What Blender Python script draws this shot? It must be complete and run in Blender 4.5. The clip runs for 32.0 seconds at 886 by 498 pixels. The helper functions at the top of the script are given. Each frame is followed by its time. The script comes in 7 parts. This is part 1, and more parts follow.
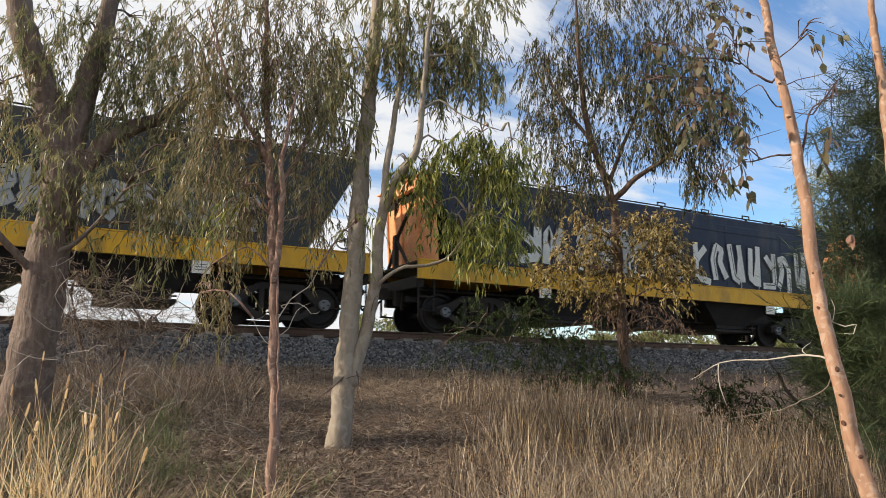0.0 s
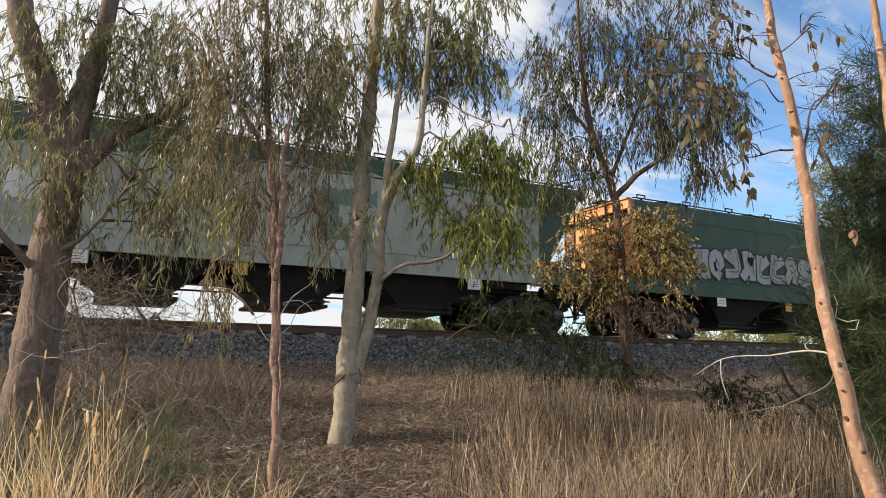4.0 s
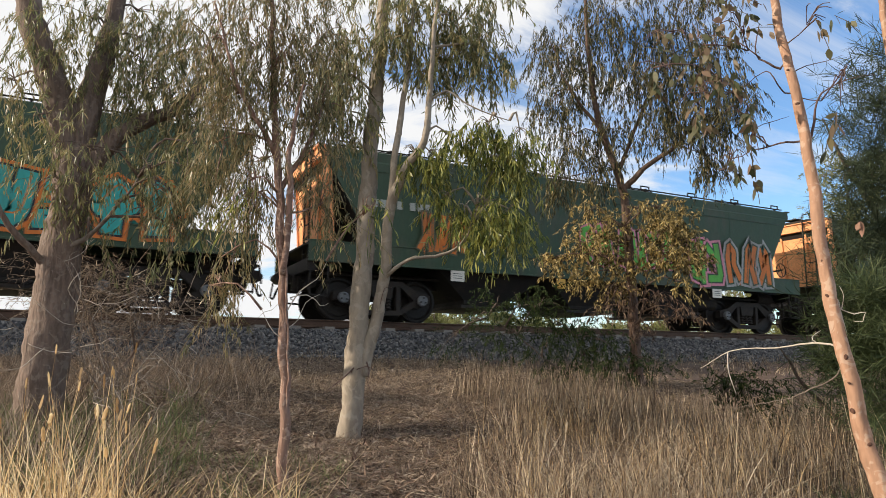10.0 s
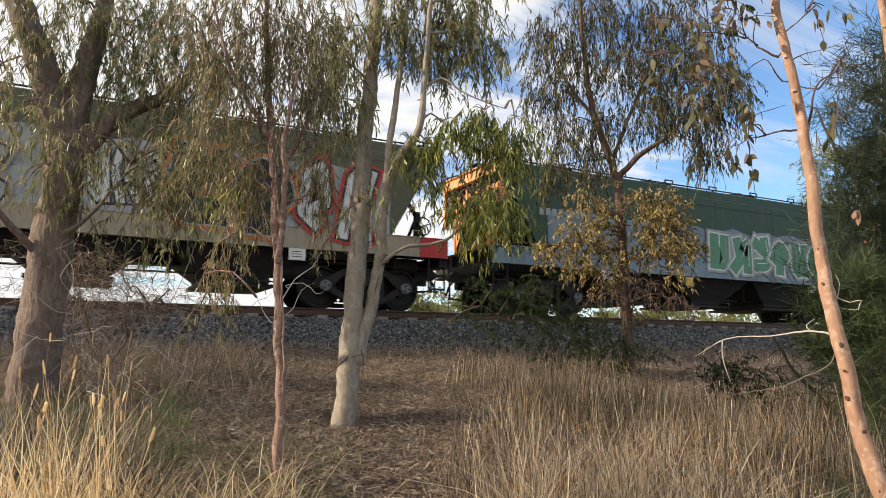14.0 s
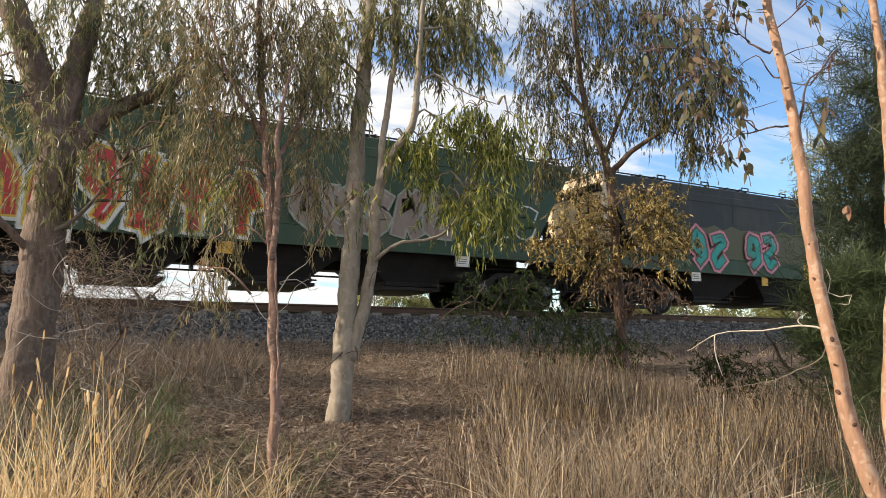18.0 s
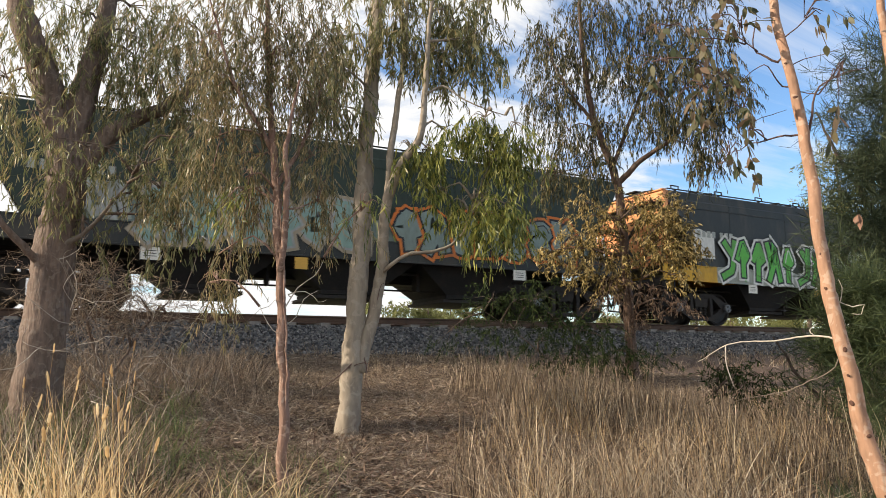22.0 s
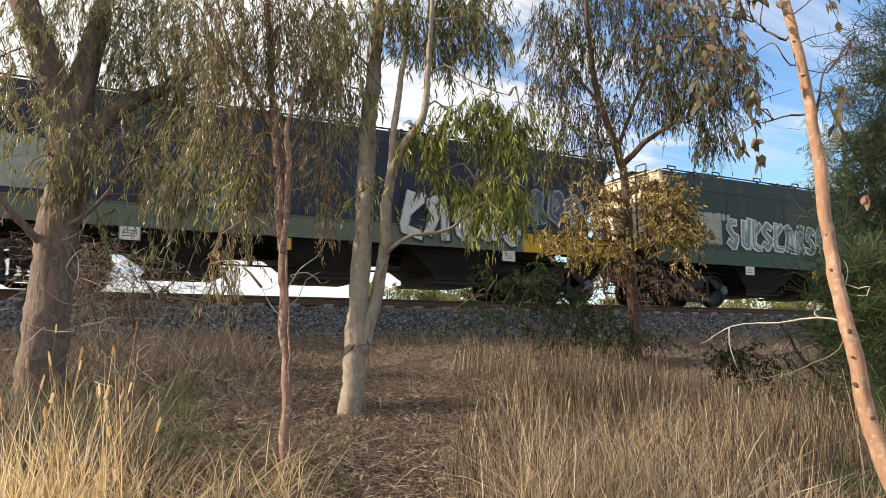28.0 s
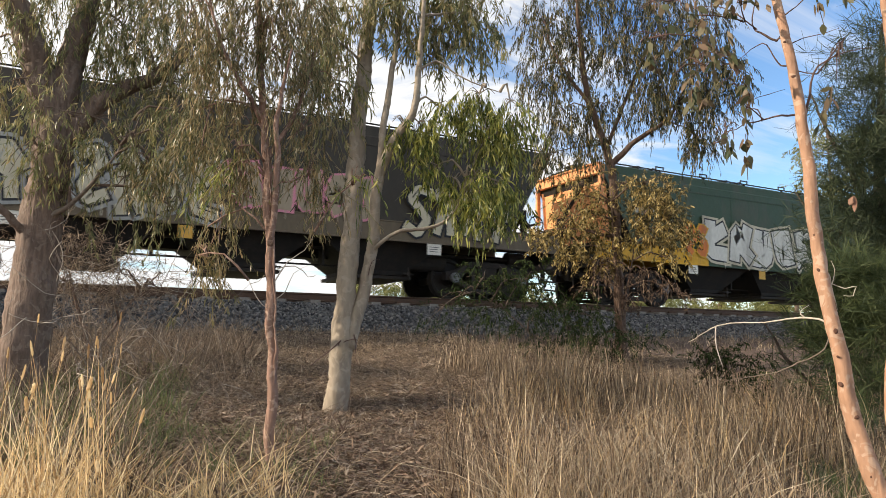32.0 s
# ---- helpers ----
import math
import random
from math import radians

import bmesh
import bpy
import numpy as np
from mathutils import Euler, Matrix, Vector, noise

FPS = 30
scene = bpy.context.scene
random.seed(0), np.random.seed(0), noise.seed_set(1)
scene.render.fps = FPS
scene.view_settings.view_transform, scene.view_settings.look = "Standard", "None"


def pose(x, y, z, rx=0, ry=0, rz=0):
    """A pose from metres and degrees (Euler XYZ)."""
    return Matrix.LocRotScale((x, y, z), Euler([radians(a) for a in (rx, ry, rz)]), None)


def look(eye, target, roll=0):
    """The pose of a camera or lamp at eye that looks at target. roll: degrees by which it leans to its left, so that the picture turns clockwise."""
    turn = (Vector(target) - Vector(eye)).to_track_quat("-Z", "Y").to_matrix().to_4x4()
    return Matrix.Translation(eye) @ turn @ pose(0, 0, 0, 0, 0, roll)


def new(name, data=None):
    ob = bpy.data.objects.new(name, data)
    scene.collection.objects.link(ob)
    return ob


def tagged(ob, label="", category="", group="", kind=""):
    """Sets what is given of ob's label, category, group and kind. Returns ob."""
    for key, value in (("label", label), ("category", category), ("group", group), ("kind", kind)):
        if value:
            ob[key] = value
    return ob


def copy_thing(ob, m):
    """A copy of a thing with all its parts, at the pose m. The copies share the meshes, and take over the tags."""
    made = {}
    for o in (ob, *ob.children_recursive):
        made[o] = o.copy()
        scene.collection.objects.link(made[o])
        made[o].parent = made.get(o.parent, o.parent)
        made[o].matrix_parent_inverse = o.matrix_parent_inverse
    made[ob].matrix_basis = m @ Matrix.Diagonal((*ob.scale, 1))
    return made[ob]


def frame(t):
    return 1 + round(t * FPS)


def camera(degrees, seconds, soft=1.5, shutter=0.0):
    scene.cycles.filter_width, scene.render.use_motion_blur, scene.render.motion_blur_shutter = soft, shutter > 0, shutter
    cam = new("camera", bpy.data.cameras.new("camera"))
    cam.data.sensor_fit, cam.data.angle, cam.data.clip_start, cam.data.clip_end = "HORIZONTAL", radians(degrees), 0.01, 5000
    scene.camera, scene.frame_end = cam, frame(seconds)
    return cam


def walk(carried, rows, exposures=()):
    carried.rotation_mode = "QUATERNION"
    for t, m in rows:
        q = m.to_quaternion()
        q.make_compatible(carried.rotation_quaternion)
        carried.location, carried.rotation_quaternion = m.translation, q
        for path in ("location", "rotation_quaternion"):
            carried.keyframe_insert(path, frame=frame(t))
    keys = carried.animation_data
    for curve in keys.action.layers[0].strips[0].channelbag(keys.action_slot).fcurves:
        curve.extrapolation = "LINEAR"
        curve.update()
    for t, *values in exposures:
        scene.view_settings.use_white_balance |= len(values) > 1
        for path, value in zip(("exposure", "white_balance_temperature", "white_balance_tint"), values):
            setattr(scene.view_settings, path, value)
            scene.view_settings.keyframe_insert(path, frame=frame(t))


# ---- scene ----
EXPOSURE, SKY, SUN = 0.43, 0.15, 3.95   # stops, sky strength, sun strength
# The walk: a hand-held stand, x along the track, y across it, z up.
cam = camera(65.0, 32.0, soft=0.6, shutter=0.08)
STAND = [  # seconds, eye x, y, z, heading right of +y, tilt up, lean (degrees)
    (0.0, 0.021, -0.010, 1.597, 27.39, 9.92, 0.75),
    (0.5, 0.014, -0.016, 1.616, 27.38, 9.88, 0.57),
    (1.0, 0.020, -0.016, 1.600, 27.31, 10.00, 0.78),
    (1.5, 0.009, -0.007, 1.601, 27.51, 9.75, 0.81),
    (2.0, 0.023, -0.005, 1.601, 27.48, 9.64, 0.77),
    (2.5, 0.021, -0.009, 1.605, 27.50, 9.63, 0.68),
    (3.0, 0.022, -0.014, 1.594, 27.39, 9.71, 0.73),
    (3.5, 0.030, -0.007, 1.597, 27.27, 9.75, 0.56),
    (5.5, 0.029, -0.016, 1.598, 27.01, 9.15, 0.72),
    (6.0, 0.035, -0.021, 1.599, 26.98, 9.06, 0.63),
    (6.5, 0.040, -0.031, 1.594, 26.83, 9.02, 0.61),
    (7.0, 0.022, -0.032, 1.585, 26.83, 9.00, 0.64),
    (7.5, 0.015, -0.017, 1.595, 26.89, 8.96, 0.67),
    (8.0, 0.019, -0.024, 1.595, 26.80, 9.06, 0.61),
    (8.5, 0.029, -0.021, 1.588, 26.59, 9.19, 0.67),
    (9.0, 0.014, -0.028, 1.593, 26.59, 9.11, 0.55),
    (9.5, 0.023, -0.037, 1.586, 26.42, 9.21, 0.57),
    (10.0, 0.042, -0.032, 1.599, 26.43, 9.12, 0.37),
    (10.5, 0.043, -0.027, 1.600, 26.58, 9.05, 0.35),
    (11.0, 0.048, -0.031, 1.601, 26.74, 8.95, 0.14),
    (11.5, 0.040, -0.031, 1.607, 26.89, 8.83, 0.10),
    (12.0, 0.031, -0.025, 1.602, 26.90, 8.82, 0.22),
    (12.5, 0.021, -0.017, 1.597, 26.88, 8.64, 0.31),
    (13.0, 0.035, -0.012, 1.586, 26.74, 8.41, 0.49),
    (13.5, 0.021, -0.008, 1.582, 26.96, 8.25, 0.51),
    (14.0, 0.021, -0.005, 1.597, 27.13, 8.19, 0.35),
    (14.5, 0.014, -0.015, 1.600, 27.35, 8.29, 0.35),
    (16.5, -0.000, 0.000, 1.600, 27.90, 8.14, -0.00),
    (17.0, 0.003, -0.007, 1.607, 27.87, 8.16, 0.03),
    (17.5, 0.017, -0.010, 1.595, 27.76, 8.12, 0.06),
    (18.0, 0.012, -0.013, 1.599, 27.69, 7.83, 0.10),
    (18.5, 0.009, -0.009, 1.602, 27.68, 7.60, 0.20),
    (19.0, 0.015, -0.005, 1.604, 27.57, 7.54, 0.25),
    (19.5, 0.012, -0.016, 1.609, 27.50, 7.75, 0.10),
    (20.0, 0.019, -0.022, 1.607, 27.38, 8.24, -0.10),
    (20.5, 0.022, -0.015, 1.610, 27.30, 8.50, -0.03),
    (21.0, 0.016, -0.024, 1.609, 27.17, 8.71, -0.12),
    (21.5, 0.010, -0.021, 1.608, 26.99, 8.78, -0.10),
    (22.0, 0.014, -0.009, 1.603, 27.00, 8.72, -0.10),
    (22.5, 0.009, -0.007, 1.603, 26.99, 8.50, -0.07),
    (23.0, 0.012, -0.009, 1.606, 26.90, 8.29, -0.15),
    (23.5, 0.008, -0.006, 1.607, 26.84, 8.15, -0.07),
    (24.0, 0.013, -0.000, 1.604, 26.71, 7.93, -0.10),
    (24.5, 0.012, 0.012, 1.602, 26.73, 7.59, -0.18),
    (25.0, 0.018, 0.017, 1.601, 26.63, 7.28, -0.23),
    (25.5, 0.037, 0.021, 1.592, 26.56, 7.09, -0.17),
    (27.5, 0.043, 0.016, 1.601, 26.46, 7.08, -0.12),
    (28.0, 0.035, 0.009, 1.601, 26.66, 7.23, -0.01),
    (28.5, 0.037, 0.009, 1.602, 26.87, 7.36, -0.04),
    (29.0, 0.052, 0.011, 1.607, 27.00, 7.42, -0.04),
    (29.5, 0.051, 0.011, 1.596, 27.17, 7.59, 0.23),
    (30.0, 0.035, 0.015, 1.599, 27.37, 7.59, 0.37),
    (30.5, 0.041, 0.014, 1.600, 27.36, 7.54, 0.34),
    (31.0, 0.028, 0.017, 1.590, 27.50, 7.31, 0.49),
    (31.5, 0.029, 0.029, 1.592, 27.64, 7.07, 0.61),
    (32.0, 0.034, 0.032, 1.583, 27.72, 7.09, 0.71),
]
walk(cam, [(t, pose(x, y, z, 90 + up, 0, -head) @ pose(0, 0, 0, 0, 0, lean)) for t, x, y, z, head, up, lean in STAND],
     exposures=((0.0, EXPOSURE + 0.05, 6700, 10), (8.0, EXPOSURE + 0.09, 6760, 10), (13.0, EXPOSURE + 0.15, 6800, 10), (18.0, EXPOSURE + 0.22, 6900, 10), (32.0, EXPOSURE + 0.26, 6930, 10)))

# ---- world and sun ----
SUN_HEAD, SUN_UP = -74.0, 21.0   # degrees right of +y, degrees above the horizon


def make_world():
    w = bpy.data.worlds.new("sky")
    scene.world = w
    w.use_nodes = True
    nt = w.node_tree
    nt.nodes.clear()
    n = nt.nodes.new
    out, bg, sky = n("ShaderNodeOutputWorld"), n("ShaderNodeBackground"), n("ShaderNodeTexSky")
    sky.sky_type, sky.sun_disc = "NISHITA", False
    sky.sun_elevation, sky.sun_rotation = radians(SUN_UP), radians(SUN_HEAD)
    sky.air_density, sky.dust_density, sky.ozone_density = 1.05, 0.0, 5.0
    co, sep = n("ShaderNodeTexCoord"), n("ShaderNodeSeparateXYZ")
    nt.links.new(co.outputs["Generated"], sep.inputs[0])
    up = n("ShaderNodeMath")
    up.operation, up.inputs[1].default_value = "ADD", 0.12
    nt.links.new(sep.outputs["Z"], up.inputs[0])
    flat = []
    for axis in "XY":
        d = n("ShaderNodeMath")
        d.operation = "DIVIDE"
        nt.links.new(sep.outputs[axis], d.inputs[0])
        nt.links.new(up.outputs[0], d.inputs[1])
        flat.append(d)
    comb, turn = n("ShaderNodeCombineXYZ"), n("ShaderNodeMapping")
    nt.links.new(flat[0].outputs[0], comb.inputs[0])
    nt.links.new(flat[1].outputs[0], comb.inputs[1])
    turn.inputs["Rotation"].default_value = (0, 0, radians(24))
    turn.inputs["Scale"].default_value = (0.75, 1.35, 1)
    turn.inputs["Location"].default_value = (0.3, 0.45, 0)
    nt.links.new(comb.outputs[0], turn.inputs[0])
    big, fine = n("ShaderNodeTexNoise"), n("ShaderNodeTexNoise")
    big.inputs["Scale"].default_value, big.inputs["Detail"].default_value = 0.8, 3
    fine.inputs["Scale"].default_value, fine.inputs["Detail"].default_value, fine.inputs["Roughness"].default_value = 2.2, 8, 0.62
    fine.inputs["Distortion"].default_value = 0.6
    for tex in (big, fine):
        nt.links.new(turn.outputs[0], tex.inputs["Vector"])
    add = n("ShaderNodeMath")
    add.operation = "ADD"
    nt.links.new(big.outputs[0], add.inputs[0])
    nt.links.new(fine.outputs[0], add.inputs[1])
    # the haze and cloud thicken towards the sun
    glow = n("ShaderNodeVectorMath")
    glow.operation = "DOT_PRODUCT"
    glow.inputs[1].default_value = (math.sin(radians(SUN_HEAD)), math.cos(radians(SUN_HEAD)), 0.2)
    nt.links.new(co.outputs["Generated"], glow.inputs[0])
    veil = n("ShaderNodeMath")
    veil.operation, veil.inputs[1].default_value = "MULTIPLY_ADD", 0.42
    nt.links.new(glow.outputs["Value"], veil.inputs[0])
    nt.links.new(add.outputs[0], veil.inputs[2])
    ramp = n("ShaderNodeMapRange")
    ramp.interpolation_type = "SMOOTHSTEP"
    ramp.inputs["From Min"].default_value, ramp.inputs["From Max"].default_value = 0.76, 1.02
    nt.links.new(veil.outputs[0], ramp.inputs["Value"])
    # thin streaks of high cloud over the blue
    comb_out, streak, cirrus, thin = comb.outputs[0], n("ShaderNodeMapping"), n("ShaderNodeTexNoise"), n("ShaderNodeMapRange")
    streak.inputs["Rotation"].default_value = (0, 0, radians(-38))
    streak.inputs["Scale"].default_value = (0.55, 2.4, 1)
    nt.links.new(comb_out, streak.inputs[0])
    nt.links.new(streak.outputs[0], cirrus.inputs["Vector"])
    cirrus.inputs["Scale"].default_value, cirrus.inputs["Detail"].default_value, cirrus.inputs["Roughness"].default_value = 1.5, 9, 0.6
    cirrus.inputs["Distortion"].default_value = 0.9
    thin.inputs["From Min"].default_value, thin.inputs["From Max"].default_value, thin.inputs["To Max"].default_value = 0.44, 0.74, 0.62
    nt.links.new(cirrus.outputs[0], thin.inputs["Value"])
    cover = n("ShaderNodeMath")
    cover.operation = "MAXIMUM"
    nt.links.new(ramp.outputs[0], cover.inputs[0])
    nt.links.new(thin.outputs[0], cover.inputs[1])
    mix = n("ShaderNodeMixRGB")
    mix.inputs[2].default_value = (4.2, 4.32, 4.5, 1)
    nt.links.new(cover.outputs[0], mix.inputs[0])
    nt.links.new(sky.outputs[0], mix.inputs[1])
    nt.links.new(mix.outputs[0], bg.inputs[0])
    bg.inputs[1].default_value = SKY
    nt.links.new(bg.outputs[0], out.inputs[0])


make_world()
sun = new("sun", bpy.data.lights.new("sun", "SUN"))
sun.data.energy, sun.data.angle, sun.data.color = SUN, radians(0.6), (1.0, 0.87, 0.70)
_h, _u = radians(SUN_HEAD), radians(SUN_UP)
sun.matrix_basis = look((math.sin(_h) * math.cos(_u) * 60, math.cos(_h) * math.cos(_u) * 60, math.sin(_u) * 60), (0, 0, 0))

# ---- materials ----
def rgba(c):
    return (*c, 1)


def mat(name, base, rough=0.8, metal=0.0, vary=0.25, grain=40.0, stain=3.0, bump=0.15, stain_col=None, stain_amount=0.5,
        island=False, ramp=None, through_light=0.0, coords="Object", stretch=(1, 1, 1), spec=0.4, patches=None):
    """A worn surface: base colour varied at two scales, fine relief, and stains. island: each piece has its own tint, from ramp."""
    m = bpy.data.materials.new(name)
    m.use_nodes = True
    nt = m.node_tree
    b = nt.nodes["Principled BSDF"]
    n, link = nt.nodes.new, nt.links.new
    b.inputs["Roughness"].default_value, b.inputs["Metallic"].default_value = rough, metal
    b.inputs["Specular IOR Level"].default_value = spec
    co, mp = n("ShaderNodeTexCoord"), n("ShaderNodeMapping")
    mp.inputs["Scale"].default_value = stretch
    link(co.outputs[coords], mp.inputs[0])
    small, large = n("ShaderNodeTexNoise"), n("ShaderNodeTexNoise")
    small.inputs["Scale"].default_value, small.inputs["Detail"].default_value = grain, 5
    large.inputs["Scale"].default_value, large.inputs["Detail"].default_value, large.inputs["Roughness"].default_value = stain, 6, 0.65
    for t in (small, large):
        link(mp.outputs[0], t.inputs["Vector"])
    if ramp:
        geo, cr = n("ShaderNodeNewGeometry"), n("ShaderNodeValToRGB")
        cr.color_ramp.interpolation = "LINEAR"
        while len(cr.color_ramp.elements) < len(ramp):
            cr.color_ramp.elements.new(0.5)
        for i, (e, c) in enumerate(zip(cr.color_ramp.elements, ramp)):
            e.position, e.color = i / (len(ramp) - 1), rgba(c)
        if island:
            link(geo.outputs["Random Per Island"], cr.inputs[0])
        else:
            link(large.outputs[0], cr.inputs[0])
        colour = cr.outputs[0]
    else:
        rgb = n("ShaderNodeRGB")
        rgb.outputs[0].default_value = rgba(base)
        colour = rgb.outputs[0]
    hsv, val = n("ShaderNodeHueSaturation"), n("ShaderNodeMapRange")
    val.inputs["From Min"].default_value, val.inputs["From Max"].default_value = 0.25, 0.75
    val.inputs["To Min"].default_value, val.inputs["To Max"].default_value = 1 - vary, 1 + vary
    link(small.outputs[0], val.inputs["Value"])
    link(val.outputs[0], hsv.inputs["Value"])
    link(colour, hsv.inputs["Color"])
    colour = hsv.outputs[0]
    if stain_col:
        mk, mx = n("ShaderNodeMapRange"), n("ShaderNodeMixRGB")
        mk.interpolation_type = "SMOOTHSTEP"
        mk.inputs["From Min"].default_value, mk.inputs["From Max"].default_value = 0.45, 0.72
        mk.inputs["To Max"].default_value = stain_amount
        link(large.outputs[0], mk.inputs["Value"])
        link(mk.outputs[0], mx.inputs[0])
        link(colour, mx.inputs[1])
        mx.inputs[2].default_value = rgba(stain_col)
        colour = mx.outputs[0]
    if patches:                                  # flaked patches of younger bark
        cell, mk, mx = n("ShaderNodeTexNoise"), n("ShaderNodeMapRange"), n("ShaderNodeMixRGB")
        cell.inputs["Scale"].default_value, cell.inputs["Detail"].default_value, cell.inputs["Distortion"].default_value = grain * 0.55, 3, 1.2
        link(co.outputs[coords], cell.inputs["Vector"])
        mk.interpolation_type = "SMOOTHSTEP"
        mk.inputs["From Min"].default_value, mk.inputs["From Max"].default_value, mk.inputs["To Max"].default_value = 0.53, 0.62, 0.75
        link(cell.outputs[0], mk.inputs["Value"])
        link(mk.outputs[0], mx.inputs[0])
        link(colour, mx.inputs[1])
        mx.inputs[2].default_value = rgba(patches)
        colour = mx.outputs[0]
    link(colour, b.inputs["Base Color"])
    if bump:
        bp = n("ShaderNodeBump")
        bp.inputs["Strength"].default_value, bp.inputs["Distance"].default_value = bump, 0.02
        link(small.outputs[0], bp.inputs["Height"])
        link(bp.outputs[0], b.inputs["Normal"])
    if through_light:
        tr, ms = n("ShaderNodeBsdfTranslucent"), n("ShaderNodeMixShader")
        ms.inputs[0].default_value = through_light
        link(colour, tr.inputs[0])
        link(b.outputs[0], ms.inputs[1])
        link(tr.outputs[0], ms.inputs[2])
        link(ms.outputs[0], nt.nodes["Material Output"].inputs[0])
    return m


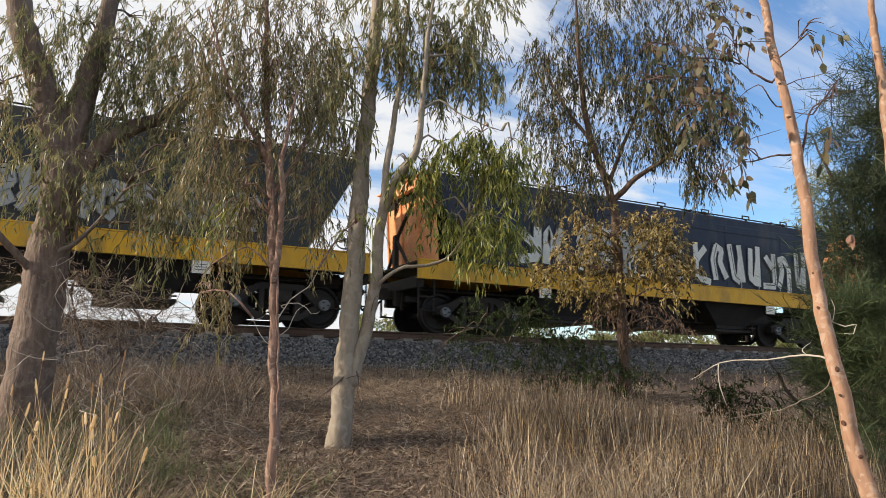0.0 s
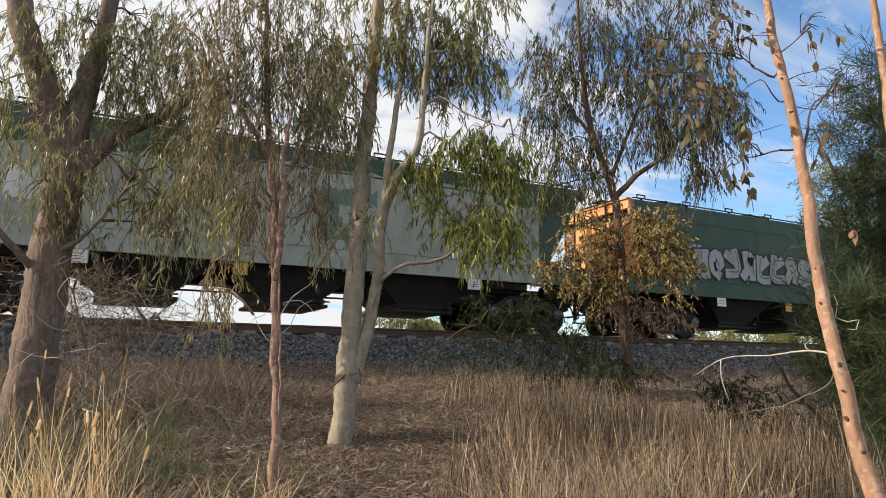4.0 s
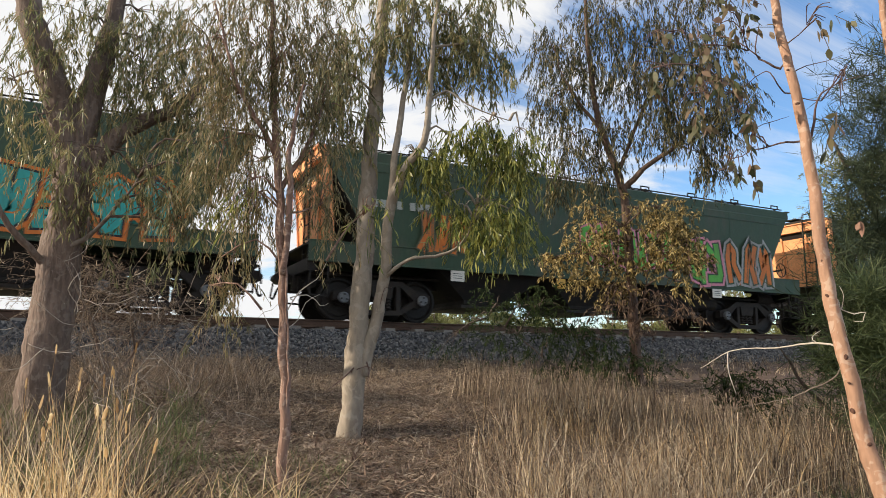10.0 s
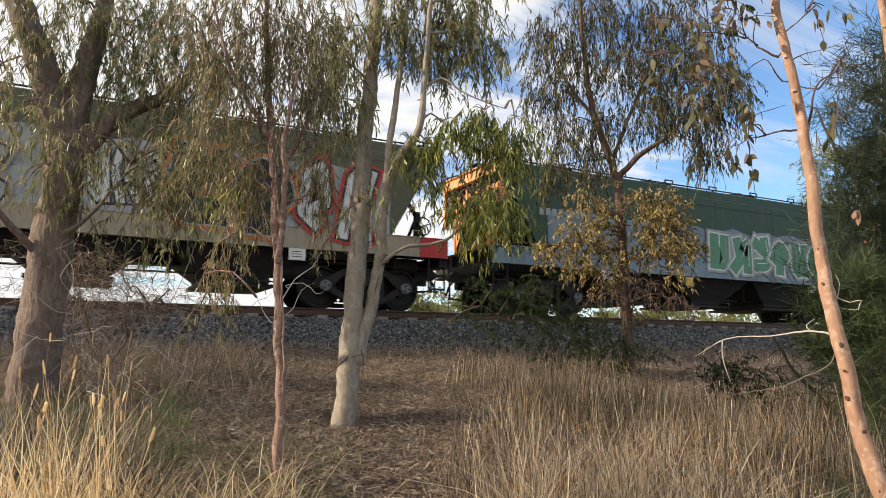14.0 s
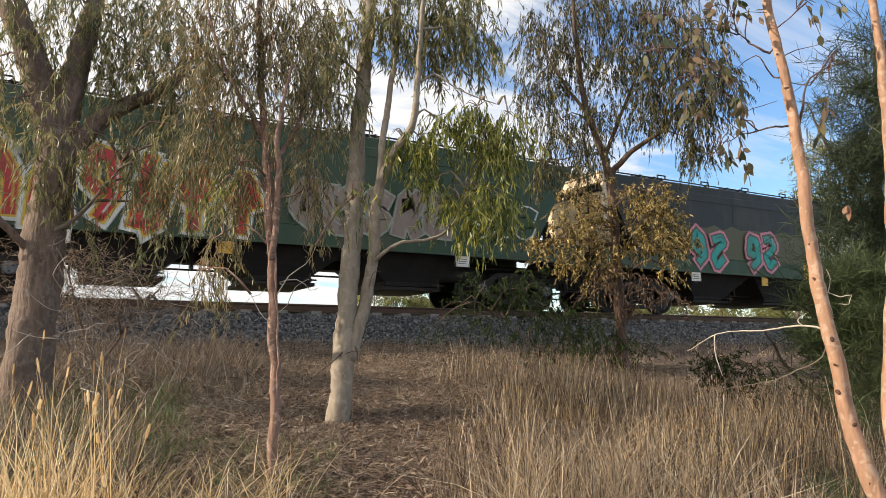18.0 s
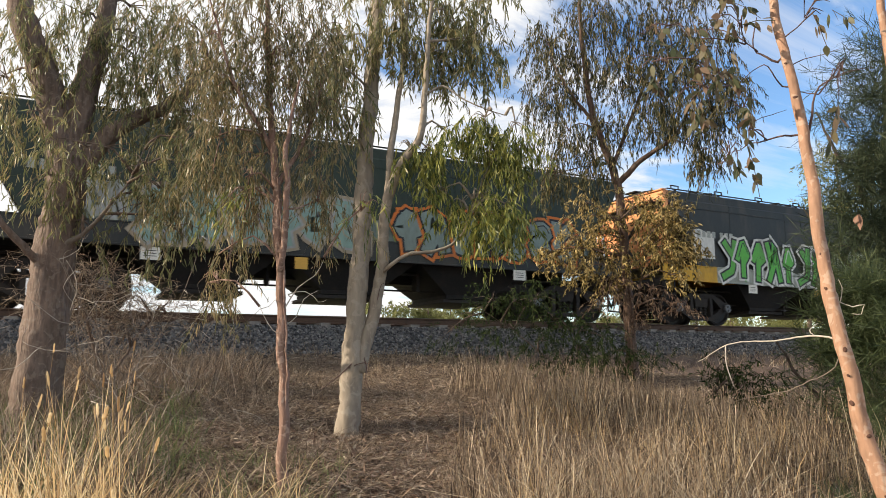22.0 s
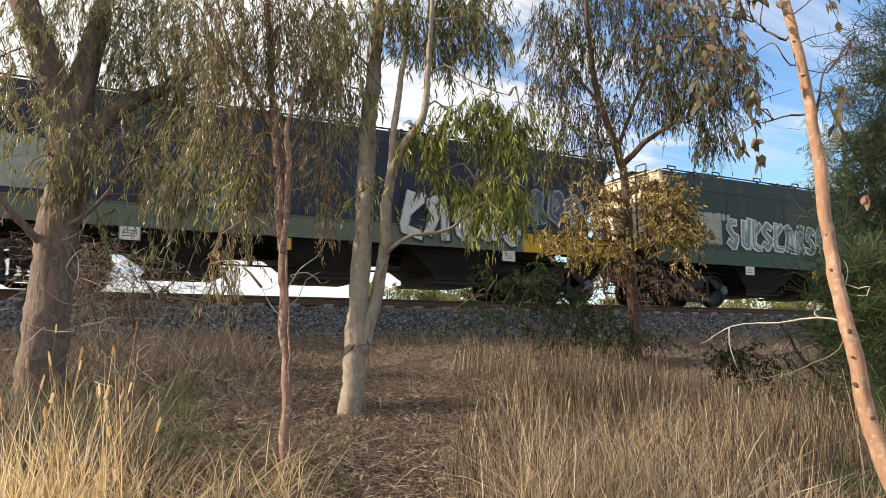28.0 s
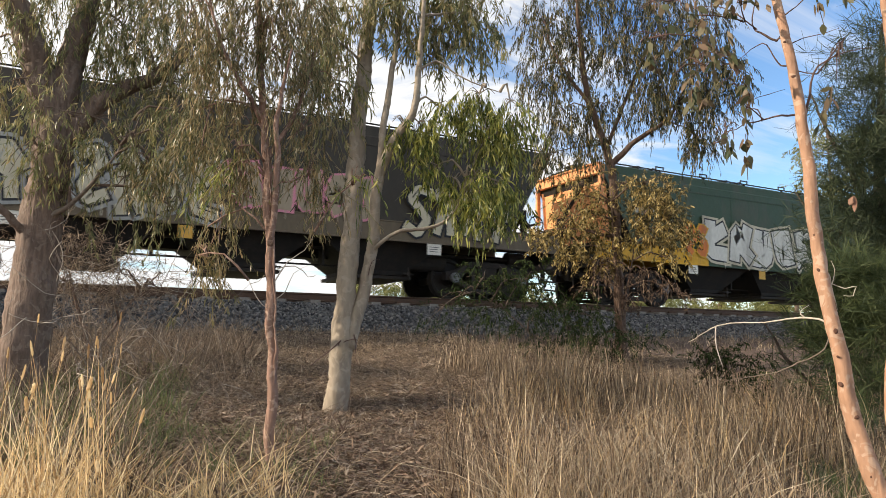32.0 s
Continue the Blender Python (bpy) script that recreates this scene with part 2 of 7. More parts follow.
M = {
    "soil": mat("soil", None, 0.95, grain=30, stain=0.9, bump=0.6, ramp=((0.042, 0.029, 0.022), (0.085, 0.055, 0.041), (0.12, 0.082, 0.062), (0.055, 0.044, 0.030)), stain_col=(0.065, 0.065, 0.03), stain_amount=0.25),
    "litter": mat("litter", None, 0.9, island=True, bump=0, vary=0.15, ramp=((0.044, 0.032, 0.025), (0.18, 0.128, 0.092), (0.44, 0.34, 0.25), (0.08, 0.056, 0.042), (0.62, 0.51, 0.39)), through_light=0.15),
    "straw": mat("straw", None, 0.75, island=True, bump=0, vary=0.12, ramp=((0.17, 0.10, 0.05), (0.62, 0.43, 0.22), (0.82, 0.66, 0.43), (0.30, 0.19, 0.09), (0.74, 0.54, 0.30)), through_light=0.35),
    # dark stops stand for shadow between stalks, pale stops for lit stalks
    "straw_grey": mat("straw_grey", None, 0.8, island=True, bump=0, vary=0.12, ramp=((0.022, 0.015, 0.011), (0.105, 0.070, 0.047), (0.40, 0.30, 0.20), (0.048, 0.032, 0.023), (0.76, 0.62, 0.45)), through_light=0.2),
    "green_grass": mat("green_grass", None, 0.8, island=True, bump=0, ramp=((0.07, 0.11, 0.04), (0.16, 0.19, 0.08), (0.25, 0.25, 0.12)), through_light=0.3),
    "ballast": mat("ballast", None, 0.9, island=True, grain=60, bump=0.2, ramp=((0.02, 0.022, 0.026), (0.062, 0.064, 0.07), (0.155, 0.153, 0.153), (0.04, 0.04, 0.042), (0.24, 0.23, 0.22), (0.032, 0.032, 0.035))),
    "ballast_bed": mat("ballast_bed", (0.09, 0.09, 0.10), 0.95, grain=25, stain=2, bump=1.0, vary=0.5),
    "concrete": mat("concrete", (0.24, 0.22, 0.20), 0.9, grain=30, stain_col=(0.17, 0.12, 0.09), stain_amount=0.6),
    "rail_steel": mat("rail_steel", (0.11, 0.065, 0.045), 0.7, metal=0.3, grain=50, stain_col=(0.05, 0.04, 0.035)),
    "rail_head": mat("rail_head", (0.45, 0.44, 0.42), 0.3, metal=0.9, bump=0.02, vary=0.1),
    "under": mat("under", (0.016, 0.014, 0.013), 0.85, grain=30, stain_col=(0.04, 0.028, 0.02), stain_amount=0.6),
    "bogie": mat("bogie", (0.024, 0.02, 0.018), 0.8, grain=35, stain_col=(0.055, 0.04, 0.028), stain_amount=0.6),
    "wheel": mat("wheel", (0.03, 0.026, 0.024), 0.6, metal=0.5, grain=30),
    # orange end paint, its base raised to carry some of the low sun
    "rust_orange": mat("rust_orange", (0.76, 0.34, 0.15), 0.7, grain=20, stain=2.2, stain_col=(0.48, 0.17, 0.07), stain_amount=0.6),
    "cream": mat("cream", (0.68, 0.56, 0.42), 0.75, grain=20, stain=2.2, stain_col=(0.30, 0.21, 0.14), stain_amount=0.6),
    "pale_green": mat("pale_green", (0.36, 0.46, 0.30), 0.75, grain=20, stain=2.2, stain_col=(0.30, 0.33, 0.22), stain_amount=0.6),
    "plate": mat("plate", (0.72, 0.70, 0.64), 0.6, vary=0.1, bump=0),
    "plate_amber": mat("plate_amber", (0.62, 0.36, 0.07), 0.6, vary=0.1, bump=0),
    "plate_print": mat("plate_print", (0.05, 0.05, 0.05), 0.7, vary=0.1, bump=0),
    "lettering": mat("lettering", (0.34, 0.36, 0.33), 0.7, vary=0.2, bump=0),
    "bark_pale": mat("bark_pale", (0.285, 0.243, 0.195), 0.85, grain=18, stain=3.2, stretch=(1, 1, 0.3), bump=0.5, vary=0.3, stain_col=(0.20, 0.155, 0.12), stain_amount=0.6, patches=(0.36, 0.315, 0.26)),
    "bark_grey": mat("bark_grey", (0.165, 0.118, 0.095), 0.85, grain=26, stain=3.0, stretch=(1, 1, 0.2), bump=1.0, vary=0.45, stain_col=(0.10, 0.075, 0.06), stain_amount=0.7, patches=(0.21, 0.165, 0.138)),
    "bark_red": mat("bark_red", (0.235, 0.145, 0.112), 0.85, grain=30, stain=5.0, stretch=(1, 1, 0.25), bump=0.9, vary=0.4, stain_col=(0.16, 0.10, 0.08), stain_amount=0.7, patches=(0.40, 0.29, 0.23)),
    "bark_pink": mat("bark_pink", (0.37, 0.215, 0.14), 0.75, grain=26, stain=7.0, stretch=(1, 1, 0.32), bump=0.5, vary=0.26, stain_col=(0.20, 0.115, 0.08), stain_amount=0.75, patches=(0.46, 0.33, 0.25)),
    "bark_dark": mat("bark_dark", (0.085, 0.062, 0.05), 0.85, grain=30, stain=4, stretch=(1, 1, 0.3), bump=1.0, vary=0.4, stain_col=(0.15, 0.11, 0.085), stain_amount=0.6, patches=(0.13, 0.10, 0.085)),
    "bark_brown": mat("bark_brown", (0.115, 0.073, 0.054), 0.85, grain=30, stain=4, stretch=(1, 1, 0.3), bump=0.9, vary=0.35, stain_col=(0.09, 0.06, 0.045), stain_amount=0.7, patches=(0.14, 0.1, 0.08)),
    "twig": mat("twig", (0.11, 0.068, 0.058), 0.8, grain=40),
    "grey_wood": mat("grey_wood", (0.19, 0.155, 0.13), 0.85, grain=40, bump=0.4),
    "dry_leaf": mat("dry_leaf", (0.21, 0.115, 0.08), 0.8, grain=60, stain=20, stain_col=(0.32, 0.22, 0.16)),
    "dead_wood": mat("dead_wood", (0.46, 0.41, 0.35), 0.85, grain=30, bump=0.3),
    "knot": mat("knot", (0.10, 0.05, 0.035), 0.9, grain=60, bump=0.5),
    "leaf_olive": mat("leaf_olive", None, 0.38, island=True, bump=0, vary=0.1, ramp=((0.08, 0.10, 0.045), (0.21, 0.23, 0.10), (0.37, 0.32, 0.16), (0.13, 0.15, 0.065), (0.47, 0.36, 0.19)), through_light=0.45),
    "leaf_brown": mat("leaf_brown", None, 0.38, island=True, bump=0, vary=0.1, ramp=((0.07, 0.08, 0.04), (0.21, 0.20, 0.095), (0.38, 0.28, 0.15), (0.11, 0.115, 0.055), (0.48, 0.37, 0.21)), through_light=0.45),
    "leaf_green": mat("leaf_green", None, 0.36, island=True, bump=0, vary=0.1, ramp=((0.04, 0.07, 0.022), (0.17, 0.21, 0.055), (0.44, 0.43, 0.11), (0.07, 0.105, 0.032), (0.56, 0.52, 0.18)), through_light=0.5),
    # the gold stops paint sun glints onto some of the dark leaves
    "leaf_dark": mat("leaf_dark", None, 0.42, spec=0.22, island=True, bump=0, vary=0.1, ramp=((0.015, 0.024, 0.013), (0.034, 0.045, 0.022), (0.13, 0.118, 0.048), (0.020, 0.027, 0.015), (0.36, 0.27, 0.11)), through_light=0.2),
    # green leaf darkened in its colour to pass for the bushes' shadow side
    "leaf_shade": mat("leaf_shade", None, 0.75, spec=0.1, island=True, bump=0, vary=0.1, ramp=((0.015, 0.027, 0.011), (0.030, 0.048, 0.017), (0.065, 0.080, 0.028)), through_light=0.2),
    # gold leaves: bright stops paint the lit glints, near-black ones the shaded inside
    "leaf_gold": mat("leaf_gold", None, 0.5, island=True, bump=0, vary=0.1, ramp=((0.03, 0.028, 0.012), (0.16, 0.125, 0.04), (0.78, 0.60, 0.27), (0.06, 0.048, 0.018), (0.50, 0.37, 0.12)), through_light=0.4),
    "leaf_big": mat("leaf_big", None, 0.5, island=True, bump=0, vary=0.1, ramp=((0.06, 0.08, 0.04), (0.15, 0.14, 0.075), (0.24, 0.15, 0.10), (0.09, 0.105, 0.055), (0.30, 0.24, 0.12)), through_light=0.4),
    "needle": mat("needle", None, 0.6, island=True, bump=0, vary=0.1, ramp=((0.02, 0.033, 0.02), (0.042, 0.064, 0.032), (0.085, 0.105, 0.05)), through_light=0.2),
    "needle_light": mat("needle_light", None, 0.6, island=True, bump=0, vary=0.1, ramp=((0.025, 0.043, 0.016), (0.048, 0.072, 0.026), (0.095, 0.115, 0.045)), through_light=0.2),
    "leaf_far": mat("leaf_far", None, 0.7, island=True, bump=0, vary=0.1, ramp=((0.14, 0.16, 0.06), (0.22, 0.23, 0.09), (0.30, 0.29, 0.13)), through_light=0.35),
}

# golden straw with the sun's brightness put into its colour and translucency
M["straw_gold_lit"] = mat("straw_gold_lit", None, 0.6, island=True, bump=0, vary=0.12, ramp=((0.34, 0.22, 0.11), (0.78, 0.59, 0.33), (0.92, 0.80, 0.57), (0.50, 0.34, 0.18), (0.88, 0.71, 0.44)), through_light=0.58)
M["leaf_rust"] = mat("leaf_rust", None, 0.55, island=True, bump=0, vary=0.1, ramp=((0.03, 0.02, 0.016), (0.10, 0.06, 0.042), (0.26, 0.17, 0.11), (0.05, 0.034, 0.025), (0.40, 0.30, 0.20)), through_light=0.25)
M["straw_pale"] = mat("straw_pale", None, 0.6, island=True, bump=0, vary=0.12, ramp=((0.26, 0.18, 0.12), (0.55, 0.44, 0.31), (0.78, 0.68, 0.52), (0.36, 0.27, 0.19), (0.66, 0.52, 0.36)), through_light=0.5)
M["fallen"] = mat("fallen", None, 0.7, island=True, bump=0, vary=0.15, ramp=((0.09, 0.055, 0.042), (0.21, 0.13, 0.095), (0.38, 0.28, 0.205), (0.14, 0.09, 0.066), (0.52, 0.43, 0.335)), through_light=0.1)

def paint(name, c, dirt=(0.10, 0.08, 0.06), amount=0.45):
    """Wagon paint, streaked downwards with grime."""
    if name not in M:
        M[name] = mat(name, c, 0.6, grain=16, stain=1.1, stretch=(1.4, 1.4, 0.45), bump=0.05, vary=0.14, stain_col=dirt, stain_amount=amount)
    return M[name]

# ---- building helpers ----
def mesh_of(name, verts, faces, mats, index=None, smooth=False):
    me = bpy.data.meshes.new(name)
    me.from_pydata([tuple(v) for v in verts] if not isinstance(verts, np.ndarray) else verts.tolist(), [],
                   faces if isinstance(faces, list) else faces.tolist())
    for m in mats if isinstance(mats, (list, tuple)) else [mats]:
        me.materials.append(m)
    if index is not None:
        me.polygons.foreach_set("material_index", index)
    if smooth:
        me.polygons.foreach_set("use_smooth", [True] * len(me.polygons))
    me.update()
    return me


def part(name, me, parent, label="", m=None):
    """Links a mesh as one object, under a thing or a part."""
    ob = new(name, me)
    ob.parent = parent
    if m is not None:
        ob.matrix_basis = m
    if label:
        ob["label"] = label
    return ob


def from_bm(name, bm, mats, smooth=False):
    me = bpy.data.meshes.new(name)
    bmesh.ops.recalc_face_normals(bm, faces=bm.faces)
    bm.to_mesh(me)
    bm.free()
    for m in mats if isinstance(mats, (list, tuple)) else [mats]:
        me.materials.append(m)
    if smooth:
        me.polygons.foreach_set("use_smooth", [True] * len(me.polygons))
    return me


def add_box(bm, x0, x1, y0, y1, z0, z1, mi=0):
    v = [bm.verts.new((x, y, z)) for x in (x0, x1) for y in (y0, y1) for z in (z0, z1)]
    for f in ((0, 1, 3, 2), (4, 6, 7, 5), (0, 4, 5, 1), (2, 3, 7, 6), (0, 2, 6, 4), (1, 5, 7, 3)):
        bm.faces.new([v[i] for i in f]).material_index = mi


def add_prism(bm, outline, y0, y1, mi=0):
    """An x-z outline drawn out from y0 to y1."""
    a = [bm.verts.new((x, y0, z)) for x, z in outline]
    b = [bm.verts.new((x, y1, z)) for x, z in outline]
    n = len(a)
    for i in range(n):
        bm.faces.new((a[i], a[(i + 1) % n], b[(i + 1) % n], b[i])).material_index = mi
    bm.faces.new(a).material_index = mi
    bm.faces.new(b[::-1]).material_index = mi


def add_bar(bm, p, q, r, sides=6, mi=0):
    p, q = Vector(p), Vector(q)
    turn = (q - p).to_track_quat("Z", "Y").to_matrix()
    rings = [[bm.verts.new(c + turn @ Vector((r * math.cos(2 * math.pi * i / sides), r * math.sin(2 * math.pi * i / sides), 0))) for i in range(sides)] for c in (p, q)]
    for i in range(sides):
        bm.faces.new((rings[0][i], rings[0][(i + 1) % sides], rings[1][(i + 1) % sides], rings[1][i])).material_index = mi
    bm.faces.new(rings[0][::-1]).material_index = mi
    bm.faces.new(rings[1]).material_index = mi


def add_lathe(bm, profile, sides=28, mi=0):
    """Turns (radius, y) points round the y axis."""
    rings = [[bm.verts.new((r * math.cos(2 * math.pi * i / sides), y, r * math.sin(2 * math.pi * i / sides))) for i in range(sides)] for r, y in profile]
    for a, b in zip(rings, rings[1:]):
        for i in range(sides):
            bm.faces.new((a[i], a[(i + 1) % sides], b[(i + 1) % sides], b[i])).material_index = mi
    bm.faces.new(rings[0][::-1]).material_index = mi
    bm.faces.new(rings[-1]).material_index = mi


def bevelled(bm, w=0.012, segments=1):
    bmesh.ops.bevel(bm, geom=[e for e in bm.edges if e.is_manifold and e.calc_face_angle(0) > 0.6], offset=w, segments=segments, affect="EDGES")
    return bm


def ground_z(x, y):
    """The lie of the land: a slope up from the path to the ballast, a flat beyond the track."""
    z = np.interp(y, [-400, -6, 12.0, 12.35, 13.2, 17.0, 17.9, 22, 30, 5000], [-0.8, -0.8, 1.62, 1.66, 2.15, 2.15, 1.6, 1.1, 0.9, 0.9])
    lumps = 0.05 * np.sin(1.3 * x + 0.7 * y) * np.sin(0.9 * y - 0.4 * x) + 0.03 * np.sin(3.1 * x - 1.1 * y + 2) * np.sin(2.3 * y + 1.7)
    return z + lumps * np.clip((12.0 - y) / 1.5, 0, 1) * np.clip((y + 30) / 10, 0, 1)


def resample(points, radii, step):
    """A smooth line through points, with its radius."""
    p = np.array(points, float)
    r = np.array(radii, float)
    if len(r) != len(p):
        r = np.interp(np.linspace(0, 1, len(p)), np.linspace(0, 1, len(r)), r)
    ext = np.vstack([2 * p[0] - p[1], p, 2 * p[-1] - p[-2]])
    out, rad = [], []
    for i in range(len(p) - 1):
        a, b, c, d = ext[i:i + 4]
        n = max(2, int(np.linalg.norm(c - b) / step))
        for k in range(n):
            t = k / n
            out.append(0.5 * ((2 * b) + (c - a) * t + (2 * a - 5 * b + 4 * c - d) * t * t + (3 * b - a - 3 * c + d) * t ** 3))
            rad.append(r[i] + (r[i + 1] - r[i]) * t)
    out.append(p[-1])
    rad.append(r[-1])
    return np.array(out), np.array(rad)


def tube(points, radii, sides=10, step=0.12, rough=0.06, seed=0, wander=0.0):
    """Vertices and faces of a round, uneven limb along points."""
    rng = np.random.default_rng(seed)
    c, r = resample(points, radii, step)
    if wander:
        w = rng.normal(0, wander, c.shape)
        w[0] = w[-1] = 0
        c = c + (w + np.roll(w, 1, 0) + np.roll(w, -1, 0)) / 2
    t = np.gradient(c, axis=0)
    t /= np.linalg.norm(t, axis=1)[:, None] + 1e-9
    ref = np.array([0.31, 0.95, 0.02]) if abs(t[0][2]) > 0.5 else np.array([0, 0, 1.0])
    u = np.cross(t, ref)
    u /= np.linalg.norm(u, axis=1)[:, None] + 1e-9
    v = np.cross(t, u)
    a = np.linspace(0, 2 * np.pi, sides, endpoint=False)
    bulge = 1 + rough * np.sin(a[None] * 3 + 2.1 * np.arange(len(c))[:, None] * step * 4 + seed) + rng.normal(0, rough * 0.6, (len(c), sides))
    ring = c[:, None] + (r[:, None] * bulge)[..., None] * (np.cos(a)[None, :, None] * u[:, None] + np.sin(a)[None, :, None] * v[:, None])
    verts = ring.reshape(-1, 3)
    faces = []
    for i in range(len(c) - 1):
        for k in range(sides):
            j = (k + 1) % sides
            faces.append((i * sides + k, i * sides + j, (i + 1) * sides + j, (i + 1) * sides + k))
    faces.append(tuple(range(sides - 1, -1, -1)))
    faces.append(tuple((len(c) - 1) * sides + k for k in range(sides)))
    return verts, faces


def tubes(specs):
    """Several limbs in one mesh: (points, radii, sides, step, wander, seed)."""
    vs, fs, n = [], [], 0
    for pts, rad, sides, step, wander, seed in specs:
        v, f = tube(pts, rad, sides, step, 0.05, seed, wander)
        vs.append(v)
        fs += [tuple(i + n for i in q) for q in f]
        n += len(v)
    return np.vstack(vs), fs


def blades(base, way, side, length, width, bend, segs=2):
    """Many leaves or blades at once: base points, directions, side vectors, lengths, widths, and a bend added at the tip."""
    n = len(base)
    rows, shape = [], (0.35, 1.0, 0.0) if segs == 2 else (0.25, 1.0, 0.8, 0.0)
    for k in range(segs + 1):
        t = k / segs
        mid = base + way * (length * t)[:, None] + bend * (t * t)[:, None] if isinstance(t, np.ndarray) else base + way * (length * t)[:, None] + bend * (t * t)
        if k == segs:
            rows.append(mid[:, None])
        else:
            w = side * (width * shape[k] / 2)[:, None]
            rows.append(np.stack([mid - w, mid + w], 1))
    verts = np.concatenate(rows, 1)
    per = verts.shape[1]
    faces = []
    for k in range(segs - 1):
        faces.append([2 * k, 2 * k + 1, 2 * k + 3, 2 * k + 2])
    quads = np.array(faces)
    tip = np.array([[2 * segs - 2, 2 * segs - 1, 2 * segs]])
    off = (np.arange(n) * per)[:, None, None]
    q = (off + quads[None]).reshape(-1, 4)
    t3 = (off + tip[None]).reshape(-1, 3)
    return verts.reshape(-1, 3), q, t3


def fast_mesh(name, verts, quads, tris, m):
    """A big mesh from arrays of quads and triangles."""
    me = bpy.data.meshes.new(name)
    me.vertices.add(len(verts))
    me.vertices.foreach_set("co", np.ascontiguousarray(verts, np.float32).ravel())
    loops = np.concatenate([quads.ravel(), tris.ravel()]).astype(np.int32)
    me.loops.add(len(loops))
    me.loops.foreach_set("vertex_index", loops)
    starts = np.concatenate([np.arange(len(quads)) * 4, len(quads) * 4 + np.arange(len(tris)) * 3]).astype(np.int32)
    me.polygons.add(len(starts))
    me.polygons.foreach_set("loop_start", starts)
    me.materials.append(m)
    me.update(calc_edges=True)
    me.validate()
    return me


def unit(v):
    return v / (np.linalg.norm(v, axis=-1, keepdims=True) + 1e-9)

# ---- ground, ballast, track ----
TRACK_Y, RAIL_TOP = 15.05, 2.44


def build_ground():
    xs = np.unique(np.concatenate([np.arange(-10, 34, 0.35), np.arange(-60, 140, 4.0), np.linspace(-3000, 3000, 41)]))
    ys = np.unique(np.concatenate([np.arange(-3, 12, 0.35), [12.0, 12.35, 12.6, 12.9, 13.2, 17.0, 17.9, 19, 22, 26, 30], np.linspace(-400, -6, 12), np.linspace(40, 3000, 30)]))
    gx, gy = np.meshgrid(xs, ys, indexing="ij")
    verts = np.stack([gx, gy, ground_z(gx, gy)], -1).reshape(-1, 3)
    nx, ny = len(xs), len(ys)
    i, j = np.meshgrid(np.arange(nx - 1), np.arange(ny - 1), indexing="ij")
    a = (i * ny + j).ravel()
    quads = np.stack([a, a + ny, a + ny + 1, a + 1], 1)
    me = fast_mesh("ground", verts, quads, np.zeros((0, 3), int), M["soil"])
    me.materials.append(M["ballast_bed"])
    me.materials.append(M["field"])
    mid = (ys[:-1] + ys[1:]) / 2
    kind = np.where((mid > 12.05) & (mid < 17.9), 1, np.where(mid > 17.9, 2, 0))
    me.polygons.foreach_set("material_index", np.tile(kind, nx - 1).astype(np.int32))
    tagged(new("ground", me), "dry grassy bank rising to a grey stone railway bed", "ground", kind="structure")


M["field"] = mat("field", None, 0.95, grain=1.2, stain=0.15, bump=0.2, ramp=((0.16, 0.17, 0.06), (0.27, 0.25, 0.10), (0.34, 0.29, 0.14)))


def build_ballast():
    """Loose crushed stones on the near shoulder and between the sleepers."""
    rng = np.random.default_rng(5)
    n = 62000
    y = rng.uniform(11.95, 14.0, n) - (rng.random(n) < 0.04) * rng.uniform(0, 0.7, n)
    x = -4 + 40 * rng.random(n) ** 1.25
    size = rng.uniform(0.015, 0.034, n)
    corner = np.array([(a, b, c) for a in (-1, 1) for b in (-1, 1) for c in (-1, 1)], float)
    v = corner[None] * rng.uniform(0.55, 1.0, (n, 8, 3)) * size[:, None, None]
    ang = rng.uniform(0, 2 * np.pi, (n, 3))
    for k, (p, q) in enumerate(((0, 1), (1, 2), (0, 2))):
        c, s = np.cos(ang[:, k])[:, None], np.sin(ang[:, k])[:, None]
        v[..., p], v[..., q] = v[..., p] * c - v[..., q] * s, v[..., p] * s + v[..., q] * c
    v += np.stack([x, y, ground_z(x, y) + size * 0.35], -1)[:, None]
    box = np.array([(0, 1, 3, 2), (4, 6, 7, 5), (0, 4, 5, 1), (2, 3, 7, 6), (0, 2, 6, 4), (1, 5, 7, 3)])
    quads = ((np.arange(n) * 8)[:, None, None] + box[None]).reshape(-1, 4)
    tagged(new("ballast", fast_mesh("ballast", v.reshape(-1, 3), quads, np.zeros((0, 3), int), M["ballast"])),
           "loose blue-grey crushed stone ballast beside the rails", "ballast", kind="stuff")


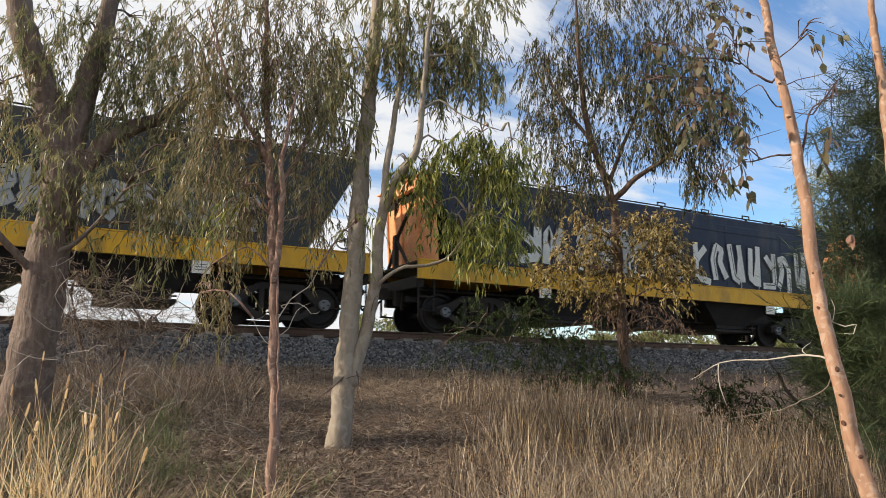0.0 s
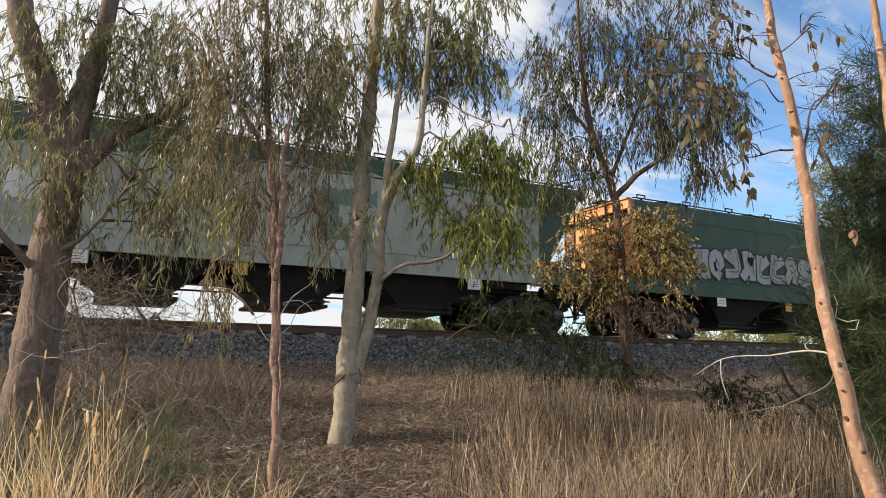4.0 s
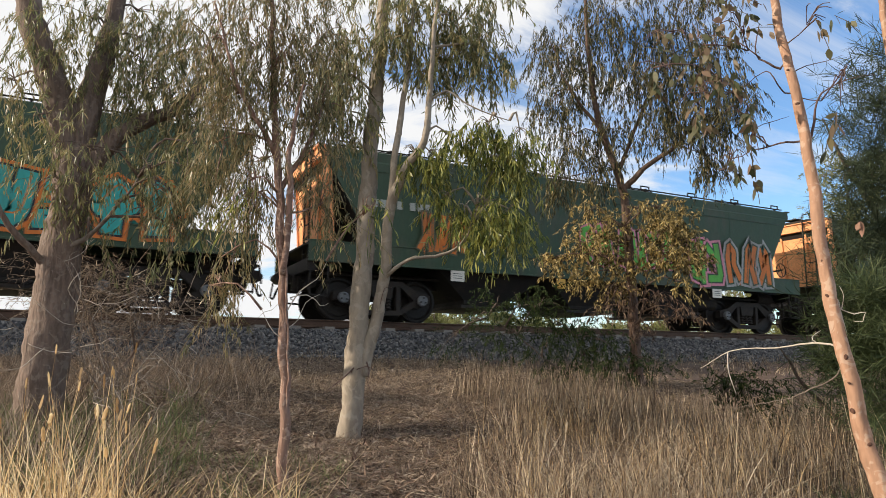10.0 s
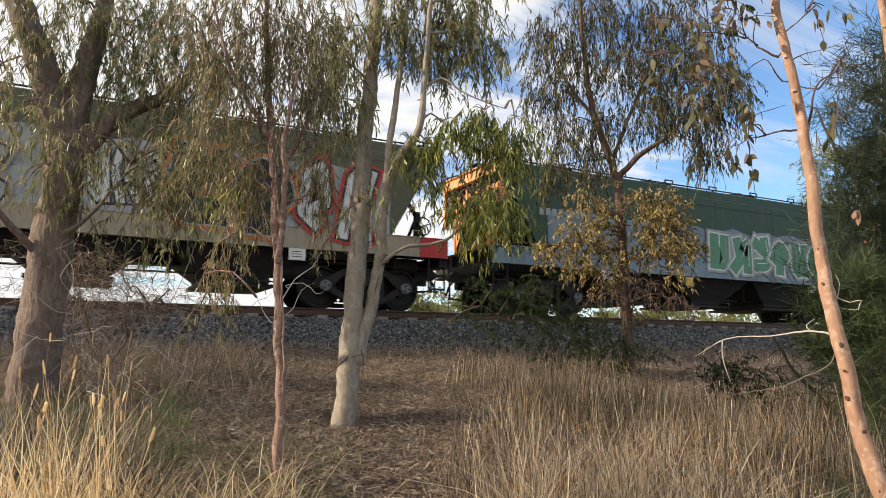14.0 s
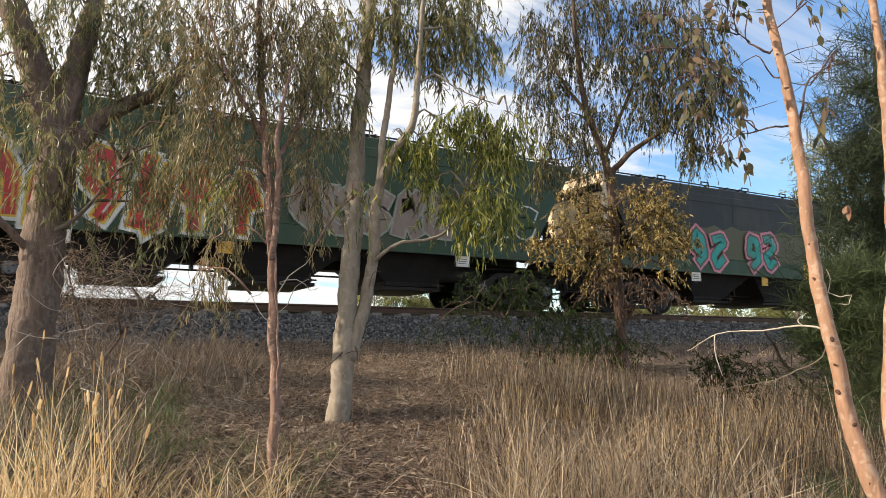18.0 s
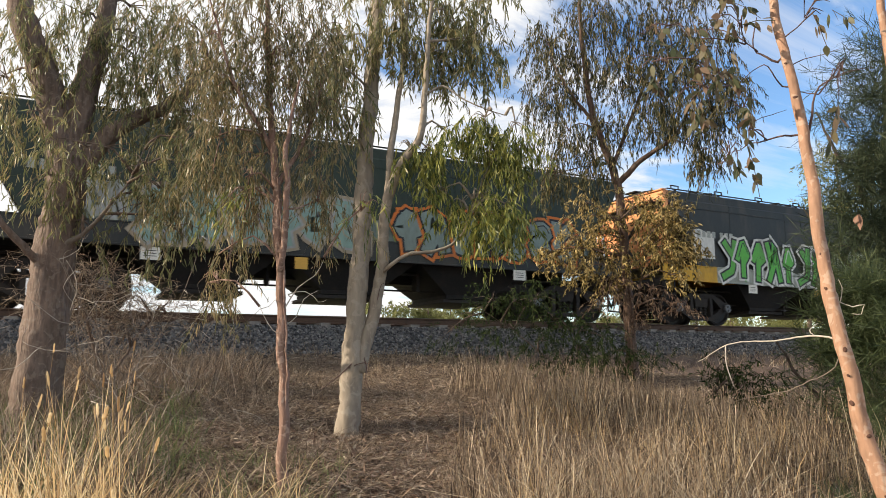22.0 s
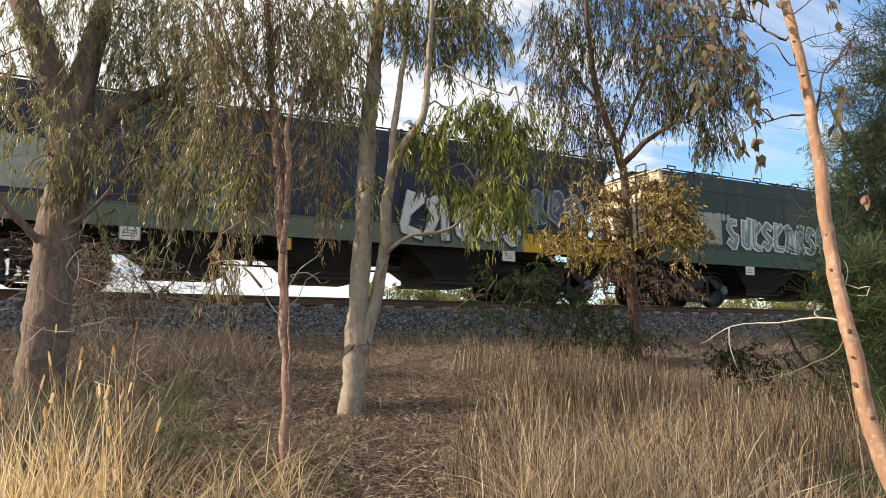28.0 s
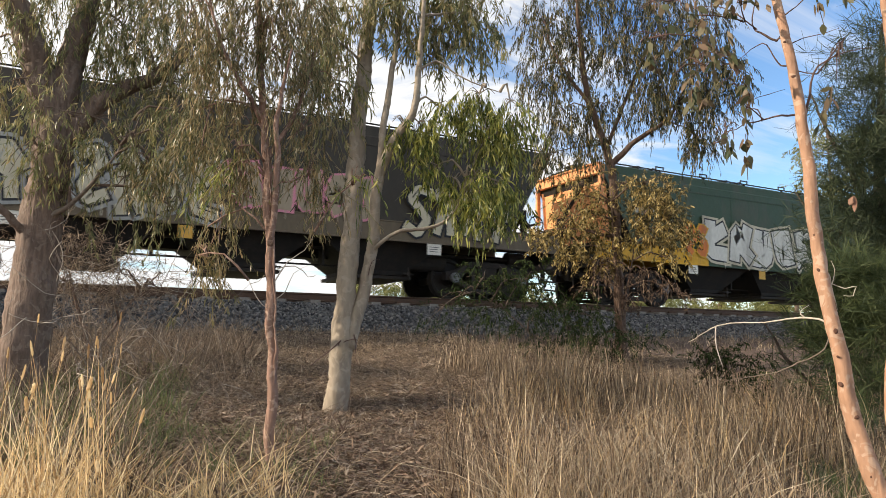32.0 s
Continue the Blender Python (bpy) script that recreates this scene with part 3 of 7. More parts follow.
def build_track():
    for side, name in ((-0.735, "rail"), (0.735, "rail")):
        bm = bmesh.new()
        z = RAIL_TOP
        outline = [(-0.070, -0.17), (0.070, -0.17), (0.066, -0.155), (0.012, -0.135), (0.010, -0.045), (0.034, -0.034), (0.036, -0.006), (0.028, 0.0),
                   (-0.028, 0.0), (-0.036, -0.006), (-0.034, -0.034), (-0.010, -0.045), (-0.012, -0.135), (-0.066, -0.155)]
        ends = [[bm.verts.new((x, TRACK_Y + side + u, z + w)) for u, w in outline] for x in (-640, 760)]
        k = len(outline)
        for i in range(k):
            f = bm.faces.new((ends[0][i], ends[0][(i + 1) % k], ends[1][(i + 1) % k], ends[1][i]))
            f.material_index = 1 if i in (6, 7, 8) else 0
        tagged(new(name, from_bm("rail", bm, [M["rail_steel"], M["rail_head"]])), "rusty brown steel rail with a polished head", "rail", "rails of the track", "structure")
    bm = bmesh.new()
    add_prism(bm, [(-0.125, -0.2), (0.125, -0.2), (0.105, 0.0), (-0.105, 0.0)], -1.25, 1.25)
    me = from_bm("sleeper", bevelled(bm, 0.01), M["concrete"])
    clip = bmesh.new()
    add_box(clip, -0.05, 0.05, -0.03, 0.03, 0, 0.045)
    clip_me = from_bm("rail_clip", clip, M["rail_steel"])
    rng = random.Random(4)
    first = None
    for i in range(90):
        at = pose(-8 + i * 0.685 + rng.uniform(-0.02, 0.02), TRACK_Y + rng.uniform(-0.02, 0.02), RAIL_TOP - 0.168, 0, 0, rng.uniform(-0.6, 0.6))
        if first is None:
            first = new("sleeper", me)
            first.matrix_basis = at
            tagged(first, "weathered grey concrete sleeper bedded in ballast", "sleeper", "sleepers of the track")
            for y in (-0.85, -0.62, 0.62, 0.85):
                part("rail_clip", clip_me, first, m=pose(0, y, 0.002))
        else:
            copy_thing(first, at)
    far = bmesh.new()
    for i in list(range(-60, 0)) + list(range(90, 260)):
        x = -8 + i * 0.685
        add_box(far, x - 0.11, x + 0.11, TRACK_Y - 1.25, TRACK_Y + 1.25, RAIL_TOP - 0.3, RAIL_TOP - 0.174)
    tagged(new("far_sleepers", from_bm("far_sleepers", far, M["concrete"])), "row of concrete sleepers running off along the line", "sleepers", kind="stuff")


build_ground()
build_ballast()
build_track()

# ---- the grain train ----
PITCH, SILL, TOP, FOOT, HALF = 15.9, 7.40, 7.10, 6.05, 1.42   # coupler pitch, half lengths of sill, roof and slope foot, half width
GREEN, BLUE, COAL, CHALK, OLIVE, STEEL = (0.036, 0.070, 0.040), (0.013, 0.019, 0.040), (0.026, 0.030, 0.030), (0.31, 0.33, 0.285), (0.10, 0.10, 0.055), (0.19, 0.25, 0.29)
YELLOW, WHITE, CREAM, TEAL, RED, ORANGE = (0.62, 0.34, 0.02), (0.62, 0.62, 0.58), (0.52, 0.48, 0.36), (0.03, 0.33, 0.30), (0.45, 0.04, 0.035), (0.60, 0.17, 0.03)
DEEP, BROWN = (0.020, 0.036, 0.026), (0.036, 0.030, 0.022)
PINK, LIME, INK, GREY, SKYB, BUFF = (0.62, 0.24, 0.32), (0.10, 0.42, 0.06), (0.012, 0.014, 0.02), (0.32, 0.33, 0.32), (0.16, 0.36, 0.52), (0.34, 0.28, 0.20)
SHARED = {}
LADDER_AHEAD = {1, 2, 4, 9, 10, 12, 16, 17, 18, 19, 20, 24, 25, 27, 28, 29, 30, 33}   # wagons with the ladder at their leading end


def shell(name, side_paint, end_shade):
    bm = bmesh.new()
    prof = [(-HALF, 1.56), (-HALF, 3.36), (-HALF + 0.03, 3.40), (-HALF + 0.03, 3.60), (-1.25, 3.66), (-0.6, 3.74), (0.6, 3.74), (1.25, 3.66), (HALF - 0.03, 3.60), (HALF - 0.03, 3.40), (HALF, 3.36), (HALF, 1.56)]

    def half(z):
        return FOOT + (TOP - FOOT) * (min(z, 3.4) - 1.56) / (3.4 - 1.56)
    ends = [[bm.verts.new((s * half(z), y, z)) for y, z in prof] for s in (-1, 1)]
    for i in range(len(prof) - 1):
        bm.faces.new((ends[0][i], ends[0][i + 1], ends[1][i + 1], ends[1][i]))
    bm.faces.new((ends[0][0], ends[1][0], ends[1][-1], ends[0][-1]))
    for e in ends:
        bm.faces.new(e).material_index = 1
    return from_bm(name, bm, [side_paint, end_shade])


def shared_meshes():
    S = SHARED
    bm = bmesh.new()                                    # centre sill
    add_box(bm, -SILL, SILL, -0.22, 0.22, 0.80, 1.12)
    add_box(bm, -SILL, -SILL + 0.18, -1.40, 1.40, 0.95, 1.20)
    add_box(bm, SILL - 0.18, SILL, -1.40, 1.40, 0.95, 1.20)
    S["frame"] = from_bm("frame", bm, M["under"])
    bm = bmesh.new()                                    # end platform of open grating
    add_box(bm, 0, 1.5, -1.40, 1.40, 1.50, 1.54)
    S["deck"] = from_bm("deck", bm, M["under"])
    S["slat"] = from_bm("slat", bmesh_box(0, 0.04, -1.40, 1.40, 1.54, 1.555), M["under"])
    bm = bmesh.new()                                    # discharge chute
    top, low = [(-1.42, -1.25), (1.42, -1.25), (1.42, 1.25), (-1.42, 1.25)], [(-0.62, -0.95), (0.62, -0.95), (0.62, 0.95), (-0.62, 0.95)]
    a = [bm.verts.new((x, y, 1.16)) for x, y in top]
    b = [bm.verts.new((x, y, 0.54)) for x, y in low]
    c = [bm.verts.new((x, y, 0.45)) for x, y in low]
    for p, q in ((a, b), (b, c)):
        for i in range(4):
            bm.faces.new((p[i], p[(i + 1) % 4], q[(i + 1) % 4], q[i]))
    bm.faces.new(a)
    bm.faces.new(c)
    S["chute"] = from_bm("chute", bm, M["under"])
    bm = bmesh.new()
    add_box(bm, -0.72, 0.72, -1.0, 1.0, 0.36, 0.43)
    add_bar(bm, (0.55, -1.22, 0.47), (0.55, -0.9, 0.47), 0.05)
    for a in range(4):
        add_bar(bm, (0.55, -1.2, 0.47), (0.55 + 0.14 * math.cos(a * 1.571), -1.2, 0.47 + 0.14 * math.sin(a * 1.571)), 0.018, 5)
    S["gate"] = from_bm("gate", bm, M["bogie"])
    bm = bmesh.new()                                    # side frame of a three-piece bogie
    add_prism(bm, [(-1.12, 0.40), (-1.12, 0.58), (-0.80, 0.66), (-0.45, 0.86), (0.45, 0.86), (0.80, 0.66), (1.12, 0.58), (1.12, 0.40), (0.75, 0.44), (0.42, 0.74), (-0.42, 0.74), (-0.75, 0.44)], -0.09, 0.09)
    add_prism(bm, [(-0.95, 0.42), (-0.80, 0.50), (-0.36, 0.22), (0.36, 0.22), (0.80, 0.50), (0.95, 0.42), (0.40, 0.12), (-0.40, 0.12)], -0.085, 0.085)
    add_box(bm, -0.42, -0.32, -0.08, 0.08, 0.20, 0.76)
    add_box(bm, 0.32, 0.42, -0.08, 0.08, 0.20, 0.76)
    S["side_frame"] = from_bm("side_frame", bevelled(bm, 0.015), M["bogie"])
    bm = bmesh.new()                                    # spring nest
    prof = [(r, 0.25 + k * 0.07 + dz) for k in range(5) for r, dz in ((0.045, 0.0), (0.072, 0.012), (0.072, 0.036), (0.045, 0.048))]
    rings = [[bm.verts.new((r * math.cos(2 * math.pi * i / 8), r * math.sin(2 * math.pi * i / 8), h)) for i in range(8)] for r, h in prof]
    for p, q in zip(rings, rings[1:]):
        for i in range(8):
            bm.faces.new((p[i], p[(i + 1) % 8], q[(i + 1) % 8], q[i]))
    S["spring"] = from_bm("spring", bm, M["bogie"])
    bm = bmesh.new()                                    # bolster
    add_prism(bm, [(-0.22, 0.50), (0.22, 0.50), (0.26, 0.74), (-0.26, 0.74)], -1.05, 1.05)
    add_box(bm, -0.2, 0.2, -0.2, 0.2, 0.74, 0.84)
    S["bogie"] = from_bm("bogie", bevelled(bm, 0.02), M["bogie"])
    bm = bmesh.new()                                    # two wheels on an axle, about the axle's line
    for s in (-1, 1):
        prof = [(0.09, 0.60), (0.16, 0.61), (0.17, 0.67), (0.34, 0.70), (0.40, 0.66), (0.485, 0.66), (0.485, 0.685), (0.462, 0.70), (0.455, 0.79), (0.40, 0.80), (0.36, 0.755), (0.17, 0.76), (0.15, 0.82), (0.09, 0.82)]
        add_lathe(bm, [(r, s * y) for r, y in prof], 24)
    add_lathe(bm, [(0.075, -1.12), (0.085, -0.8), (0.085, 0.8), (0.075, 1.12)], 12)
    for s in (-1, 1):                                   # end cap with three bolts
        add_lathe(bm, [(0.12, s * 1.10), (0.12, s * 1.16), (0.10, s * 1.18)], 14, 1)
        for k in range(3):
            x, z = 0.065 * math.cos(k * 2.094), 0.065 * math.sin(k * 2.094)
            add_bar(bm, (x, s * 1.17, z), (x, s * 1.205, z), 0.02, 6, 0)
    S["wheelset"] = from_bm("wheelset", bm, [M["wheel"], M["cap"]])
    bm = bmesh.new()                                    # automatic coupler
    add_box(bm, -0.45, 0.0, -0.07, 0.07, 0.82, 0.98)
    add_prism(bm, [(0.0, 0.78), (0.16, 0.78), (0.27, 0.86), (0.27, 0.94), (0.16, 1.03), (0.0, 1.03)], -0.14, 0.14)
    S["coupler"] = from_bm("coupler", bevelled(bm, 0.02), M["bogie"])
    v, f = tube([(0.0, -0.3, 0.9), (0.18, -0.32, 0.70), (0.28, -0.30, 0.48), (0.36, -0.22, 0.52)], (0.025, 0.025), 6, 0.06)
    S["brake_hose"] = mesh_of("brake_hose", v, f, M["under"], smooth=True)
    bm = bmesh.new()                                    # uncoupling lever, brake cylinder and rigging at an end
    add_bar(bm, (0.05, -1.36, 0.98), (0.05, 0.1, 0.98), 0.022, 6)
    add_bar(bm, (0.05, -1.36, 0.98), (0.10, -1.38, 0.62), 0.022, 6)
    add_bar(bm, (0.05, 0.0, 0.98), (0.22, 0.0, 1.06), 0.02, 6)
    add_bar(bm, (-1.05, -0.72, 1.02), (-0.45, -0.72, 1.02), 0.16, 12)
    add_bar(bm, (-0.45, -0.72, 1.02), (-0.10, -0.72, 0.92), 0.03, 6)
    add_bar(bm, (-0.16, -0.95, 1.0), (-0.16, -0.95, 0.42), 0.03, 6)
    add_bar(bm, (-0.16, -0.95, 0.45), (-0.75, -0.8, 0.40), 0.025, 6)
    add_bar(bm, (-0.08, 0.45, 1.0), (-0.08, 0.45, 0.5), 0.03, 6)
    add_box(bm, -0.42, -0.12, -0.62, 0.62, 0.70, 0.82)
    add_box(bm, -0.30, 0.02, -0.34, -0.20, 0.62, 0.95)
    add_box(bm, -0.30, 0.02, 0.20, 0.34, 0.62, 0.95)
    for y in (-1.18, -0.62):                            # brackets that carry the deck
        add_prism(bm, [(-1.3, 1.20), (-0.02, 1.20), (-0.02, 1.50), (-0.12, 1.50), (-0.16, 1.28), (-1.3, 1.28)], y - 0.03, y + 0.03)
    S["brake_gear"] = from_bm("brake_gear", bm, M["bogie"])
    bm = bmesh.new()                                    # air reservoir
    rings = [[bm.verts.new((x, r * math.cos(2 * math.pi * i / 14), r * math.sin(2 * math.pi * i / 14))) for i in range(14)] for x, r in ((-0.55, 0.10), (-0.5, 0.19), (0.5, 0.19), (0.55, 0.10))]
    for p, q in zip(rings, rings[1:]):
        for i in range(14):
            bm.faces.new((p[i], p[(i + 1) % 14], q[(i + 1) % 14], q[i]))
    bm.faces.new(rings[0])
    bm.faces.new(rings[-1])
    S["air_tank"] = from_bm("air_tank", bm, M["bogie"])
    bm = bmesh.new()                                    # ladder at a corner
    for y in (-0.19, 0.19):
        add_box(bm, -0.02, 0.02, y - 0.015, y + 0.015, 0.62, 3.70)
    for i in range(10):
        add_bar(bm, (0, -0.19, 0.75 + i * 0.31), (0, 0.19, 0.75 + i * 0.31), 0.013, 5)
    S["ladder"] = from_bm("ladder", bm, M["under"])
    bm = bmesh.new()                                    # side steps below the sill
    for x in (-0.19, 0.19):
        add_box(bm, x - 0.015, x + 0.015, -0.02, 0.02, 0.42, 1.16)
    for z in (0.44, 0.74):
        add_box(bm, -0.19, 0.19, -0.05, 0.05, z, z + 0.03)
    S["step"] = from_bm("step", bm, M["under"])
    bm = bmesh.new()                                    # roof walkway with its stanchions
    add_box(bm, -TOP, TOP, -0.22, 0.22, 3.80, 3.83)
    for i in range(13):
        x = -TOP + 0.3 + i * (2 * TOP - 0.6) / 12
        add_box(bm, x - 0.02, x + 0.02, -0.2, 0.2, 3.72, 3.80)
    S["walkway"] = from_bm("walkway", bm, M["under"])
    bm = bmesh.new()                                    # roof edge rail on stubby brackets
    add_box(bm, -TOP + 0.1, TOP - 0.1, -1.36, -1.31, 3.665, 3.685)
    for i in range(9):
        x = -TOP + 0.4 + i * (2 * TOP - 0.8) / 8
        add_box(bm, x - 0.025, x + 0.025, -1.365, -1.31, 3.60, 3.68)
        add_box(bm, x - 0.15, x - 0.125, -1.35, -1.32, 3.68, 3.77)
        add_box(bm, x + 0.125, x + 0.15, -1.35, -1.32, 3.68, 3.77)
        add_box(bm, x - 0.15, x + 0.15, -1.35, -1.32, 3.755, 3.78)
    S["roof_rail"] = from_bm("roof_rail", bm, M["under"])
    v, f = tube([(0, -0.2, 3.45), (0, -0.2, 3.82), (0, -0.14, 3.87), (0, 0.14, 3.87), (0, 0.2, 3.82), (0, 0.2, 3.45)], (0.018,) * 6, 6, 0.08, 0.0, 1)
    S["handrail"] = mesh_of("handrail", v, f, M["under"], smooth=True)
    bm = bmesh.new()                                    # hinged hatch with its catch
    add_box(bm, -0.55, 0.55, -0.95, -0.35, 3.68, 3.78)
    add_box(bm, -0.30, -0.24, -1.02, -0.35, 3.78, 3.82)
    add_box(bm, 0.24, 0.30, -1.02, -0.35, 3.78, 3.82)
    S["hatch"] = from_bm("hatch", bevelled(bm, 0.015), M["under"])
    bm = bmesh.new()                                    # hand-brake wheel
    for k in range(14):
        a, b = 2 * math.pi * k / 14, 2 * math.pi * (k + 1) / 14
        add_bar(bm, (0.20 * math.cos(a), 0, 0.20 * math.sin(a)), (0.20 * math.cos(b), 0, 0.20 * math.sin(b)), 0.016, 5)
    for k in range(4):
        a = math.pi * k / 2 + 0.4
        add_bar(bm, (0, 0, 0), (0.20 * math.cos(a), 0, 0.20 * math.sin(a)), 0.012, 5)
    add_bar(bm, (0, -0.03, 0), (0, 0.25, 0), 0.03, 6)
    S["brake_wheel"] = from_bm("brake_wheel", bm, M["bogie"])
    bm = bmesh.new()
    add_box(bm, -0.17, 0.17, -0.006, 0.006, -0.12, 0.12)
    for z in (-0.05, 0.0, 0.05):
        add_box(bm, -0.12, 0.10, -0.009, -0.006, z - 0.006, z + 0.006, 1)
    S["data_plate"] = from_bm("data_plate", bm, [M["plate"], M["plate_print"]])
    S["data_plate_amber"] = from_bm("data_plate", bmesh_box(-0.13, 0.13, -0.006, 0.006, -0.12, 0.12), M["plate_amber"])
    S["marking"] = from_bm("marking", bmesh_box(0, 0.13, -0.003, 0, -0.09, 0.09), M["lettering"])
    bm = bmesh.new()                                    # long pipe and brake rigging under the sill
    add_bar(bm, (-SILL + 0.3, -0.75, 0.98), (SILL - 0.3, -0.75, 0.98), 0.03, 6)
    add_bar(bm, (-3.9, -0.55, 0.62), (3.9, -0.55, 0.62), 0.022, 6)
    for x in (-3.6, -1.7, 1.7, 3.6):
        add_box(bm, x - 0.03, x + 0.03, -0.78, -0.5, 0.6, 1.1)
    S["pipework"] = from_bm("pipework", bm, M["bogie"])


def bmesh_box(*a):
    bm = bmesh.new()
    add_box(bm, *a)
    return bm


def header_mesh(m, posts):
    """The beam across the top of a wagon's end, under the roof's overhang; x points out of the wagon."""
    bm = bmesh.new()
    add_box(bm, -0.10, 0.10, -1.39, 1.39, 3.36, 3.60)
    add_box(bm, 0.0, 0.16, -1.42, 1.42, 3.60, 3.63)
    for y in (-1.42, 1.34) if posts else ():
        add_box(bm, -0.04, 0.08, y, y + 0.08, 2.35, 3.36)
    return from_bm("end_header", bm, m)


def end_sheet_mesh(m):
    """The steep plate across a wagon's leading end, set back under the header."""
    bm = bmesh.new()
    add_prism(bm, [(-0.15, 3.38), (-0.11, 3.38), (-0.24, 1.56), (-0.28, 1.56)], -1.34, 1.34)
    return from_bm("end_sheet", bm, m)


def brace_mesh():
    """A post on the end deck with two legs, and the strut that it takes up to the header."""
    bm = bmesh.new()
    add_bar(bm, (0.02, 0.75, 3.30), (0.10, -0.20, 2.30), 0.055, 6)
    add_bar(bm, (0.02, -0.55, 3.30), (-0.25, -1.10, 2.75), 0.04, 6)
    add_box(bm, 0.05, 0.17, -0.32, -0.18, 1.55, 2.38)
    add_bar(bm, (0.11, -0.25, 2.3), (0.05, 0.40, 1.56), 0.045, 6)
    add_bar(bm, (0.11, -0.25, 2.2), (0.05, -0.85, 1.56), 0.045, 6)
    return from_bm("brace", bm, M["bogie"])


def sill_mesh(x0, x1, m):
    """A channel-shaped side sill from x0 to x1; -y is its outer face."""
    bm = bmesh.new()
    outline = [(-0.035, 1.14), (0.05, 1.14), (0.05, 1.17), (-0.005, 1.17), (-0.005, 1.55), (0.05, 1.55), (0.05, 1.58), (-0.035, 1.58), (-0.035, 1.555), (-0.022, 1.55), (-0.022, 1.175), (-0.035, 1.17)]
    rings = [[bm.verts.new((x, y, z)) for y, z in outline] for x in (x0, x1)]
    n = len(outline)
    for i in range(n):
        bm.faces.new((rings[0][i], rings[0][(i + 1) % n], rings[1][(i + 1) % n], rings[1][i]))
    bm.faces.new(rings[0])
    bm.faces.new(rings[1])
    return from_bm("side_sill", bm, m)


# stroke skeletons in a unit cell; letters that can be read have their own, the rest are drawn from STROKES
LETTERS = {
    "B": [[(0.1, 0), (0.1, 1)], [(0.1, 1), (0.65, 1), (0.88, 0.78), (0.65, 0.53), (0.15, 0.53)], [(0.15, 0.5), (0.7, 0.48), (0.92, 0.25), (0.7, 0), (0.1, 0)]],
    "U": [[(0.1, 1), (0.1, 0.25), (0.35, 0), (0.65, 0), (0.9, 0.25), (0.9, 1)]],
    "N": [[(0.1, 0), (0.1, 1)], [(0.15, 0.95), (0.85, 0.05)], [(0.9, 0), (0.9, 1)]],
    "I": [[(0.5, 0), (0.5, 1)]],
    "E": [[(0.9, 1), (0.15, 1), (0.15, 0), (0.9, 0)], [(0.15, 0.5), (0.75, 0.52)]],
    "T": [[(0.05, 0.95), (0.95, 1)], [(0.5, 0.95), (0.5, 0)]],
    "O": [[(0.5, 0), (0.12, 0.25), (0.12, 0.75), (0.5, 1), (0.88, 0.75), (0.88, 0.25), (0.5, 0)]],
    "M": [[(0.05, 0), (0.12, 1), (0.5, 0.45), (0.88, 1), (0.95, 0)]],
    "K": [[(0.1, 0), (0.1, 1)], [(0.85, 1), (0.2, 0.48), (0.9, 0)]],
}
STROKES = [
    [[(0.15, 0), (0.05, 0.6), (0.35, 1), (0.75, 0.85), (0.55, 0.5), (0.9, 0.05)]],
    [[(0.85, 0.9), (0.4, 1), (0.1, 0.7), (0.5, 0.5), (0.9, 0.3), (0.55, 0), (0.1, 0.12)]],
    [[(0.1, 0.95), (0.25, 0.1), (0.6, 0.0), (0.75, 0.6)], [(0.75, 1), (0.9, 0)]],
    [[(0.5, 0.05), (0.1, 0.3), (0.2, 0.9), (0.7, 1), (0.9, 0.5), (0.5, 0.4)]],
    [[(0.1, 0), (0.3, 1), (0.6, 0.35), (0.9, 1)], [(0.55, 0.4), (0.95, 0.0)]],
    [[(0.05, 0.5), (0.5, 1.0), (0.95, 0.55), (0.6, 0.45)], [(0.5, 0.9), (0.4, 0)]],
    [[(0.2, 1), (0.1, 0.1), (0.9, 0.0)], [(0.2, 0.6), (0.85, 0.9)]],
]


def ribbon(points, half, y, verts, faces, idx, mi, rounded):
    """A flat brush stroke of even width along points, with mitred turns."""
    p = np.array(points, float)
    if rounded:
        p, _ = resample(p, (1.0,), 0.12)
    elif len(p) > 2:                             # corners cut back a little, as a spray can turns
        cut = [p[0]]
        for a, b, c in zip(p, p[1:], p[2:]):
            cut += [b + (a - b) * 0.12, b + (c - b) * 0.12]
        p = np.array(cut + [p[-1]])
    t = np.gradient(p, axis=0)
    t /= np.linalg.norm(t, axis=1)[:, None] + 1e-9
    n = np.stack([-t[:, 1], t[:, 0]], 1)
    if not rounded and len(p) > 2:               # longer offsets at sharp corners
        seg = np.diff(p, axis=0)
        seg /= np.linalg.norm(seg, axis=1)[:, None] + 1e-9
        for i in range(1, len(p) - 1):
            m = unit(np.array([-(seg[i - 1] + seg[i])[1], (seg[i - 1] + seg[i])[0]]))
            n[i] = m / max(0.5, abs(m @ np.array([-seg[i][1], seg[i][0]])))
    a, b = p - t * half * 0.9 * (np.arange(len(p)) == 0)[:, None], p + t * half * 0.9 * (np.arange(len(p)) == len(p) - 1)[:, None]
    p = (a + b) / 2 + (a - p) / 2 + (b - p) / 2
    k = len(verts)
    for c, m in zip(p, n):
        verts.extend(((c[0] + m[0] * half, y, c[1] + m[1] * half), (c[0] - m[0] * half, y, c[1] - m[1] * half)))
    for i in range(len(p) - 1):
        faces.append((k + 2 * i, k + 2 * i + 1, k + 2 * i + 3, k + 2 * i + 2))
        idx.append(mi)


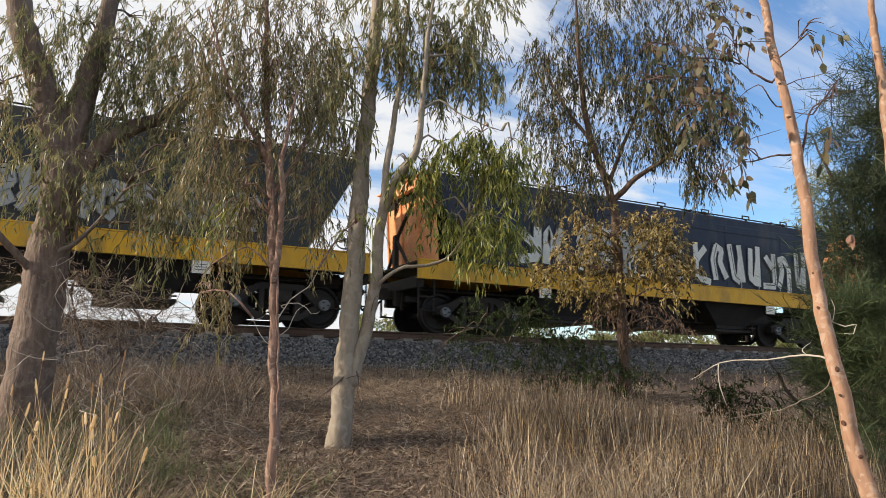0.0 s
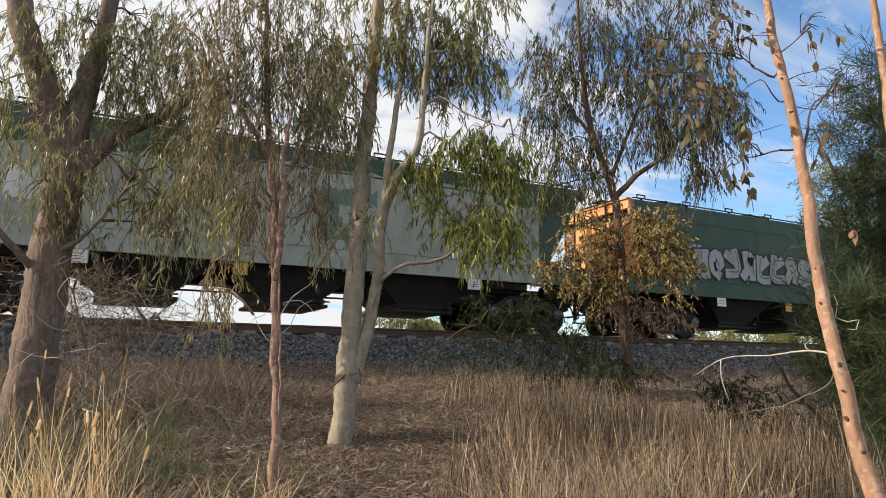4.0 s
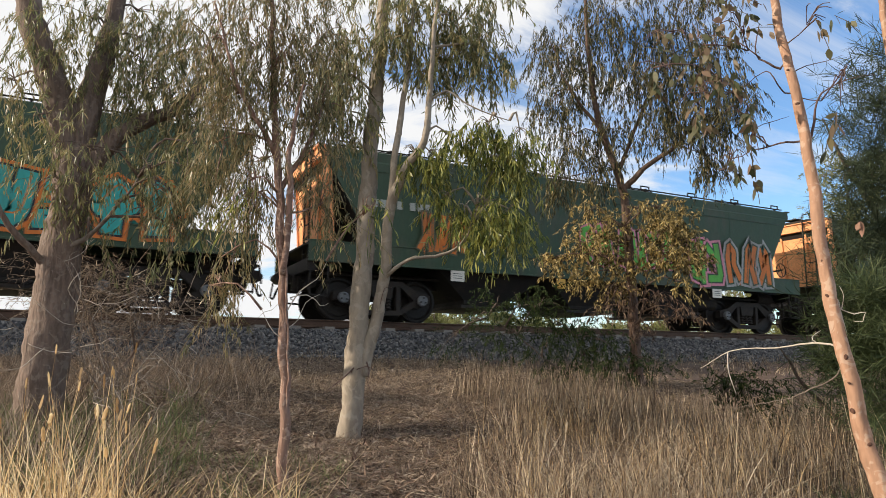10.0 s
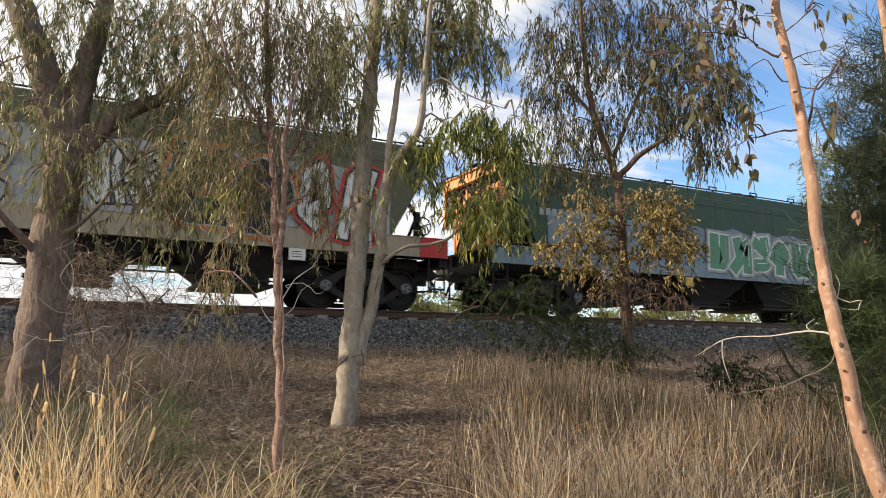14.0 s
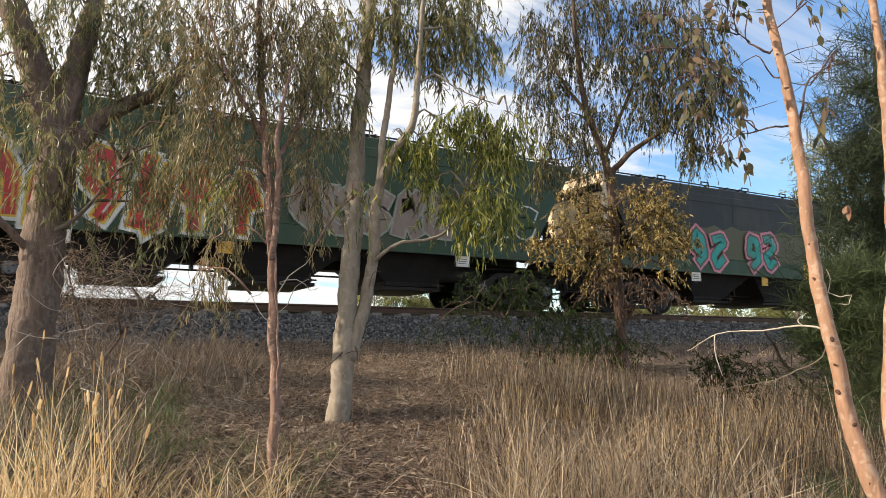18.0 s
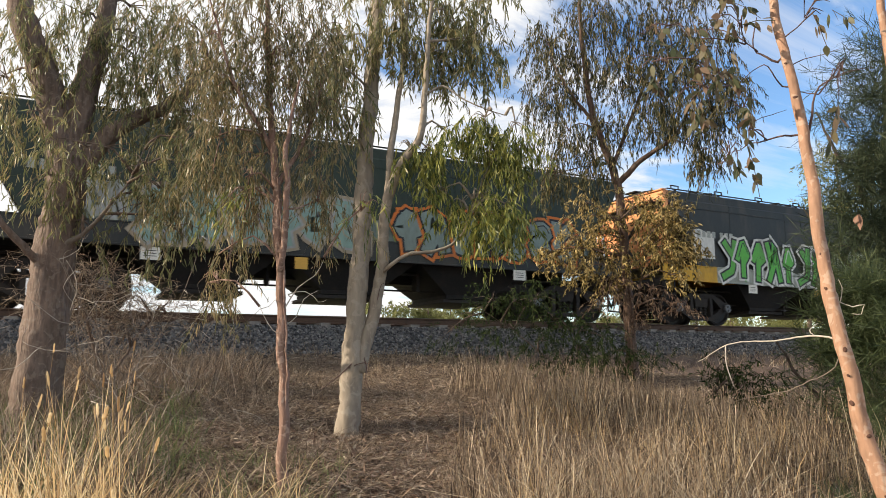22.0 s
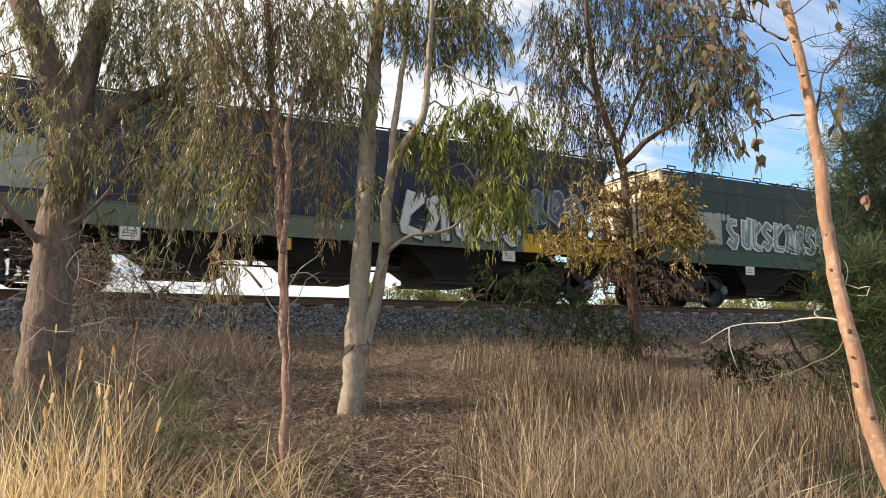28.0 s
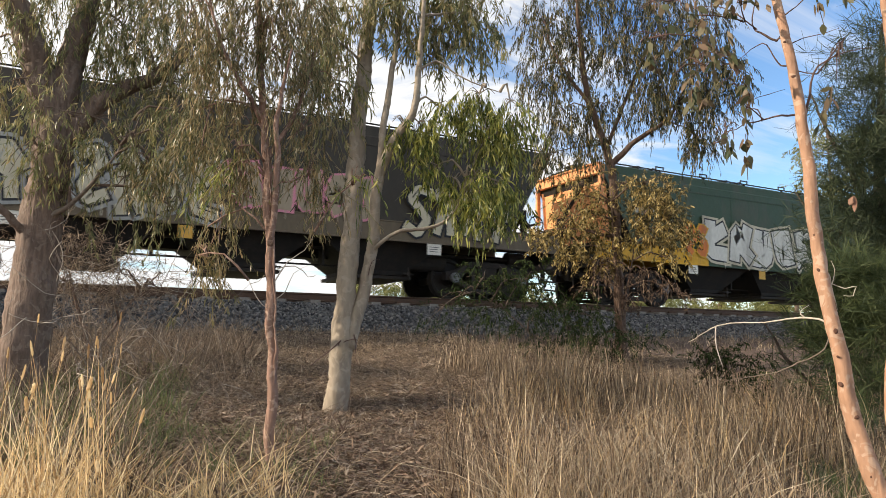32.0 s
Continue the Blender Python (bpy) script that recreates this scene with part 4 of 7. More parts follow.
def graffiti_mesh(x0, x1, z0, z1, fill, line, style, seed, accent=None, letters=""):
    """Sprayed letterforms in thick strokes: a pale or coloured halo, an outline and a fill, with drips."""
    rng = random.Random(seed)
    h = z1 - z0
    count = len(letters) or max(2, round((x1 - x0) / (h * {"bubble": 0.66, "block": 0.55, "wild": 0.52}[style])))
    w = (x1 - x0) / count
    body = min(w, h) * {"bubble": 0.21, "block": 0.16, "wild": 0.135}[style]
    mats = [fill, line] + ([accent] if accent else [])
    made = []
    for i in range(count):
        cell = LETTERS[letters[i]] if letters else STROKES[rng.randrange(len(STROKES))]
        flip, lean, drop = (not letters) and rng.random() < 0.4, rng.uniform(-0.12, 0.16), rng.uniform(-0.05, 0.05) * h
        inner_w, inner_h = w * rng.uniform(0.66, 0.78), h - 3.0 * body
        left, low = x0 + i * w + (w - inner_w) / 2, z0 + 1.5 * body + drop
        strokes = []
        for st in cell:
            jag = 0.0 if letters else (0.03 if style == "bubble" else 0.06)
            strokes.append([(left + inner_w * ((1 - u if flip else u) + rng.uniform(-jag, jag)) + lean * v * inner_h, low + inner_h * (v + rng.uniform(-jag, jag))) for u, v in st])
        verts, faces, idx, y = [], [], [], 0.0
        edge = 0.038 + 0.02 * rng.random()
        layers = ([(body + edge + 0.07, 2)] if accent else []) + [(body + edge, 1), (body, 0)]
        for half, mi in layers:
            for st in strokes:
                ribbon(st, half, y, verts, faces, idx, mi, style == "bubble")
                y -= 0.0004
        for st in strokes:                              # a thin glint or seam along some strokes
            if rng.random() < 0.6 and len(st) > 2:
                ribbon([(a + body * 0.35, b + body * 0.35) for a, b in st[:3]], 0.014, y, verts, faces, idx, 1 if rng.random() < 0.6 else len(mats) - 1, style == "bubble")
                y -= 0.0004
        if rng.random() < 0.5:                           # a paint drip
            a, b = strokes[0][-1]
            ribbon([(a, b), (a + 0.01, z0 - 0.1 * rng.random())], 0.010, y, verts, faces, idx, 0, False)
        made.append((mesh_of("graffiti", verts, faces, mats, idx), -0.0026 * (i % 2)))
    return made


def wash_mesh(x0, x1, z0, z1, m, seed):
    """A rolled-on field of paint with an uneven edge."""
    rng = random.Random(seed)
    n = max(6, int((x1 - x0) / 0.35))
    top = [(x0 + (x1 - x0) * i / n, z1 + rng.uniform(-0.10, 0.06)) for i in range(n + 1)]
    low = [(x0 + (x1 - x0) * i / n, z0) for i in range(n + 1)]
    verts = [(x, 0, z) for x, z in low + top]
    faces = [(i, i + 1, n + 2 + i, n + 1 + i) for i in range(n)]
    return mesh_of("paint_patch", verts, faces, m)


def shade(c):
    return paint("paint_%02x%02x%02x" % tuple(int(255 * v) for v in c), c)


def build_wagon(k, spec):
    """One grain hopper. spec: body paint, sill runs, end paint, washes, graffiti, words for its label."""
    body_c, sills, end_m, washes, tags_, words = spec
    S = SHARED
    w = new("grain_wagon")
    w.empty_display_size = 0.5
    tagged(w, words, "wagon", "wagons of the train")
    key = body_c
    if key not in S:
        # slope ends use near-black 'under': the end sheet's shade put into their colour
        S[key] = shell("body", shade(body_c), M["under"])
    body = part("body", S[key], w)
    if ("seam", key) not in S:
        S["seam", key] = from_bm("seam", bmesh_box(-0.03, 0.03, -0.006, 0.012, 1.6, 3.35), shade(body_c))
    for x in (-4.7, -2.35, 0, 2.35, 4.7):
        part("seam", S["seam", key], body, "", pose(x, -HALF, 0))
    if ("ridge", key) not in S:
        S["ridge", key] = from_bm("ridge", bmesh_box(-TOP + 0.35, TOP - 0.35, -0.012, 0.012, 3.17, 3.20), shade(body_c))
    part("ridge", S["ridge", key], body, "", pose(0, -HALF, 0))
    at = -SILL
    for x, c in sills:
        if (at, x, c) not in S:
            S[at, x, c] = sill_mesh(at, x, shade(c))
        part("side_sill", S[at, x, c], w, "", pose(0, -1.44, 0))
        at = x
    if ("far", sills[0][1]) not in S:
        S["far", sills[0][1]] = sill_mesh(-SILL, SILL, shade(sills[0][1]))
    part("side_sill", S["far", sills[0][1]], w, "", pose(0, 1.44, 0, 0, 0, 180))
    part("centre_sill", S["frame"], w)
    for x, turn in ((-SILL, 0), (SILL, 180)):
        deck = part("end_deck", S["deck"], w, "", pose(x, 0, 0, 0, 0, turn))
        for i in range(6):
            part("slat", S["slat"], deck, "", pose(0.1 + i * 0.25, 0, 0))
    # sun side and shaded side set by colour: bright leading end, body-coloured rear
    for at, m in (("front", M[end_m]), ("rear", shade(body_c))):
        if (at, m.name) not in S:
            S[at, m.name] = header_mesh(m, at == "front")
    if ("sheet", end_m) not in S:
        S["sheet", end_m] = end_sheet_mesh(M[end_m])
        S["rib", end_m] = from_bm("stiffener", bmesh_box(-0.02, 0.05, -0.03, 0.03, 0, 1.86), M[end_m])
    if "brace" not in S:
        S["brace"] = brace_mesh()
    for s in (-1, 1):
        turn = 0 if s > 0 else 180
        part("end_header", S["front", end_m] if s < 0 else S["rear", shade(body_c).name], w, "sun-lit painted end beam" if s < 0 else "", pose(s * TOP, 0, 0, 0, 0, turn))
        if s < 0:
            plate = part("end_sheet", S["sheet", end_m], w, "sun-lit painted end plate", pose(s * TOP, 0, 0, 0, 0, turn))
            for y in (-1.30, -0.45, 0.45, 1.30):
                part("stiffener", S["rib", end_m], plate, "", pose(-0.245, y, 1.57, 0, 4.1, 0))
        if (s < 0) == (k in LADDER_AHEAD):
            part("handrail", S["handrail"], w, "", pose(s * (TOP + 0.14), -0.75, 0))
            part("ladder", S["ladder"], w, "", pose(s * (TOP + 0.17), -0.75, 0))
        else:
            part("brace", S["brace"], w, "", pose(s * (TOP - 0.02), 0, 0, 0, 0, turn))
        part("step", S["step"], w, "", pose(s * (SILL - 0.25), -1.40, 0))
        part("coupler", S["coupler"], w, "", pose(s * (SILL + 0.12), 0, 0, 0, 0, turn))
        part("brake_hose", S["brake_hose"], w, "", pose(s * SILL, 0, 0, 0, 0, turn))
        part("brake_gear", S["brake_gear"], w, "", pose(s * SILL, 0, 0, 0, 0, turn))
        b = part("bogie", S["bogie"], w, "", pose(s * 5.62, 0, 0))
        for y in (-0.98, 0.98):
            part("side_frame", S["side_frame"], b, "", pose(0, y, 0))
            for x in (-0.16, 0.0, 0.16):
                part("spring", S["spring"], b, "", pose(x, y, 0))
        for x in (-0.91, 0.91):
            SPIN.append((k, part("wheelset", S["wheelset"], b, "", pose(x, 0, 0.455)), x))
        part("data_plate", S["data_plate"], w, "small white stencilled plate", pose(s * 4.0, -1.46, 1.02))
    part("data_plate", S["data_plate_amber"], w, "small amber plate", pose(-1.2, -1.46, 1.0))
    for x in (-2.95, 0.0, 2.95):
        c = part("chute", S["chute"], w, "", pose(x, 0, 0))
        part("gate", S["gate"], c)
    part("pipework", S["pipework"], w)
    part("air_tank", S["air_tank"], w, "", pose(4.1, -0.7, 0.78))
    part("walkway", S["walkway"], w)
    part("roof_rail", S["roof_rail"], w)
    for x in (-5.2, -1.75, 1.75, 5.2):
        part("hatch", S["hatch"], w, "", pose(x, 0, 0))
    part("brake_wheel", S["brake_wheel"], w, "", pose(SILL - 0.55, -1.30, 1.85))
    for i in range(7):
        part("marking", S["marking"], w, "pale painted number, worn to a bar", pose(-6.05 + (i if i < 4 else i + 0.6) * 0.19, -HALF - 0.016, 2.48))
    for i, (x0, x1, z0, z1, c) in enumerate(washes):
        part("paint_patch", wash_mesh(x0, x1, z0, z1, shade(c), 10 * k + i), w, "", pose(0, -HALF - 0.010 - 0.002 * i, 0))
    for i, (x0, x1, z0, z1, fill, line, style, accent, *words_) in enumerate(tags_):
        y = -HALF - 0.022 if z0 > 1.59 else -HALF - 0.062
        for me, step in graffiti_mesh(x0, x1, z0, z1, shade(fill), shade(line), style, 100 * k + i, shade(accent) if accent else None, *words_):
            part("graffiti", me, w, "sprayed letterform with a dark outline", pose(0, y + step, 0))
    return w


M["cap"] = mat("cap", (0.16, 0.17, 0.18), 0.6, metal=0.3, grain=30, bump=0.1)
SPIN, TRAIN = [], []
_Y, _G, _C, _K, _S = [(SILL, YELLOW)], [(SILL, GREEN)], [(SILL, COAL)], [(SILL, CHALK)], [(SILL, STEEL)]
b_, k_, w_ = "bubble", "block", "wild"
SPECS = {
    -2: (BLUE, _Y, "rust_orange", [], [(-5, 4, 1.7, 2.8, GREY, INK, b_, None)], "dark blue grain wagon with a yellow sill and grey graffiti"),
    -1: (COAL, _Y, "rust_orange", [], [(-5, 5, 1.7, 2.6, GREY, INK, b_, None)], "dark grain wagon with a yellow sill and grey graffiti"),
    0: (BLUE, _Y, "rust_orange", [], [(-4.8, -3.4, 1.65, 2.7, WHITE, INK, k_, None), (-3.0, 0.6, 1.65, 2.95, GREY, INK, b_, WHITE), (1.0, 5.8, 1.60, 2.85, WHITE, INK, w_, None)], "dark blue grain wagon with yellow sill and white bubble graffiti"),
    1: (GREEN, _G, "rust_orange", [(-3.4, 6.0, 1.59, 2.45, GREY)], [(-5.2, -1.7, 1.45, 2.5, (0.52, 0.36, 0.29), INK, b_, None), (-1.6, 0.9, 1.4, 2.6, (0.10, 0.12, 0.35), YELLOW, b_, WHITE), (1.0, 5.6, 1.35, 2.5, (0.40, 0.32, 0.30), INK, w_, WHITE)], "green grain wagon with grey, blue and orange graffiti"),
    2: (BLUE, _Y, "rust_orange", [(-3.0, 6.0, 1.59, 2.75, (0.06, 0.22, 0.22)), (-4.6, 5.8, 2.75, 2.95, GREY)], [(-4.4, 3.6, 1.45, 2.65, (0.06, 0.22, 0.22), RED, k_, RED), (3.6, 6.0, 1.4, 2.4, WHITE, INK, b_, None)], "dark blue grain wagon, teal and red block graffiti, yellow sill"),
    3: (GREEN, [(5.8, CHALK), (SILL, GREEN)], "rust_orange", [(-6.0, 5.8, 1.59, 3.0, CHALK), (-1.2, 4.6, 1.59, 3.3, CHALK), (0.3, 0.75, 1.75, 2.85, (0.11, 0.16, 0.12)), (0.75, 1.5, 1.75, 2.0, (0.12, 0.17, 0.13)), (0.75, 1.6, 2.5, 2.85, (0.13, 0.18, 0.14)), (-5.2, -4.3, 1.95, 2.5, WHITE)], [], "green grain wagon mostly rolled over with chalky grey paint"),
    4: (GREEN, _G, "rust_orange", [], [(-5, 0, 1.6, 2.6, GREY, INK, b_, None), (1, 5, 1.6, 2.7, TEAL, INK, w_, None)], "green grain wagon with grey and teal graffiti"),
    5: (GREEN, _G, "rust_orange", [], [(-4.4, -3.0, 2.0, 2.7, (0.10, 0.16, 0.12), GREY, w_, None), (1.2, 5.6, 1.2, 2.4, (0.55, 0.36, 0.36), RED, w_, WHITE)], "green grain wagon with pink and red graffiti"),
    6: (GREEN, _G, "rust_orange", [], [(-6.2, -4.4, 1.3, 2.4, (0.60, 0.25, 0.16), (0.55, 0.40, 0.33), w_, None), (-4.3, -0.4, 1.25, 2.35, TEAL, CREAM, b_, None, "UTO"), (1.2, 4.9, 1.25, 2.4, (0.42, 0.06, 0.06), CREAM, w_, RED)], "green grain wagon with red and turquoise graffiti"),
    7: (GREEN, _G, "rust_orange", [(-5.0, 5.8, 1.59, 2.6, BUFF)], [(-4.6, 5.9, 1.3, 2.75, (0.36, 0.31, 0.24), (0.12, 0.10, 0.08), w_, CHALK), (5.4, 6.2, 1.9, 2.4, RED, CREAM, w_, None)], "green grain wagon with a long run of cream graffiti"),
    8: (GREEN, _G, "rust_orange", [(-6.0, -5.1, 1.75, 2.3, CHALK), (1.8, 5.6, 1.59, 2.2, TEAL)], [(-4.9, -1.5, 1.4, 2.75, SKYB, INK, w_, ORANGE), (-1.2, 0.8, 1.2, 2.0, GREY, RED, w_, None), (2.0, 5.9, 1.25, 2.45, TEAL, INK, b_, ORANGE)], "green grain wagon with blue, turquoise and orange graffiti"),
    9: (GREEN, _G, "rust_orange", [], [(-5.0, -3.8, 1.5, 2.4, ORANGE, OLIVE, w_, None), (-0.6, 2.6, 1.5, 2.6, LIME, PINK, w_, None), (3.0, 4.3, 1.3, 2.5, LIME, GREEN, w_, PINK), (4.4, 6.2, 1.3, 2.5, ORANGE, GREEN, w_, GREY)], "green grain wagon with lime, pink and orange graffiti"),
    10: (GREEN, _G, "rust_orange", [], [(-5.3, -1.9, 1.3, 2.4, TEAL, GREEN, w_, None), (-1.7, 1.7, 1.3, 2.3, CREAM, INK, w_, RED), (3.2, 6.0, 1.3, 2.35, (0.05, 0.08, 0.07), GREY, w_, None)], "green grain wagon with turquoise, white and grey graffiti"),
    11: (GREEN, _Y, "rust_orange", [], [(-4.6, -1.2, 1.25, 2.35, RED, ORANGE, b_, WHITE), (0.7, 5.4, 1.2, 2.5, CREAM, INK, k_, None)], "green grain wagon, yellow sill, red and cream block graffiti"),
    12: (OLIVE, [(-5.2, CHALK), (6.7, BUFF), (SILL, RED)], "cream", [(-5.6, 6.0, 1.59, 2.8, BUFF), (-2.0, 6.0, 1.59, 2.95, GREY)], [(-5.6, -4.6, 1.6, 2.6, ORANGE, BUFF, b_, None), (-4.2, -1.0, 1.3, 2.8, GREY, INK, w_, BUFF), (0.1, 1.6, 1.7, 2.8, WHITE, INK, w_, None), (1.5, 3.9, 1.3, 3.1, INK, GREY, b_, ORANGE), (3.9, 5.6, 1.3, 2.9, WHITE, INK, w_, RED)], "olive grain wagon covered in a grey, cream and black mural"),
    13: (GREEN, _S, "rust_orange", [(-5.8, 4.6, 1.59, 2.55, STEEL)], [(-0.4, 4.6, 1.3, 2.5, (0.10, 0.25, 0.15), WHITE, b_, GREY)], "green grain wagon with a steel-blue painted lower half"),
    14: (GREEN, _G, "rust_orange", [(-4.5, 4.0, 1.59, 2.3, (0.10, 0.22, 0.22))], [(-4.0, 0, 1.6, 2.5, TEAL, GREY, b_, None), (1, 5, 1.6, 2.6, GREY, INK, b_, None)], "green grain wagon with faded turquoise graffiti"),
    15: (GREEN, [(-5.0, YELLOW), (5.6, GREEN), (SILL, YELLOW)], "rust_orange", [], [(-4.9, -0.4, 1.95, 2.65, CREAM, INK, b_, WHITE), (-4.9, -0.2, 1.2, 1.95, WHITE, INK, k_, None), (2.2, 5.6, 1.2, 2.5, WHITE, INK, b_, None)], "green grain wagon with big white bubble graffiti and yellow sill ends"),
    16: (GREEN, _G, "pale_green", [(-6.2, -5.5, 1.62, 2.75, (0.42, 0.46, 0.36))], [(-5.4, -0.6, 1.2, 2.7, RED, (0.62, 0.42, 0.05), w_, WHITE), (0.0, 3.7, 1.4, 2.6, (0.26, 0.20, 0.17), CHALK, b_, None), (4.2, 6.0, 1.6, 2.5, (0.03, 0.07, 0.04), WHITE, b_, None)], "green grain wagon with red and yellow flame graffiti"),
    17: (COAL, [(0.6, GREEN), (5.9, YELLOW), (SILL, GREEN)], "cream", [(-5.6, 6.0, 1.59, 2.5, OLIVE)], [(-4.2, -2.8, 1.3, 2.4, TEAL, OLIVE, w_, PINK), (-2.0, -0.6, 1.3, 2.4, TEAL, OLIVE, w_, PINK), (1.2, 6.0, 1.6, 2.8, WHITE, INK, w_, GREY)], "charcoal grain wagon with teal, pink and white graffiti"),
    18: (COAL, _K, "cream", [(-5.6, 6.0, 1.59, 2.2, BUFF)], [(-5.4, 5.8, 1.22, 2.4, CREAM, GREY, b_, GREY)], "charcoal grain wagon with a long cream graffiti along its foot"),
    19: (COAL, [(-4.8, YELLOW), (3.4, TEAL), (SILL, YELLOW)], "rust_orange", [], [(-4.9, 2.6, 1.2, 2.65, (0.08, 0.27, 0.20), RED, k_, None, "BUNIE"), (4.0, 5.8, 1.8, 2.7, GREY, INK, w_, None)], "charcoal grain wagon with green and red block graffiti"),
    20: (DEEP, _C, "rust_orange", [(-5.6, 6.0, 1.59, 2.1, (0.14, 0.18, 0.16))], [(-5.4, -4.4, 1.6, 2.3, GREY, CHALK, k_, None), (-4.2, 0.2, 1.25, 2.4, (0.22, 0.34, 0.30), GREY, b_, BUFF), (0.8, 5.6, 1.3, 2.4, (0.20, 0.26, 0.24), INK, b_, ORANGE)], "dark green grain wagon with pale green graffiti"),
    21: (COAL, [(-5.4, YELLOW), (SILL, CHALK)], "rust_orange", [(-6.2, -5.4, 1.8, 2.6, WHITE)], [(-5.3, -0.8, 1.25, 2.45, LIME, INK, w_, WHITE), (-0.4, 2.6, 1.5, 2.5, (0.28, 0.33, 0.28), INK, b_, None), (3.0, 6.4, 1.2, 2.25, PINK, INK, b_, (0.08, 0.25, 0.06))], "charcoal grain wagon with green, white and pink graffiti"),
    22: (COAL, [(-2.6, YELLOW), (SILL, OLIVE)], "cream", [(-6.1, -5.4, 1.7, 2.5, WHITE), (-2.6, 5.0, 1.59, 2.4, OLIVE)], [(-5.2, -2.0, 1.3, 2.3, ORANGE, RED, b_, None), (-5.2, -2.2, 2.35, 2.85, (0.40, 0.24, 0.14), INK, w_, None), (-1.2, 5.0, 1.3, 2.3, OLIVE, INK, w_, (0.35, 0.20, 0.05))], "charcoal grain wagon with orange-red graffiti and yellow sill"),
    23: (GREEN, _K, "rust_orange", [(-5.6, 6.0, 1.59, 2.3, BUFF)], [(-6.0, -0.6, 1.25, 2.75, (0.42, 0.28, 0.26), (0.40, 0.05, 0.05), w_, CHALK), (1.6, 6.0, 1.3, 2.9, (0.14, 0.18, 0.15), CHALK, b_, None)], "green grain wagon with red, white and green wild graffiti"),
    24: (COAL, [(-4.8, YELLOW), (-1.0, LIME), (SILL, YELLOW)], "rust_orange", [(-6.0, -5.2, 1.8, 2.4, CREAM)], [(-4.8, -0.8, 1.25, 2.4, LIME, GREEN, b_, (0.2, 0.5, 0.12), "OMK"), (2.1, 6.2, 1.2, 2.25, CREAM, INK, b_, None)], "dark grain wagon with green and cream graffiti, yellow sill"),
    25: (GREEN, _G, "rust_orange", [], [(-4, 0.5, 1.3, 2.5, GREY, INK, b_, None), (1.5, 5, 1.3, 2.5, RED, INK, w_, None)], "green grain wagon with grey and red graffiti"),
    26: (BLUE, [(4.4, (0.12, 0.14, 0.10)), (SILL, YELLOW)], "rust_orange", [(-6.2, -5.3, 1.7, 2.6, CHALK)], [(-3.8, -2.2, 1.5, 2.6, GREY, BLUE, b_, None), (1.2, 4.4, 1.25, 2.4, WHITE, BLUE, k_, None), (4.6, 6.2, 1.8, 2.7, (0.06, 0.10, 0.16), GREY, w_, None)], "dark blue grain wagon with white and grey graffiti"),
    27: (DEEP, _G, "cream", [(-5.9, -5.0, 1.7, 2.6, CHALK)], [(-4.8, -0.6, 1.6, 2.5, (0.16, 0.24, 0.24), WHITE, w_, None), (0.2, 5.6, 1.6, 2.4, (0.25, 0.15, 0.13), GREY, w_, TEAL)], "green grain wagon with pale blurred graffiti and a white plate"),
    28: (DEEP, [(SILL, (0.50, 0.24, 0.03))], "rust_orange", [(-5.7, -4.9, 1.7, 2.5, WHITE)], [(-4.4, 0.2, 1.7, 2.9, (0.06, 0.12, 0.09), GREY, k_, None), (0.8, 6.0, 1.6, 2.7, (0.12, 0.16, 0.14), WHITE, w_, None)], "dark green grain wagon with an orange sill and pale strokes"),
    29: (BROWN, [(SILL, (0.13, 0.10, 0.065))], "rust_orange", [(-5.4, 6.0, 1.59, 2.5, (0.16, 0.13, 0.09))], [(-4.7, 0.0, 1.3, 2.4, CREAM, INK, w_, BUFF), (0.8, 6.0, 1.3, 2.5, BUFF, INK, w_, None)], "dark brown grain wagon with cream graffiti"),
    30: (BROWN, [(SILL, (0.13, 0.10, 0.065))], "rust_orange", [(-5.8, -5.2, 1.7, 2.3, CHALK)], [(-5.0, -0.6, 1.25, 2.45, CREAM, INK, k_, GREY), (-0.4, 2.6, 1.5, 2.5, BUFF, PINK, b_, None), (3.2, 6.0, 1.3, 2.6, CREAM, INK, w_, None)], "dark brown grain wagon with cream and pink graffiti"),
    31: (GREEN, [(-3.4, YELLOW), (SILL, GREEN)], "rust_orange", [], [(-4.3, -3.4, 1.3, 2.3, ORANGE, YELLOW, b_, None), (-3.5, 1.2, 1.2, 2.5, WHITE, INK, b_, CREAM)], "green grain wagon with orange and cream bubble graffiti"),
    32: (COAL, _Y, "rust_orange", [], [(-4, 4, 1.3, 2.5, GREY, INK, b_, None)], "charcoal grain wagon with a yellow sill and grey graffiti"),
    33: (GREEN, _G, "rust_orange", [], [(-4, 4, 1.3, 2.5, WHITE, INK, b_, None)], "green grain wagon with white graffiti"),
}
shared_meshes()
for _k in sorted(SPECS):
    TRAIN.append((_k, build_wagon(_k, SPECS[_k])))

# ---- trees and shrubs ----
SWAY = []


